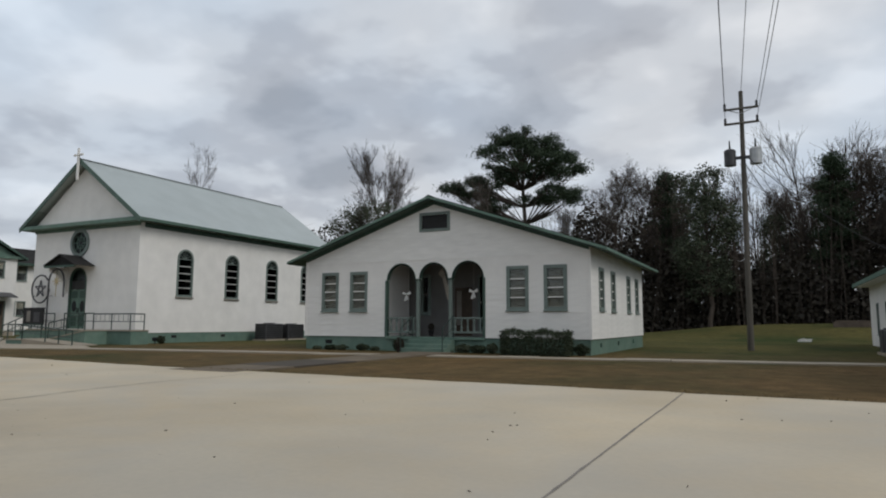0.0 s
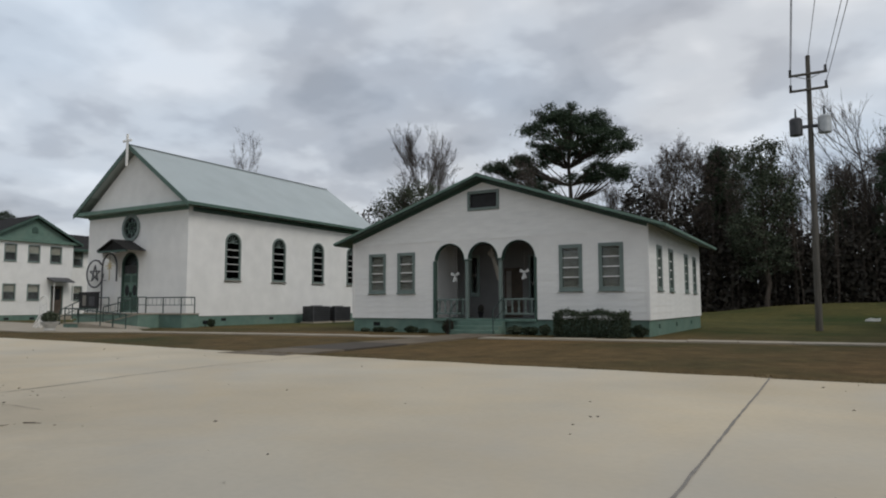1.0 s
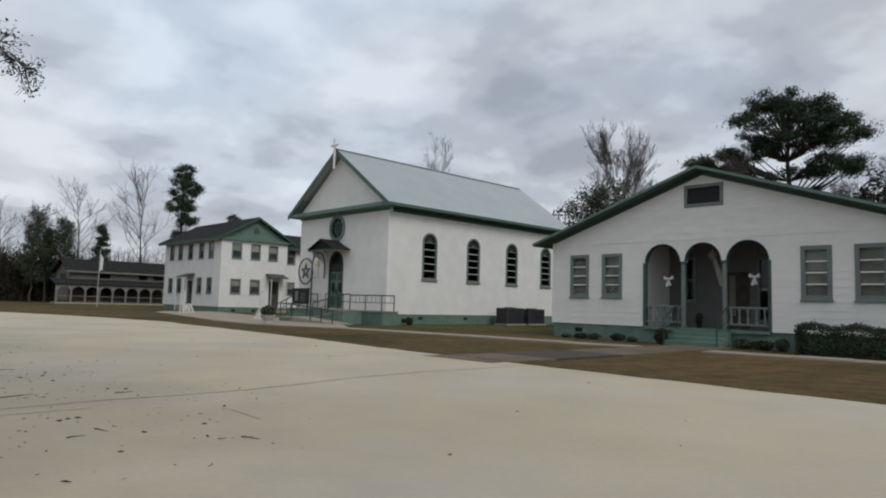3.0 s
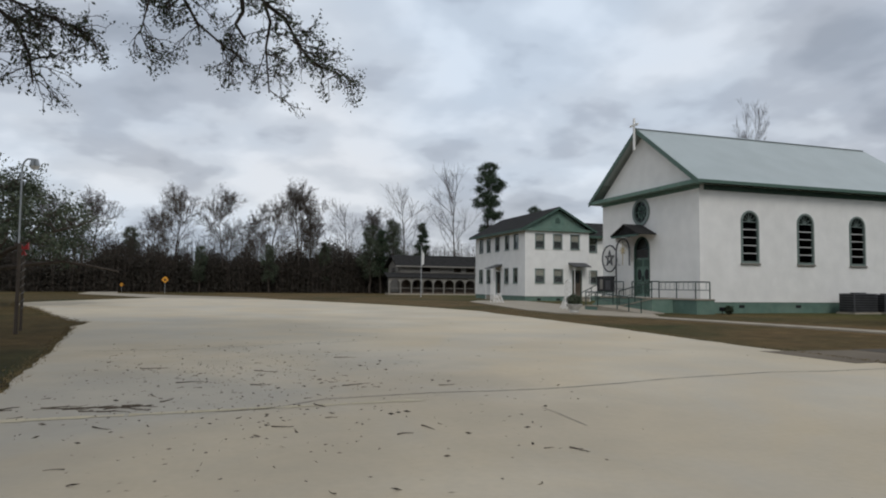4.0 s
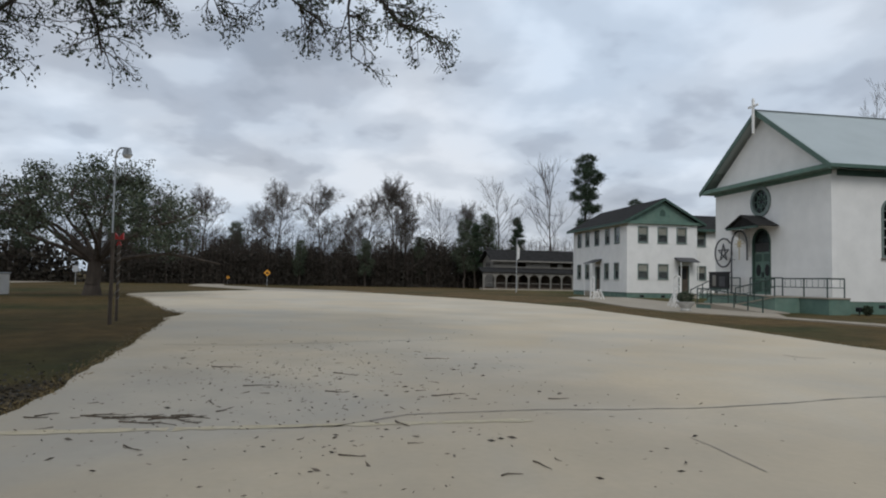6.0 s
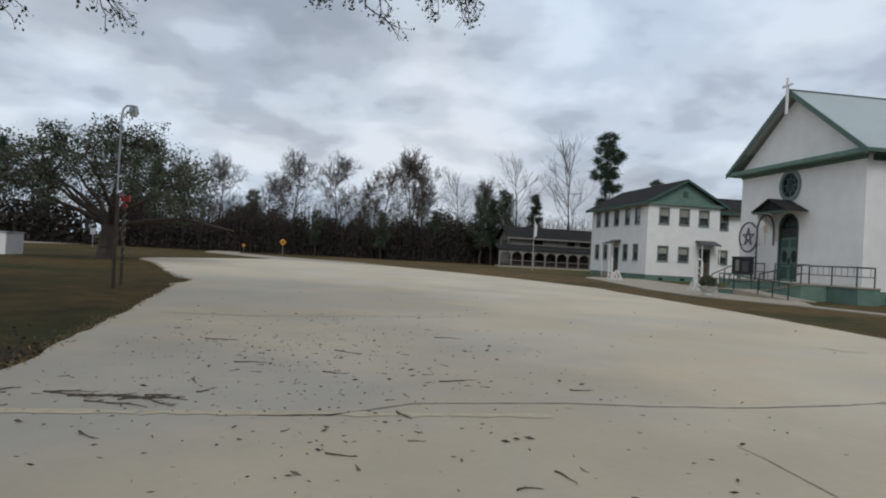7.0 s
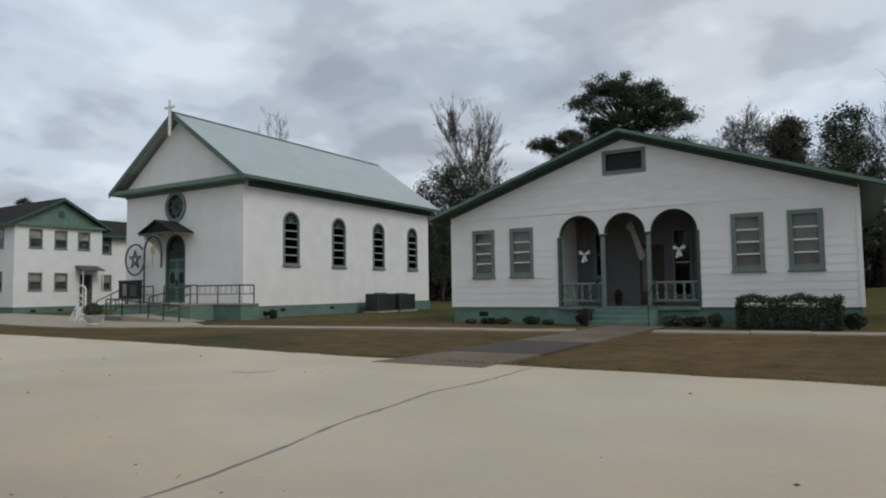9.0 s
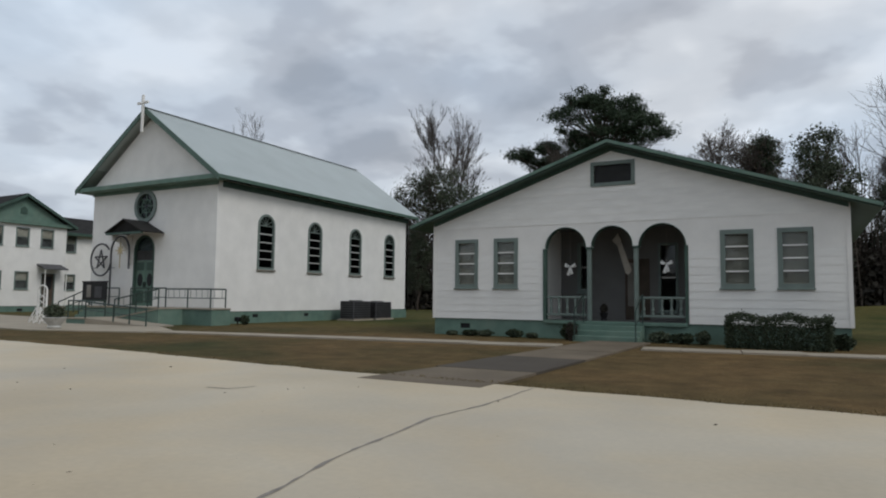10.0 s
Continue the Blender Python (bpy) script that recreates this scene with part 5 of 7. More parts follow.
def cable(name, a, b, sag, r, label, n=18):
    a, b = Vector(a), Vector(b)
    pts = [a.lerp(b, i / n) - Vector((0, 0, sag * 4 * (i / n) * (1 - i / n))) for i in range(n + 1)]
    t = thing(name, a, label, "cable", "overhead cables")
    part("strand", path_tube(bmesh.new(), [p - a for p in pts], r, 4), BLACK, t)
    return t


for dx, z in ((-0.66, 11.95), (0.76, 11.95), (-0.66, 11.25), (0.76, 11.25), (0.1, 12.6)):
    cable("power_line", (19.1 + dx, 8.85, z - 0.1), (22.0 + dx * 1.6, -48, z + 0.5), 0.9, 0.012, "thin dark power line sagging from the pole")
cable("power_line", (19.25, 9.0, 8.9), (26.0, 45, 5.0), 0.6, 0.02, "dark drop cable running from the pole to the woods")
cable("power_line", (19.35, 8.9, 9.2), (25.25, 2.2, 3.0), 0.5, 0.016, "dark service cable running to the annex")


# ---- planter, white lattice ornaments, small things by the church ----
pl = thing("planter", (-13.14, -6.78, 0), "white cast stone planter bowl with a leafy shrub", "planter")
bm = bmesh.new()
prof = [(0.22, 0.0), (0.26, 0.05), (0.20, 0.10), (0.26, 0.18), (0.40, 0.36), (0.44, 0.42), (0.40, 0.43), (0.34, 0.36)]
n = 18
vs = [[bm.verts.new((r * math.cos(2 * math.pi * i / n), r * math.sin(2 * math.pi * i / n), z)) for i in range(n)] for r, z in prof]
for u, v in zip(vs, vs[1:]):
    for i in range(n):
        bm.faces.new((u[i], u[(i + 1) % n], v[(i + 1) % n], v[i]))
bm.faces.new(vs[-1])
part("bowl", bm, STONEW, pl)


def trellis(at, label):
    t = thing("lattice_ornament", at, label, "ornament", "white lattice ornaments")
    for s in (-0.35, 0.35):
        part("post", boxm(s - 0.035, -0.035, -0.05, s + 0.035, 0.035, 1.5, bev=0.008), WHITE, t)
    part("top_arc", path_tube(bmesh.new(), [(0.35 * math.cos(math.pi * i / 8), 0, 1.5 + 0.25 * math.sin(math.pi * i / 8)) for i in range(9)], 0.035), WHITE, t)
    for i in range(4):
        z = 0.2 + 0.3 * i
        part("lath", path_tube(bmesh.new(), [(-0.35, 0.02, z), (0.35, 0.02, z + 0.32)], 0.018, 4), WHITE, t)
        part("lath", path_tube(bmesh.new(), [(0.35, -0.02, z), (-0.35, -0.02, z + 0.32)], 0.018, 4), WHITE, t)
    return t


tr = trellis((-19.0, -3.9, 0), "white painted lattice garden arch on the forecourt")
t2 = trellis((-33.6, -2.9, 0), "white painted lattice garden arch by the residence walk")
for (x, y, s) in ((-33.0, -2.6, 1.0), (-34.4, -2.2, 0.8), (-19.8, -3.6, 0.9), (-18.3, -4.3, 0.8)):
    st = thing("lattice_basket", (x, y, 0), "low white wire basket ornament on the forecourt", "ornament", "white wire baskets")
    bm = bmesh.new()
    for k in range(8):
        t = 2 * math.pi * k / 8
        path_tube(bm, [(0.45 * s * math.cos(t), 0.45 * s * math.sin(t), -0.02), (0.3 * s * math.cos(t + 0.5), 0.3 * s * math.sin(t + 0.5), 0.35 * s), (0.12 * s * math.cos(t + 1), 0.12 * s * math.sin(t + 1), 0.75 * s)], 0.022, 5)
    part("wire_frame", bm, WHITE, st)
ml = thing("flood_light", (-11.2, 0.85, 0), "small dark ground flood light beside the ramp", "lamp")
part("housing", boxm(-0.14, -0.1, 0.12, 0.14, 0.1, 0.34, bev=0.03), BLACK, ml)
part("spike", tube(bmesh.new(), (0, 0, -0.05), (0, 0, 0.14), 0.03), BLACK, ml)


# ---- street lamp, garlanded pole, signs, box by the oak ----
lp = thing("street_lamp", (-2.0, -28.85, -0.05), "slim grey lamp post with a curved arm", "street lamp")
bm = bmesh.new()
path_tube(bm, [(0, 0, 0), (0, 0, 4.2), (0, 0.03, 4.36), (0, 0.1, 4.45), (0, 0.25, 4.46)], 0.022, 8)
part("post", bm, GREYMETAL, lp)
part("timber_stub", tube(bmesh.new(), (0, 0.02, 0), (0, 0.02, 2.3), 0.05, 0.045, 10), BROWNW, lp, "weathered timber stub lashed to the post")
bm = bmesh.new()
tube(bm, (0, 0.27, 4.28), (0, 0.27, 4.46), 0.13, 0.08, 12)
part("lamp_head", bm, GREYMETAL, lp)
part("lens", tube(bmesh.new(), (0, 0.27, 4.2), (0, 0.27, 4.278), 0.08, 0.115, 12), WHITE, lp)
gp = thing("garlanded_post", (-3.3, -29.06, -0.05), "thin wooden post wound with pale garland and red bow", "post")
part("post", tube(bmesh.new(), (0, 0, 0), (0, 0, 2.35), 0.038, 0.034), BROWNW, gp)
bm = bmesh.new()
path_tube(bm, [(0.045 * math.cos(t * 0.8), 0.045 * math.sin(t * 0.8), 0.6 + t * 0.026) for t in range(64)], 0.012, 4)
part("garland", bm, GREYBOARD, gp)
bm = bmesh.new()
for s in (-1, 1):
    prism(bm, [(0.0, 2.25), (s * 0.10, 2.38), (s * 0.11, 2.2), (0.0, 2.2)], -0.05, 0.05, "x")
    prism(bm, [(0.0, 2.2), (s * 0.06, 2.05), (s * 0.02, 2.03)], -0.04, 0.04, "x")
part("bow", bm, RED, gp)
for (x, y, yaw, lab) in ((-80, -31.9, 0.0, "amber diamond road sign with a dark arrow"), (-89, -38.5, 10, "amber diamond road sign far along the lane")):
    sg = thing("road_sign", pose(x, y, 0, 0, 0, yaw) @ Matrix.Scale(0.55 if yaw else 0.95, 4), lab, "road sign", "road signs")
    part("post", tube(bmesh.new(), (-0.04, 0, -0.1), (-0.04, 0, 2.2), 0.035), GREYMETAL, sg)
    part("plate", prism(bmesh.new(), [(0, 1.4), (0.5, 1.9), (0, 2.4), (-0.5, 1.9)], 0.0, 0.02, "x"), SIGNYEL, sg)
    part("arrow", prism(bmesh.new(), [(-0.2, 1.75), (0.2, 1.75), (0.2, 1.95), (0.05, 1.95), (0.05, 2.1), (-0.2, 2.0)], 0.021, 0.03, "x"), BLACK, sg)
ws = thing("road_sign", pose(-66, -52, 0), "pale grey back of a road sign on a post", "road sign", "road signs")
part("post", tube(bmesh.new(), (-0.04, 0, -0.1), (-0.04, 0, 2.0), 0.04), GREYMETAL, ws)
part("plate", boxm(0, -0.3, 1.4, 0.02, 0.3, 2.1), GREYMETAL, ws)
kb = thing("pump_box", (-24.4, -42.2, 0), "small white painted pump housing on the lawn", "shed")
part("body", boxm(-1.1, -1.5, -0.05, 0.9, 0.9, 1.12, bev=0.03), WHITE, kb)
part("lid", boxm(-1.15, -1.55, 1.12, 0.95, 0.95, 1.2, bev=0.02), GREYMETAL, kb)
part("opening", boxm(0.902, 0.25, 0.1, 0.93, 0.5, 0.95), BLACK, kb)


# ---- porch decorations, lawn clutter ----
def bow(at, s, label):
    t = thing("ribbon_bow", at, label, "bow", "porch bows")
    bm = bmesh.new()
    for sx in (-1, 1):
        prism(bm, [(0, 0), (sx * 0.24 * s, 0.16 * s), (sx * 0.28 * s, -0.02 * s), (sx * 0.1 * s, -0.06 * s)], -0.05, 0.05)
    prism(bm, [(-0.02 * s, 0), (-0.18 * s, -0.42 * s), (-0.04 * s, -0.46 * s), (0.03 * s, -0.05 * s)], -0.03, 0.02)
    prism(bm, [(0.02 * s, 0), (0.14 * s, -0.38 * s), (0.02 * s, -0.40 * s), (-0.03 * s, -0.05 * s)], -0.02, 0.03)
    part("loops", bm, CLOTH, t)
    part("cord", tube(bmesh.new(), (0, 0.02, 0.05), (0, 0.02, 1.45), 0.006, n=4), GREYBOARD, t)
    return t


bow((5.3, 0.5, 2.5), 0.72, "drooping white ribbon bow hanging in the porch arch")
bow((8.6, 0.5, 2.55), 0.72, "white ribbon bow hanging in the porch arch")
bn = thing("hanging_ribbon", (6.95, 0.9, 2.2), "long pale ribbon hanging askew in the porch arch", "ribbon")
part("strip", prism(bmesh.new(), [(-0.10, 1.15), (0.04, 1.2), (0.42, 0.15), (0.28, 0.0), (0.2, 0.05)], 0.0, 0.03), BLIND, bn)
part("loop", prism(bmesh.new(), [(-0.25, 1.2), (-0.05, 1.45), (0.08, 1.2), (-0.05, 1.0)], -0.04, 0.05), BLIND, bn)
part("cord", tube(bmesh.new(), (0, 0.0, 1.4), (0, 0, 1.76), 0.008, n=4), GREYBOARD, bn)
pp = thing("plant_pot", (6.42, 0.75, FZ + 0.02), "black urn on the porch floor by the middle arch", "plant pot")
part("urn", tube(tube(bmesh.new(), (0, 0, 0), (0, 0, 0.06), 0.12, 0.08, 14), (0, 0, 0.06), (0, 0, 0.24), 0.08, 0.14, 14), BLACK, pp)
part("rim", tube(bmesh.new(), (0, 0, 0.24), (0, 0, 0.28), 0.15, 0.15, 14), BLACK, pp)
mt = thing("white_tarp", (22.0, 27.0, 0), "crumpled white plastic sheet lying on the lawn", "litter")
part("sheet", prism(bmesh.new(), [(-0.45, 0), (-0.4, 0.1), (-0.1, 0.22), (0.2, 0.16), (0.45, 0.2), (0.4, 0.0)], -0.2, 0.2), CLOTH, mt)
tp = thing("timber_pile", (27.0, 42.0, 1.05), "low pile of old brown timber on the grass rise", "timber pile")
for i in range(5):
    part("plank", boxm(-2.2 + 0.1 * i, -0.6 + 0.25 * i, -0.3, 2.0 + 0.2 * (i % 2), -0.4 + 0.25 * i, 0.3 + 0.1 * (i % 3)), BROWNW, tp)


# ---- vegetation ----
def tube_arrays(segs, k):
    """Tapered k-sided tubes for rows of (p0, p1, r0, r1)."""
    S = np.array([(*a, *b, r0, r1) for a, b, r0, r1 in segs])
    p0, p1, r0, r1 = S[:, :3], S[:, 3:6], S[:, 6], S[:, 7]
    d = p1 - p0
    d /= np.linalg.norm(d, axis=1, keepdims=True) + 1e-9
    ref = np.where(np.abs(d[:, 2:3]) > 0.9, np.array([[1.0, 0, 0]]), np.array([[0, 0, 1.0]]))
    u = np.cross(d, ref); u /= np.linalg.norm(u, axis=1, keepdims=True) + 1e-9
    v = np.cross(d, u)
    a = 2 * np.pi * np.arange(k) / k
    ring = u[:, None] * np.cos(a)[None, :, None] + v[:, None] * np.sin(a)[None, :, None]
    V = np.concatenate([p0[:, None] + ring * r0[:, None, None], p1[:, None] + ring * r1[:, None, None]], 1).reshape(-1, 3)
    i = np.arange(k); j = (i + 1) % k
    F = np.stack([i, j, j + k, i + k], 1)[None] + (2 * k * np.arange(len(S)))[:, None, None]
    return V, F.reshape(-1, 4)


def mesh_from(name, V, F, mat, smooth=True):
    me = bpy.data.meshes.new(name)
    me.vertices.add(len(V)); me.vertices.foreach_set("co", np.asarray(V, np.float32).ravel())
    k = F.shape[1]
    me.loops.add(F.size); me.loops.foreach_set("vertex_index", F.ravel().astype(np.int32))
    me.polygons.add(len(F)); me.polygons.foreach_set("loop_start", np.arange(0, F.size, k, dtype=np.int32))
    if smooth:
        me.polygons.foreach_set("use_smooth", np.ones(len(F), bool))
    me.update(calc_edges=True)
    me.validate()
    me.materials.append(mat)
    return me


def leaf_arrays(C, size, rs, long=1.6, flat=0.0):
    """Leaf blades: one four-cornered, slightly pointed blade at each centre, turned at random."""
    n = len(C)
    d = rs.normal(size=(n, 3)); d[:, 2] *= 1 - flat
    d /= np.linalg.norm(d, axis=1, keepdims=True) + 1e-9
    e = rs.normal(size=(n, 3)); e -= d * (e * d).sum(1, keepdims=True)
    e /= np.linalg.norm(e, axis=1, keepdims=True) + 1e-9
    s = size * rs.uniform(0.6, 1.3, (n, 1))
    V = np.stack([C - d * s * long / 2, C + e * s / 2, C + d * s * long / 2, C - e * s / 2], 1).reshape(-1, 3)
    return V, np.arange(4 * n).reshape(-1, 4)


def grow(rs, p, d, length, rad, depth, segs, tips, split=(2, 3), spread=0.6, shrink=0.72, droop=0.0, wander=0.18, up=0.05, minr=0.006, rs_len=0.25):
    """One limb of wandering pieces that parts into thinner limbs."""
    n = 3 if depth > 1 else 2
    for i in range(n):
        d = d + rs.normal(size=3) * wander + np.array([0, 0, up - droop])
        d /= np.linalg.norm(d)
        q = p + d * length / n
        r2 = max(minr, rad * (1 - 0.22 * (i + 1) / n * 1.2))
        segs.append((tuple(p), tuple(q), max(minr, rad * (1 - 0.22 * i / n * 1.2)), r2))
        p = q
        if depth > 0 and i < n - 1 and rs.random() < 0.55:
            side = d + rs.normal(size=3) * spread * 1.2
            side /= np.linalg.norm(side)
            grow(rs, p, side, length * shrink * rs.uniform(0.6, 0.95), max(minr, rad * 0.5), depth - 1, segs, tips, split, spread, shrink, droop, wander, up, minr, rs_len)
    if depth == 0:
        tips.append(tuple(p))
        return
    for _ in range(rs.integers(split[0], split[1] + 1)):
        e = d + rs.normal(size=3) * spread
        e /= np.linalg.norm(e)
        grow(rs, p, e, length * shrink * rs.uniform(1 - rs_len, 1 + rs_len), max(minr, rad * 0.62), depth - 1, segs, tips, split, spread, shrink, droop, wander, up, minr, rs_len)


def tree_thing(name, label, category, group, trunk_segs, limb_segs, leaves, bark, leafm, leaf_size, rs, long=1.6, flat=0.0, at=(0, 0, 0), twigmat=None):
    t = thing(name, at, label, category, group)
    V, F = tube_arrays(trunk_segs, 8)
    o = new("trunk", mesh_from("trunk", V, F, bark)); o.parent = t
    if limb_segs:
        V, F = tube_arrays(limb_segs, 3)
        o = new("branchwork", mesh_from("branchwork", V, F, twigmat or bark)); o.parent = t; tagged(o, kind="stuff")
    if leaves is not None and len(leaves):
        V, F = leaf_arrays(np.asarray(leaves), leaf_size, rs, long, flat)
        o = new("crown", mesh_from("crown", V, F, leafm, False)); o.parent = t; tagged(o, kind="stuff")
    return t


def bare_tree(seed, h, label, spread=0.42, fork=0.35, depth=5, rad=0.22, up=0.09, few_leaves=0, at=(0, 0, 0), group="bare winter trees", wander=0.12, lenf=0.17):
    rs = np.random.default_rng(seed)
    trunk, limbs, tips = [], [], []
    p, d = np.zeros(3) - np.array([0, 0, 0.2]), np.array([rs.normal() * 0.03, rs.normal() * 0.03, 1.0])
    n = 9
    for i in range(n):
        d = d + rs.normal(size=3) * 0.035; d[2] = 1; d /= np.linalg.norm(d)
        q = p + d * h * 0.78 / n
        trunk.append((tuple(p), tuple(q), rad * (1 - 0.085 * i), rad * (1 - 0.085 * (i + 1))))
        p = q
        f = (i + 1) / n
        if f > fork:
            for _ in range(2 if f > 0.5 else 1):
                a = rs.uniform(0, 2 * np.pi)
                e = np.array([np.cos(a) * 0.75, np.sin(a) * 0.75, 0.75]); e /= np.linalg.norm(e)
                grow(rs, p, e, h * lenf * (1.12 - 0.28 * f), rad * 0.30, depth - 2, limbs, tips, (2, 3), spread, 0.68, 0, wander, up, 0.012)
    for _ in range(3):
        e = np.array([rs.normal() * 0.3, rs.normal() * 0.3, 1.0]); e /= np.linalg.norm(e)
        grow(rs, p, e, h * 0.13, rad * 0.22, depth - 2, limbs, tips, (2, 3), spread * 0.8, 0.68, 0, wander, up, 0.012)
    lv = None
    if few_leaves:
        T = np.array(tips)
        lv = T[rs.integers(0, len(T), few_leaves)] + rs.normal(size=(few_leaves, 3)) * 0.18
    return tree_thing("bare_tree", label, "tree", group, trunk, limbs, lv, BARKGREY, DRYLEAF, 0.10, rs, at=at)


def clump_tree(seed, h, lobes, label, name="pine_tree", needles=220, leaf=0.16, long=3.2, bark=None, leafm=None, rad=0.28, at=(0, 0, 0), clump=(0.7, 1.3), flatness=0.55, group="evergreen trees", lean=(0, 0), grown=1.0):
    """Trunk, limbs out to clumps, and the clumps' leaves. lobes: (x, y, z, rx, ry, rz, count)."""
    rs = np.random.default_rng(seed)
    trunk, limbs, leaves = [], [], []
    n, p = 10, np.array([0, 0, -0.2])
    top = max(l[2] for l in lobes)
    axis = [p]
    for i in range(n):
        f = (i + 1) / n
        q = np.array([lean[0] * f + rs.normal() * 0.12, lean[1] * f + rs.normal() * 0.12, top * f])
        trunk.append((tuple(p), tuple(q), rad * (1 - 0.075 * i), rad * (1 - 0.075 * (i + 1))))
        p = q; axis.append(q)
    axis = np.array(axis)
    for lx, ly, lz, rx_, ry_, rz_, cnt in lobes:
        for _ in range(cnt):
            u = rs.normal(size=3); u /= np.linalg.norm(u); u *= rs.uniform(0.35, 1.0) ** 0.6
            c = np.array([lx + u[0] * rx_, ly + u[1] * ry_, lz + u[2] * rz_])
            s = rs.uniform(*clump)
            k = int(needles * s * s)
            L = rs.normal(size=(k, 3)) * np.array([0.5, 0.5, 0.5 * flatness]) * s
            leaves.append(c + L)
            zb = min(c[2] - 0.35 * math.hypot(c[0], c[1]) - 0.3, top * 0.98)
            zb = max(zb, top * 0.35)
            b = axis[min(n, max(0, int(zb / top * n)))]
            mid = (b + c) / 2 + np.array([0, 0, -0.06 * np.linalg.norm(c - b)]) + rs.normal(size=3) * 0.15
            r0 = rad * 0.22
            limbs += [(tuple(b), tuple(mid), r0, r0 * 0.7), (tuple(mid), tuple(c), r0 * 0.7, 0.02)]
            for _ in range(4):
                e = c + rs.normal(size=3) * s * 0.45
                limbs.append((tuple(c * 0.75 + mid * 0.25), tuple(e), 0.025, 0.008))
    return tree_thing(name, label, "tree", group, trunk, limbs, np.concatenate(leaves), bark or BARK, leafm or NEEDLE, leaf, rs, long, at=Matrix.Translation(at) @ Matrix.Scale(grown, 4))


# big flat-topped pine behind the parish house
clump_tree(11, 21, [(-0.4, 0, 18.6, 4.6, 3.6, 2.9, 84), (-6.0, 0, 15.4, 3.2, 2.4, 1.2, 30), (-3.0, 0.5, 16.4, 2.4, 2, 1.0, 12), (4.6, 0, 17.0, 1.9, 2.0, 1.7, 20), (2.4, 0, 14.2, 2.6, 1.8, 0.9, 14), (5.2, 0, 13.8, 1.4, 1, 0.7, 7), (-3.0, 0, 13.6, 2.4, 1.6, 0.9, 10)],
           "tall flat-topped dark pine behind the white house", at=(-8.5, 55.5, 0), grown=1.25, rad=0.42, needles=420, leaf=0.075, long=5.0, clump=(0.55, 1.05), flatness=0.6)
bare_tree(21, 19.6, "tall bare poplar with upswept grey branches", at=(-21.9, 41.2, 0), depth=7, fork=0.24, spread=0.3, up=0.11, rad=0.24, lenf=0.17, wander=0.05)
clump_tree(22, 15, [(0, 0, 11.5, 2.6, 2.2, 3.6, 40), (-3.2, 0, 12.0, 2.4, 2, 2.4, 24), (2.6, 0, 10.5, 2.2, 2, 3.0, 22)], "dark broad evergreen between the church and the house", name="evergreen_tree", needles=190, leaf=0.13, long=1.6, leafm=OAKLEAF, at=(-20.8, 38.4, 0), grown=1.05, clump=(0.5, 1.05), flatness=0.9)
b1 = bare_tree(23, 26.6, "slender bare tree top rising behind the church", at=(-61.3, 52.5, 0), depth=6, fork=0.5, spread=0.26, up=0.18, rad=0.2, lenf=0.09)

# master trees, then repeats
BA = bare_tree(31, 18.0, "bare grey winter tree at the wood's edge", at=(4.5, 55, 0), depth=7, fork=0.3, few_leaves=1800, spread=0.5, rad=0.24, lenf=0.155)
BB = bare_tree(32, 22.0, "tall thin bare tree at the wood's edge", at=(24.3, 57, 0), depth=5, fork=0.28, spread=0.32, up=0.12, rad=0.22)
BC = bare_tree(33, 19.0, "brown-leaved bare winter tree at the wood's edge", at=(33.0, 56, 0), depth=7, fork=0.25, few_leaves=2800, spread=0.45, rad=0.24, lenf=0.145)
EA = clump_tree(34, 19.5, [(0, 0, 16.4, 2.2, 2.2, 2.6, 34), (0.8, 0, 12.6, 3.0, 2.6, 2.6, 36), (-1.0, 0, 9.0, 2.8, 2.6, 2.6, 26), (0, 0, 6.0, 2.6, 2.4, 2.0, 16)], "dark leafy evergreen at the wood's edge", name="evergreen_tree", needles=170, leaf=0.17, long=1.5, leafm=OAKLEAF, at=(14.1, 51.0, 0), grown=0.96, flatness=0.85, clump=(0.45, 1.15))
EB = clump_tree(35, 20.0, [(0, 0, 18.6, 0.7, 0.7, 1.2, 9), (0, 0, 16.2, 1.4, 1.4, 1.5, 17), (0, 0, 13.4, 2.1, 2.0, 1.6, 22), (0, 0, 10.6, 2.4, 2.2, 1.5, 20), (0, 0, 7.6, 2.4, 2.2, 1.6, 14)], "narrow dark pine at the wood's edge", needles=320, leaf=0.09, long=4.5, at=(26.6, 55, 0), rad=0.22, clump=(0.6, 1.1))
EC = clump_tree(36, 24.0, [(0, 0, 22.6, 1.7, 1.6, 1.4, 14), (0.3, 0, 19.8, 2.9, 2.6, 1.7, 26), (-0.6, 0, 16.8, 3.1, 2.7, 1.6, 24), (0.7, 0, 14.0, 2.6, 2.3, 1.3, 14), (-0.6, 0, 11.4, 1.9, 1.8, 0.9, 7)], "tall dark loblolly pine with a ragged crown", needles=380, leaf=0.09, long=4.5, at=(-95, 21.4, 0), grown=1.02, rad=0.3, clump=(0.5, 0.95), flatness=0.65)
rt = random.Random(77)


def again(src, x, y, s, yaw=None):
    return copy_thing(src, pose(x, y, 0, 0, 0, rt.uniform(0, 360) if yaw is None else yaw) @ Matrix.Scale(s, 4))


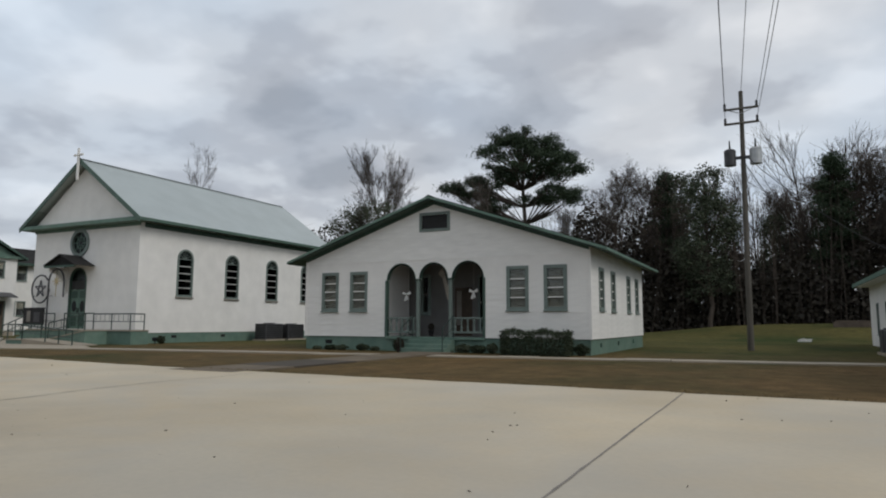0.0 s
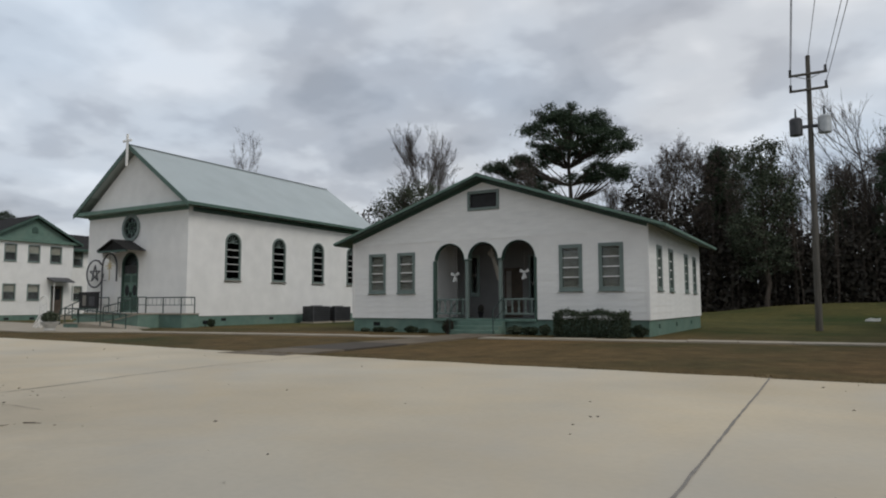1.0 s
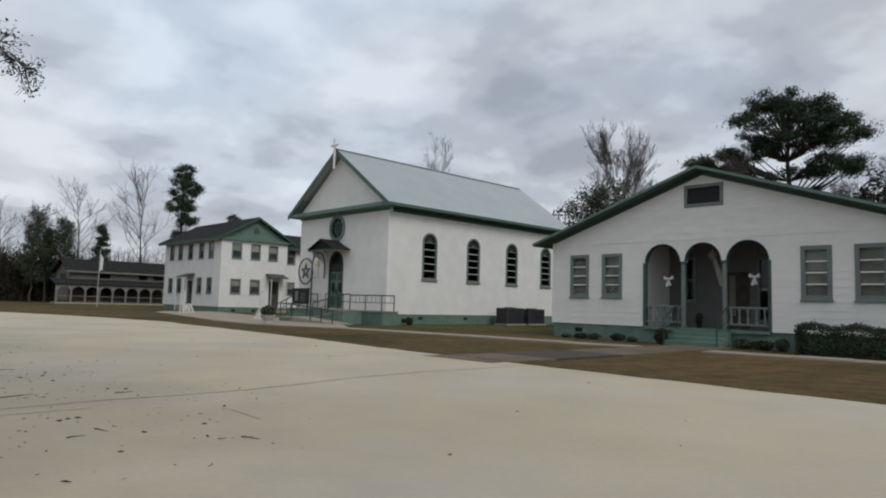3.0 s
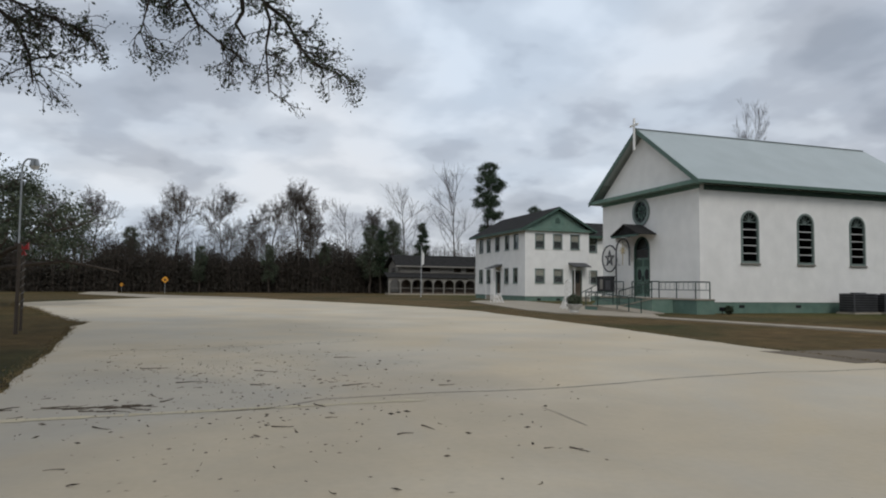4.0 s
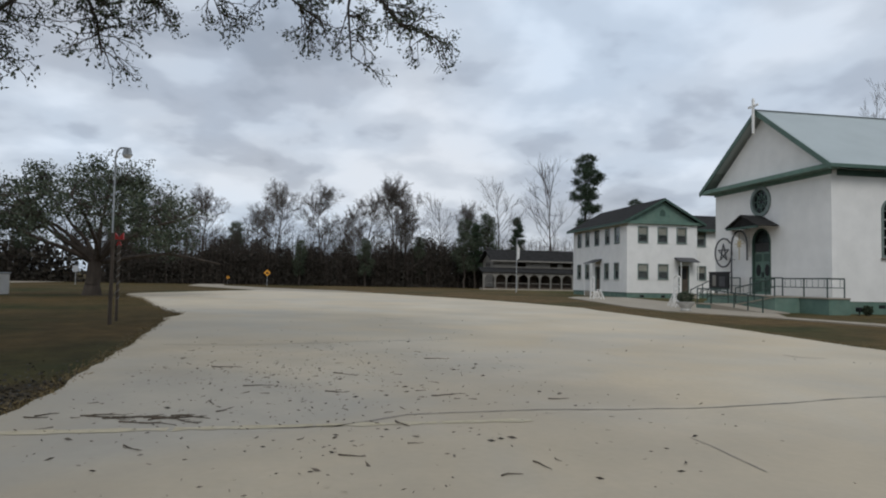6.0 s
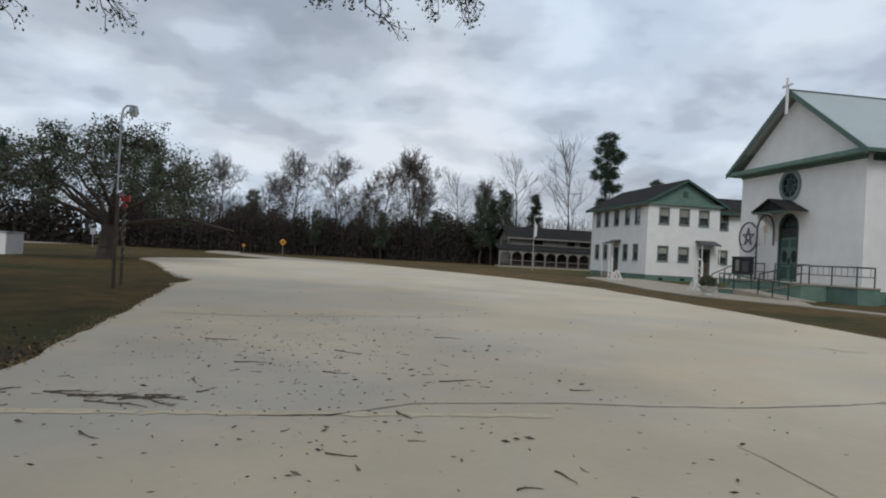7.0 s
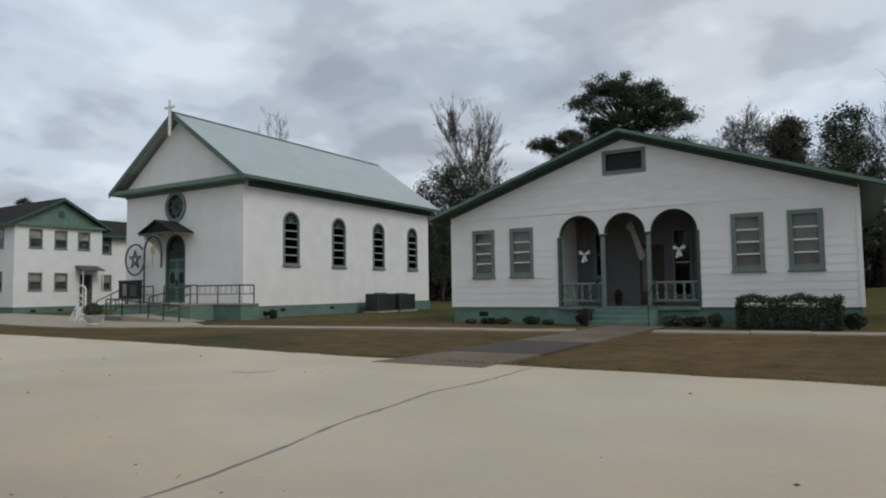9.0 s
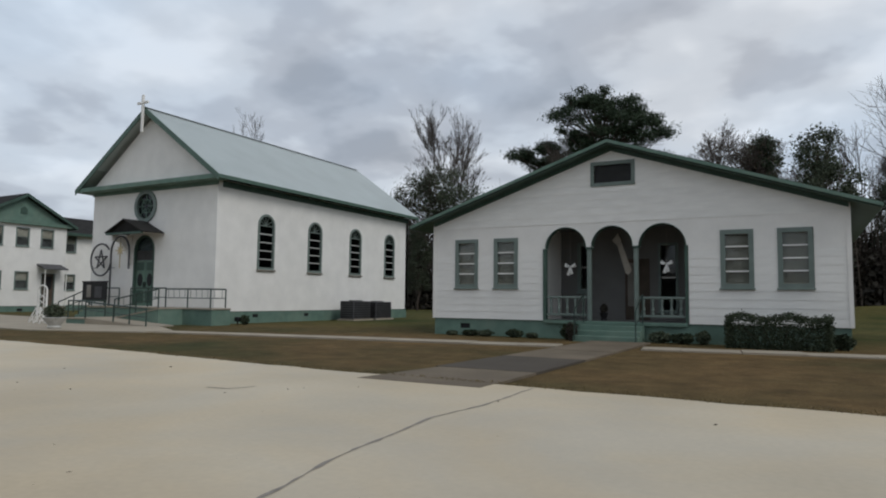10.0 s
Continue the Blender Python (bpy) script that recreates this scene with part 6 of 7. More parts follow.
for src, x, y, s in [(BA, 9.0, 56, 0.95), (EA, 8.1, 75, 1.27), (EB, 9.0, 57, 1.0), (BB, 29.5, 60, 0.95), (BC, 38, 55, 1.02), (EC, 38.6, 50, 1.02), (EC, 42.5, 53, 0.95), (BB, 36.0, 58, 0.98), (EA, 20.5, 58, 0.75), (BC, 44, 58, 1.0), (BA, 49, 56, 1.0), (EB, 47, 52, 1.05), (EC, 53, 54, 1.0), (BC, 58, 57, 0.95), (BB, 62, 60, 1.0), (EA, 66, 55, 1.0), (BA, 1.5, 60, 0.85), (BC, 13.5, 62, 0.85), (BB, 19.5, 63, 0.85), (BC, 28.5, 64, 0.9), (EB, 33, 62, 0.85), (BA, 24, 66, 0.9), (BC, -3.5, 62, 0.8), (EA, -8, 58, 0.6), (BB, -14, 64, 0.75), (EA, -27, 44, 0.55), (BB, -9.5, 50, 0.8), (BC, 30, 58, 0.95), (BB, 27, 62, 0.95), (BC, 35, 63, 1.0), (BB, 40.5, 60, 1.0), (BA, 22, 60, 0.85), (BC, 25.8, 58, 0.9), (BA, 32.4, 60, 0.95)]:
    again(src, x, y, s)
for src, x, y, s in [(BA, -95, -31.7, 0.90), (BC, -95, -24.3, 0.84), (BA, -95, -12.6, 0.98), (BC, -97, -10.6, 0.9), (EA, -93, -0.9, 0.67), (EA, -94, 3.4, 0.74), (EB, -94, 1.2, 0.6), (BB, -96, 5.8, 0.87), (BB, -95, 15.6, 1.0), (BA, -98, -44, 0.85), (EA, -97, -38.6, 0.60), (BC, -97, -17.5, 0.8), (EA, -96, -8.2, 0.5), (BA, -99, 1.5, 0.8), (BA, -99, -50, 0.8), (EA, -94, -56, 0.6), (BC, -100, -60, 0.85), (BC, -104, -20, 0.7), (BA, -104, -36, 0.75), (BB, -102, -3, 0.75), (EC, -88, 27.5, 0.68), (EB, -90, 33, 0.8), (EA, -92, -17.5, 0.45), (EA, -92, -28, 0.42), (EB, -99, 10, 0.7), (EC, -82, -70, 0.62), (EA, -86, -66, 0.7), (EB, -80, -78, 0.7), (EA, -72, -82, 0.75), (BC, -76, -74, 0.7), (EA, -60, -84, 0.75), (EB, -52, -86, 0.7), (EA, -44, -84, 0.7), (EA, -30, -88, 0.75), (EC, -90, -52, 0.6)]:
    again(src, x, y, s * 0.94)

# live oak on the south lawn
rs = np.random.default_rng(41)
trunk, limbs, joints = [((0, 0, -0.2), (0.05, 0.02, 0.6), 0.60, 0.42), ((0.05, 0.02, 0.6), (0, 0.1, 2.0), 0.42, 0.38)], [], []
for a, ez, L in [(20, 0.55, 6.0), (75, 0.8, 6.6), (100, 0.38, 7.0), (150, 0.8, 6.0), (205, 0.5, 6.2), (255, 0.75, 6.4), (285, 0.42, 6.6), (330, 1.0, 6.2), (60, 2.2, 4.8), (240, 2.0, 4.6), (120, 1.2, 5.2), (300, 1.3, 5.0)]:
    d = np.array([math.cos(radians(a)), math.sin(radians(a)), ez]); d /= np.linalg.norm(d)
    p, r = np.array([0, 0.1, 1.85]), 0.19
    for i in range(7):
        d = d + rs.normal(size=3) * 0.13; d /= np.linalg.norm(d)
        q = p + d * L / 7
        limbs.append((tuple(p), tuple(q), r * 1.25, r)); joints.append(q)
        p, r = q, r * 0.8
joints = np.array(joints)
lv = []
for _ in range(120):
    a, h = rs.uniform(0, 2 * np.pi), rs.uniform(0, 1)
    rad = rs.uniform(0.35, 1.0) ** 0.6 * 6.5 * math.sqrt(max(0.05, 1 - (h * 0.95) ** 2))
    c = np.array([rad * math.cos(a), rad * math.sin(a), 3.5 + 3.6 * h + rs.normal() * 0.25 - 0.4 * (rad / 6.5) ** 4])
    near = joints[np.argmin(((joints - c) ** 2).sum(1) + 4.0 * (joints[:, 2] > c[2] + 0.3))]
    mid = (near + c) / 2 + rs.normal(size=3) * 0.2
    limbs += [(tuple(near), tuple(mid), 0.055, 0.04), (tuple(mid), tuple(c), 0.04, 0.02)]
    s = rs.uniform(0.55, 1.0)
    for _ in range(6):
        e = c + rs.normal(size=3) * s * np.array([0.75, 0.75, 0.5])
        limbs.append((tuple(c * 0.7 + mid * 0.3), tuple(e), 0.018, 0.006))
        lv.append(e + rs.normal(size=(int(40 * s), 3)) * np.array([0.24, 0.24, 0.16]))
tree_thing("live_oak", "broad dark live oak spreading over the lawn", "tree", "", trunk, limbs, np.concatenate(lv), BARK, OAKLEAF, 0.1, rs, 1.6, at=(-25.4, -36.9, 0))

# undergrowth walls of the woods
def thicket(name, label, centre_fn, n, seed, hmax, size, mat):
    rs = np.random.default_rng(seed)
    t = rs.uniform(0, 1, n)
    base = np.array([centre_fn(a) for a in t])
    depth = rs.uniform(0, 9, n)
    hh = np.array([hmax * (0.66 + 0.42 * noise.noise(Vector((b[0] * 0.09, b[1] * 0.09, 1.7 + seed))) + 0.3 * noise.noise(Vector((b[0] * 0.4, b[1] * 0.4, 3.1)))) for b in base])
    z = rs.uniform(0, 1, n) ** 1.5 * hh * (0.75 + 0.05 * depth)
    C = np.stack([base[:, 0] + base[:, 2] * depth + rs.normal(size=n) * 0.3, base[:, 1] + base[:, 3] * depth + rs.normal(size=n) * 0.3, z - 0.1], 1)
    V, F = leaf_arrays(C, size, rs, 1.8)
    segs = []
    m = n // 90
    for k in range(m):
        b = centre_fn(rs.uniform()); dd = rs.uniform(0, 8)
        p = np.array([b[0] + b[2] * dd, b[1] + b[3] * dd, -0.2])
        h = rs.uniform(0.5, 1.15) * hmax
        q = p + np.array([rs.normal() * 0.5, rs.normal() * 0.5, h])
        segs.append((tuple(p), tuple(q), rs.uniform(0.03, 0.1), 0.015))
        for _ in range(5):
            f = rs.uniform(0.3, 1.0)
            s = p + (q - p) * f
            segs.append((tuple(s), tuple(s + np.array([rs.normal() * 0.8, rs.normal() * 0.8, rs.uniform(0.3, 1.4)])), 0.02, 0.008))
    V2, F2 = tube_arrays(segs, 3)
    t = thing(name, (0, 0, 0), label, "woodland", kind="stuff")
    o = new("foliage", mesh_from("foliage", V, F, mat, False)); o.parent = t; tagged(o, kind="stuff")
    o = new("stem_mass", mesh_from("stem_mass", V2, F2, BARK)); o.parent = t; tagged(o, kind="stuff")
    return t


def line_fn(pts, nx, ny):
    P = [Vector(p) for p in pts]
    L = [0.0]
    for a, b in zip(P, P[1:]):
        L.append(L[-1] + (b - a).length)
    def f(t):
        s = t * L[-1]
        for i in range(len(P) - 1):
            if s <= L[i + 1]:
                p = P[i].lerp(P[i + 1], (s - L[i]) / (L[i + 1] - L[i]))
                return (p.x, p.y, nx, ny)
        return (P[-1].x, P[-1].y, nx, ny)
    return f


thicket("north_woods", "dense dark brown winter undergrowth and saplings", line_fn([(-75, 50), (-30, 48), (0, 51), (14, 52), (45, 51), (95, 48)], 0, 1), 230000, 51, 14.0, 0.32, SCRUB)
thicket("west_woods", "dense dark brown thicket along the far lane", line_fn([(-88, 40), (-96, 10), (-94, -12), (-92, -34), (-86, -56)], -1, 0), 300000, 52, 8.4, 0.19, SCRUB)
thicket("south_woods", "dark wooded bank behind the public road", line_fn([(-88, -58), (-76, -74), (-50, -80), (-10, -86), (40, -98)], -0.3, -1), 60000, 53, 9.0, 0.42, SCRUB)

# overhanging oak limbs by the forecourt: trunk stands south of the camera's way
oak = thing("overhanging_oak", (9.0, -31.5, 0), "old oak with drooping leafy limbs over the concrete", "tree")
rs = np.random.default_rng(61)
O = np.array([9.0, -31.5, 0.0])
tr_s = [((0, 0, -0.2), (0.1, 0.1, 1.2), 0.7, 0.52), ((0.1, 0.1, 1.2), (0.0, 0.3, 3.0), 0.52, 0.46), ((0.0, 0.3, 3.0), (-0.2, 0.5, 5.2), 0.46, 0.36), ((-0.2, 0.5, 5.2), (-0.4, 0.9, 7.2), 0.36, 0.24), ((-0.4, 0.9, 7.2), (-0.5, 1.4, 10.5), 0.24, 0.1), ((-0.4, 0.9, 7.2), (-3.5, 3.4, 10.4), 0.2, 0.06), ((-0.4, 0.9, 7.2), (3.2, 4.2, 10.4), 0.2, 0.06), ((-0.2, 0.5, 5.2), (1.5, -3.0, 10.0), 0.2, 0.06)]
V, F = tube_arrays(tr_s, 12)
o = new("trunk", mesh_from("trunk", V, F, BARK)); o.parent = oak
twigs, tips, heavy = [], [], []


def limb(pts, r0, r1):
    P = [np.array(p) - O for p in pts]
    n = len(P) - 1
    for i in range(n):
        heavy.append((tuple(P[i]), tuple(P[i + 1]), r0 + (r1 - r0) * i / n, r0 + (r1 - r0) * (i + 1) / n))
    return P


def spray(p, d, L, depth=3, r=0.012, wander=0.13):
    grow(rs, np.array(p) - O, np.array(d) / np.linalg.norm(d), L, r, depth, twigs, tips, (2, 3), 0.42, 0.72, 0.05, wander, -0.02, 0.0022)


# two hanging limb ends over the forecourt, and what they spring from
LEFT = limb([(8.8, -31.0, 4.8), (7.6, -29.4, 6.8), (6.2, -27.31, 6.24), (6.2, -27.31, 5.79), (6.2, -27.17, 5.29), (6.2, -27.53, 5.0), (6.2, -27.77, 4.8), (6.2, -28.0, 4.58), (6.2, -28.06, 4.33), (6.2, -28.18, 3.91)], 0.06, 0.014)
LEFT2 = limb([(6.2, -27.17, 5.29), (6.2, -26.85, 5.04), (6.2, -26.68, 4.65), (6.2, -26.6, 4.17)], 0.034, 0.012)
LEFT3 = limb([(6.2, -27.19, 5.45), (6.2, -26.79, 5.34), (6.2, -26.26, 5.13), (6.2, -25.83, 5.0)], 0.026, 0.006)
LEFT4 = limb([(6.2, -28.0, 4.58), (6.2, -28.22, 4.55), (6.2, -28.38, 4.62)], 0.022, 0.008)
RIGHT1 = limb([(7.2, -24.6, 7.0), (6.2, -23.74, 6.03), (6.2, -23.69, 5.67), (6.2, -23.8, 5.45), (6.2, -23.64, 5.2)], 0.05, 0.018)
RIGHT2 = limb([(8.6, -30.6, 5.6), (8.2, -27.0, 7.4), (7.0, -24.4, 6.9), (6.2, -23.49, 6.3), (6.2, -23.41, 6.0), (6.2, -23.26, 5.56), (6.2, -23.32, 5.12), (6.2, -23.25, 4.38)], 0.06, 0.011)
RIGHT3 = limb([(6.2, -23.37, 5.87), (6.2, -23.02, 5.64), (6.2, -22.8, 5.23), (6.2, -22.56, 4.93), (6.2, -22.06, 4.81)], 0.036, 0.007)
RIGHT4 = limb([(7.4, -25.4, 7.0), (6.2, -24.66, 6.03), (6.2, -24.58, 5.74), (6.2, -24.37, 5.38), (6.2, -23.97, 5.07), (6.2, -23.65, 4.86)], 0.04, 0.009)
RIGHT5 = limb([(6.2, -24.66, 5.98), (6.2, -25.09, 5.66), (6.2, -25.19, 5.13), (6.2, -25.04, 4.75)], 0.02, 0.005)
limb([(8.4, -30.2, 5.0), (9.6, -25, 7.6), (10.4, -21.2, 7.0), (10.6, -19.9, 6.3)], 0.14, 0.01)
for path, side, count, size in ((LEFT, 0.1, 34, 0.36), (LEFT2, 0.5, 24, 0.34), (LEFT3, 0.4, 40, 0.34), (LEFT4, -0.4, 7, 0.3), (RIGHT1, -0.1, 8, 0.3), (RIGHT2, 0.3, 24, 0.3), (RIGHT3, 0.5, 42, 0.32), (RIGHT4, -0.1, 30, 0.34), (RIGHT5, -0.1, 12, 0.28)):
    m = len(path)
    for _ in range(count):
        i = int(rs.integers(max(0, m - 5), m - 1))
        p = path[i] + (path[i + 1] - path[i]) * rs.random() + O
        if 2.5 < p[2] < 6.4:
            spray(p, (rs.normal() * 0.5, side + rs.normal() * 0.75, -0.22 + rs.normal() * 0.35), size * rs.uniform(0.5, 1.0), 2, 0.011, 0.2)
V, F = tube_arrays(heavy, 7)
o = new("bough", mesh_from("bough", V, F, BARK)); o.parent = oak
V, F = tube_arrays(twigs, 3)
o = new("twig_spray", mesh_from("twig_spray", V, F, BARK)); o.parent = oak; tagged(o, kind="stuff")
T = np.array(tips)
sel = T[rs.random(len(T)) < 0.7]
lv = np.repeat(sel, 4, axis=0) + rs.normal(size=(4 * len(sel), 3)) * 0.04
V, F = leaf_arrays(lv, 0.032, rs, 1.9)
o = new("leaf_mass", mesh_from("leaf_mass", V, F, OAKLEAF, False)); o.parent = oak; tagged(o, kind="stuff")


# ---- hedge, foundation plants ----
def shrub(name, at, rx_, ry_, h, n, size, label, group, mat, seed, square=False):
    rs = np.random.default_rng(seed)
    t = thing(name, at, label, "shrub", group)
    if square:
        C = rs.uniform(-1, 1, (n, 3)) * np.array([rx_, ry_, h / 2]) + np.array([0, 0, h / 2])
        shell = rs.random(n) < 0.75
        ax = rs.integers(0, 3, n); sg = rs.choice([-1, 1], n)
        lim = np.array([rx_, ry_, h / 2])
        for k in range(3):
            m = shell & (ax == k)
            C[m, k] = sg[m] * lim[k] + (h / 2 if k == 2 else 0)
        C += rs.normal(size=C.shape) * 0.05
        C[:, 2] += 0.06 * np.sin(C[:, 0] * 5) * (C[:, 2] > h * 0.8)
        C[:, 2] = np.maximum(C[:, 2], 0)
    else:
        u = rs.normal(size=(n, 3)); u /= np.linalg.norm(u, axis=1, keepdims=True)
        u *= rs.uniform(0.4, 1.0, (n, 1)) ** 0.5
        lump = 1 + 0.22 * np.sin(u[:, :1] * 5 + seed) * np.cos(u[:, 1:2] * 4 + seed)
        C = u * lump * np.array([rx_, ry_, h * 0.5]) + np.array([0, 0, h * 0.5])
    V, F = leaf_arrays(C, size, rs, 1.7)
    o = new("foliage", mesh_from("foliage", V, F, mat, False)); o.parent = t; tagged(o, kind="stuff")
    segs = [((0 + a * rx_ * 0.3, 0, -0.05), (a * rx_ * 0.7, rs.normal() * 0.1, h * 0.7), 0.025, 0.01) for a in (-1, -0.4, 0.3, 1)]
    V, F = tube_arrays(segs, 5)
    o = new("stem_mass", mesh_from("stem_mass", V, F, BARK)); o.parent = t
    return t


shrub("hedge", (11.88, -1.0, -0.02), 1.28, 0.42, 0.88, 15000, 0.038, "clipped dark green box hedge before the white house", "", HEDGE, 71, True)
for k, (x, y, rx_, h) in enumerate([(1.0, -0.35, 0.2, 0.14), (1.8, -0.4, 0.3, 0.2), (2.4, -0.38, 0.3, 0.2), (3.5, -0.35, 0.3, 0.26), (4.2, -0.4, 0.2, 0.16), (5.6, -0.7, 0.25, 0.55), (8.5, -0.4, 0.35, 0.34), (9.2, -0.42, 0.35, 0.32), (9.8, -0.35, 0.2, 0.4), (13.5, -0.45, 0.3, 0.42)]):
    shrub("foundation_shrub", (x, y, -0.02), rx_, 0.22, h, 700, 0.06, "small dark shrub against the green foundation", "foundation shrubs", HEDGE if k % 2 else OAKLEAF, 80 + k)
shrub("planter_shrub", (-13.14, -6.78, 0.33), 0.36, 0.36, 0.6, 1100, 0.06, "leafy shrub growing in the stone planter", "", OAKLEAF, 95)
shrub("foundation_shrub", (-10.9, 1.0, -0.02), 0.22, 0.22, 0.45, 500, 0.06, "small dark shrub at the church corner", "foundation shrubs", HEDGE, 96)

shrub("potted_shrub", (6.42, 0.75, FZ + 0.27), 0.13, 0.13, 0.32, 300, 0.05, "dark spiky plant growing in the porch urn", "", SCRUB, 98)
shrub("foundation_shrub", (5.8, -1.0, -0.02), 0.2, 0.2, 0.6, 260, 0.05, "loose dark shrub beside the porch hand rail", "foundation shrubs", SCRUB, 99)

# ---- litter on the concrete ----
rs = np.random.default_rng(91)
n = 1100
C = np.stack([rs.normal(8.2, 3.0, n), rs.normal(-24.0, 1.7, n), np.full(n, 0.012)], 1)
C = C[(C[:, 1] > -25.9) & (C[:, 0] < 13.0)]
V, F = leaf_arrays(C, 0.0085, rs, 4.6, flat=0.9)
V[:, 2] = np.clip(V[:, 2], 0.004, 0.04)
W, G = leaf_arrays(C[:130] + np.array([0.3, 0.1, 0]), 0.02, rs, 3.4, flat=0.9)
W[:, 2] = np.clip(W[:, 2], 0.004, 0.05)
V, F = np.concatenate([V, W]), np.concatenate([F, G + len(V)])
tagged(new("leaf_litter", mesh_from("leaf_litter", V, F, LITTER, False)), "scattered dry leaves and bark bits on the concrete", "leaf litter", kind="stuff")
C = np.stack([rs.uniform(-5, 40, 160), rs.uniform(-26, -13.5, 160), np.full(160, 0.012)], 1)
V, F = leaf_arrays(C, 0.018, rs, 2.4, flat=0.9)
V[:, 2] = np.clip(V[:, 2], 0.004, 0.04)
tagged(new("leaf_litter", mesh_from("leaf_litter", V, F, LITTER, False)), "sparse dry leaves blown over the concrete", "leaf litter", kind="stuff")


def limb_mesh(P, R, k=5):
    """One connected tapering stick through the points P."""
    P = np.asarray(P, float)
    D = np.gradient(P, axis=0); D /= np.linalg.norm(D, axis=1, keepdims=True) + 1e-9
    U = np.cross(D, [0, 0, 1.0]); U /= np.linalg.norm(U, axis=1, keepdims=True) + 1e-9
    W = np.cross(D, U)
    a = 2 * np.pi * np.arange(k) / k
    V = (P[:, None] + (U[:, None] * np.cos(a)[None, :, None] + W[:, None] * np.sin(a)[None, :, None]) * np.asarray(R)[:, None, None]).reshape(-1, 3)
    F = np.array([(i * k + j, i * k + (j + 1) % k, (i + 1) * k + (j + 1) % k, (i + 1) * k + j) for i in range(len(P) - 1) for j in range(k)])
    V[:, 2] = np.maximum(V[:, 2], 0.001)
    return V, F


def twig(x, y, yaw, L, seed, r0=0.007, forks=True):
    r = np.random.default_rng(seed)
    p, d, P, shoots = np.array([0.0, 0, 0.008]), np.array([1.0, 0, 0]), [np.array([0.0, 0, 0.008])], []
    for i in range(5):
        d = d + np.array([0, r.normal() * 0.3, 0]); d /= np.linalg.norm(d)
        p = p + d * L / 5
        P.append(p)
        if forks and r.random() < 0.5:
            e = d + np.array([0, r.choice([-1, 1]) * 0.9, 0.05])
            shoots.append((p, p + e / np.linalg.norm(e) * L * 0.2))
    V, F = limb_mesh(P, np.linspace(r0, r0 * 0.3, 6))
    o = new("fallen_twig", mesh_from("fallen_twig", V, F, TWIG))
    o.matrix_basis = pose(x, y, 0, 0, 0, yaw)
    for a, b in shoots:
        V, F = limb_mesh([a, (a + b) / 2, b], [r0 * 0.5, r0 * 0.35, r0 * 0.15])
        c = new("side_shoot", mesh_from("side_shoot", V, F, TWIG)); c.parent = o
    return tagged(o, "dry fallen oak twig lying on the concrete", "twig", "fallen twigs")


for k, (x, y, yaw, L) in enumerate([(9.55, -25.5, 70, 0.4), (9.75, -24.95, 105, 0.34), (9.66, -24.85, 60, 0.36), (9.43, -24.46, 125, 0.2), (8.75, -22.4, 75, 0.35), (9.95, -22.9, 20, 0.25), (8.0, -24.4, 85, 0.35), (8.4, -23.5, 60, 0.25), (11.3, -22.1, 40, 0.2), (11.6, -22.4, 140, 0.16), (11.0, -23.4, 80, 0.2), (7.0, -23.4, 70, 0.35), (6.4, -25.0, 95, 0.4), (12.4, -21.2, 30, 0.2), (10.6, -24.9, 10, 0.2), (5.5, -22.0, 80, 0.35), (9.0, -21.2, 60, 0.2), (8.9, -24.6, 40, 0.2)]):
    twig(x, y, yaw, L, 200 + k, 0.0065)
for k in range(60):
    twig(float(rs.normal(8.0, 2.8)), float(np.clip(rs.normal(-23.0, 1.6), -25.6, -17)), float(rs.uniform(0, 360)), float(rs.uniform(0.05, 0.14)), 300 + k, 0.004, False)

for k in range(14):
    twig(9.62 + float(rs.normal()) * 0.09, -25.1 + float(rs.normal()) * 0.4, 90 + float(rs.normal()) * 25, float(rs.uniform(0.15, 0.4)), 400 + k, 0.007)

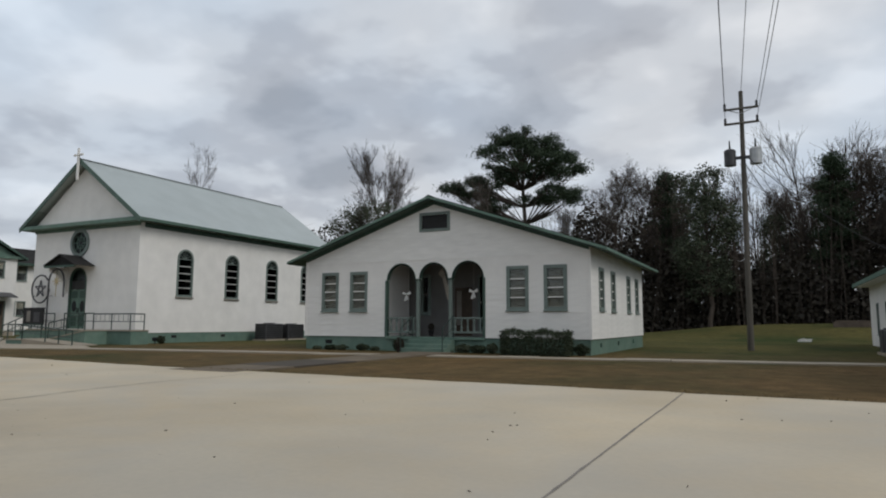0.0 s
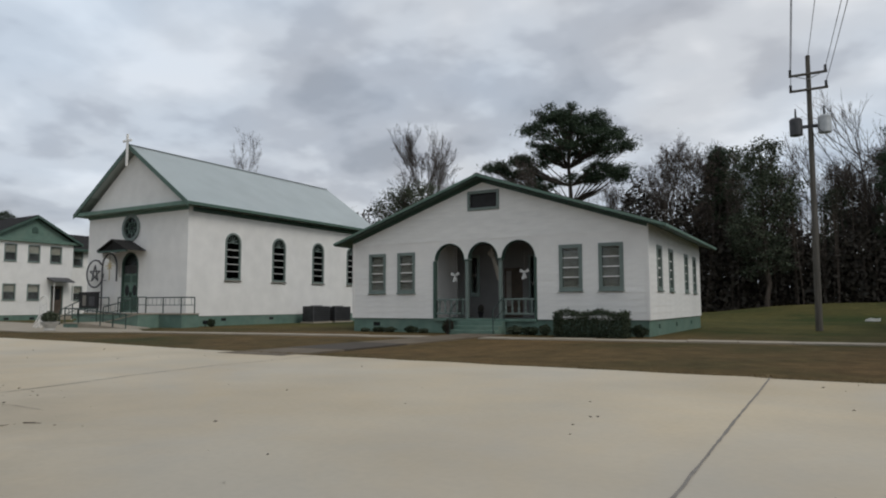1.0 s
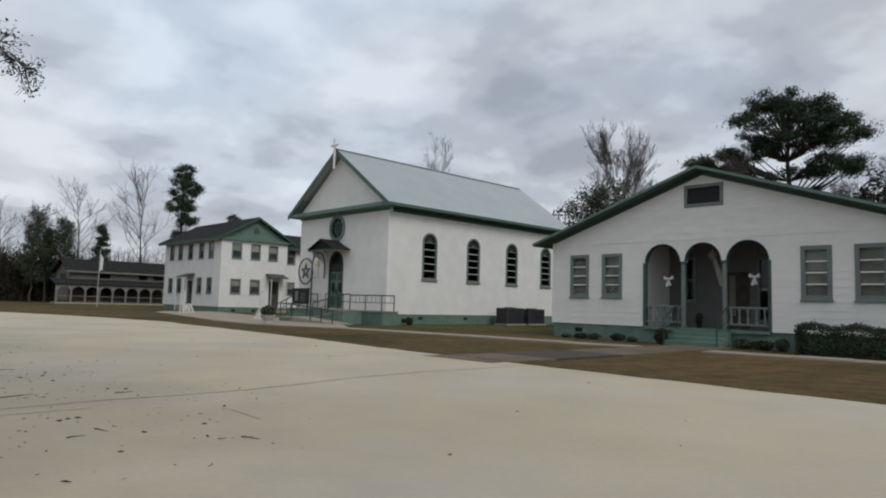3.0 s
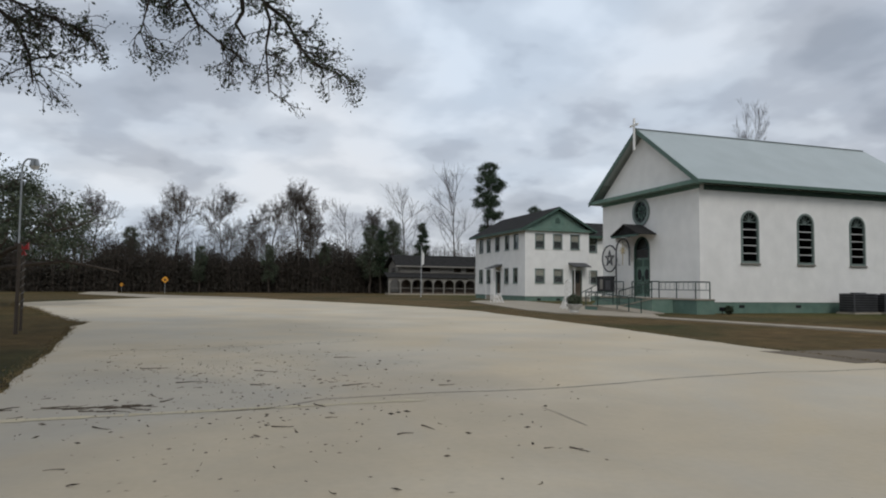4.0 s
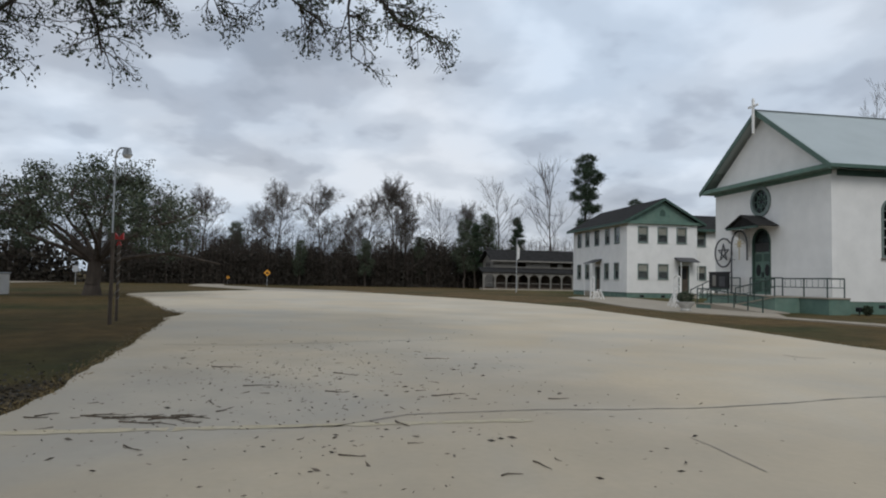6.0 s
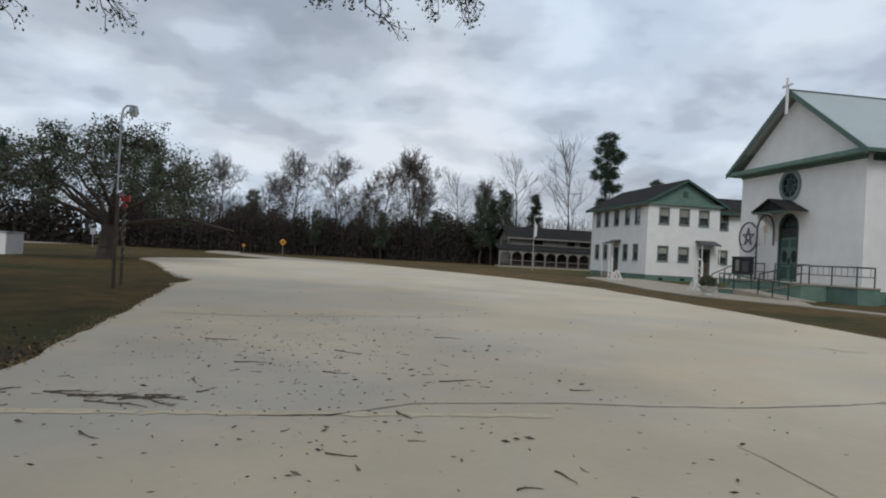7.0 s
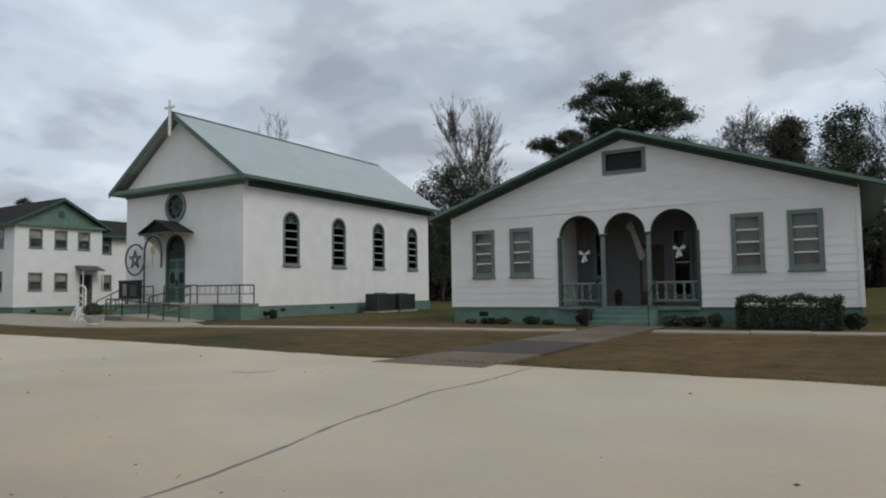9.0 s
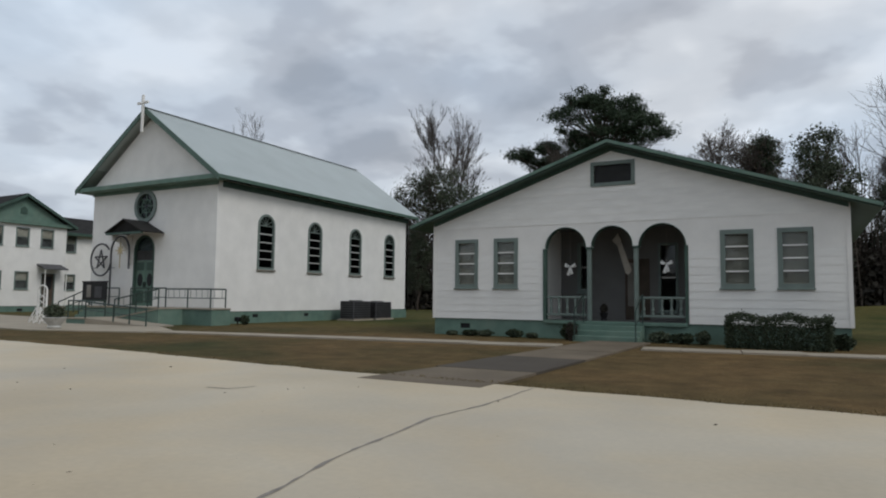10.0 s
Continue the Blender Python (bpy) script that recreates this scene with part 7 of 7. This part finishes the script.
# dark leaf mould under the overhanging oak
soil = [(7.4 + 0.28 * i, -26.27 - 0.14 * abs(i - 6) * 0.25 + rng.uniform(-0.08, 0.08)) for i in range(15)] + [(11.5 - 0.33 * i, -26.95 - 0.5 * math.sin(i * 0.27) + rng.uniform(-0.15, 0.15)) for i in range(13)]
tagged(part("bare_soil", prism(bmesh.new(), soil, -0.10, -0.028, "z"), SOIL), "dark bare soil with leaf mould under the oak", "soil", kind="structure")
n = 1500
C = np.stack([rs.normal(9.5, 1.6, n), -26.35 - np.abs(rs.normal(0, 0.6, n)), np.full(n, -0.02)], 1)
V, F = leaf_arrays(C, 0.03, rs, 1.8, flat=0.8)
V[:, 2] = np.clip(V[:, 2], -0.035, 0.03)
tagged(new("leaf_mould", mesh_from("leaf_mould", V, F, SCRUB, False)), "dark leaf mould on bare soil under the oak", "leaf litter", kind="stuff")
# unseen high crown of the overhanging oak, added to shade the concrete below
n = 60000
u = rs.normal(size=(n, 3)); u /= np.linalg.norm(u, axis=1, keepdims=True); u *= rs.uniform(0.3, 1, (n, 1)) ** 0.5
C = u * np.array([7.6, 8.0, 1.8]) + np.array([-0.2, 2.4, 11.2])
V, F = leaf_arrays(C, 0.27, rs, 1.6)
o = new("crown", mesh_from("crown", V, F, OAKLEAF, False)); o.parent = oak; tagged(o, kind="stuff")

# grass tufts along the edge of the concrete
rs = np.random.default_rng(97)
edge = [p for p in outline if -30 < p[0] < 45]
P = []
for (x0, y0) in edge:
    if y0 > -19:
        k = 60; c = np.stack([rs.normal(x0, 0.35, k), y0 + np.abs(rs.normal(0.0, 0.1, k)) - 0.02, rs.uniform(-0.02, 0.03, k)], 1)
    else:
        k = 60; c = np.stack([rs.normal(x0, 0.35, k), y0 - np.abs(rs.normal(0.0, 0.1, k)) + 0.02, rs.uniform(-0.02, 0.03, k)], 1)
    P.append(c)
P = np.concatenate(P)
V, F = leaf_arrays(P, 0.011, rs, 5.0)
V[:, 2] = np.maximum(V[:, 2], -0.05)
tagged(new("grass_tufts", mesh_from("grass_tufts", V, F, GRASSBLADE, False)), "ragged dry grass along the concrete edge", "grass", kind="stuff")
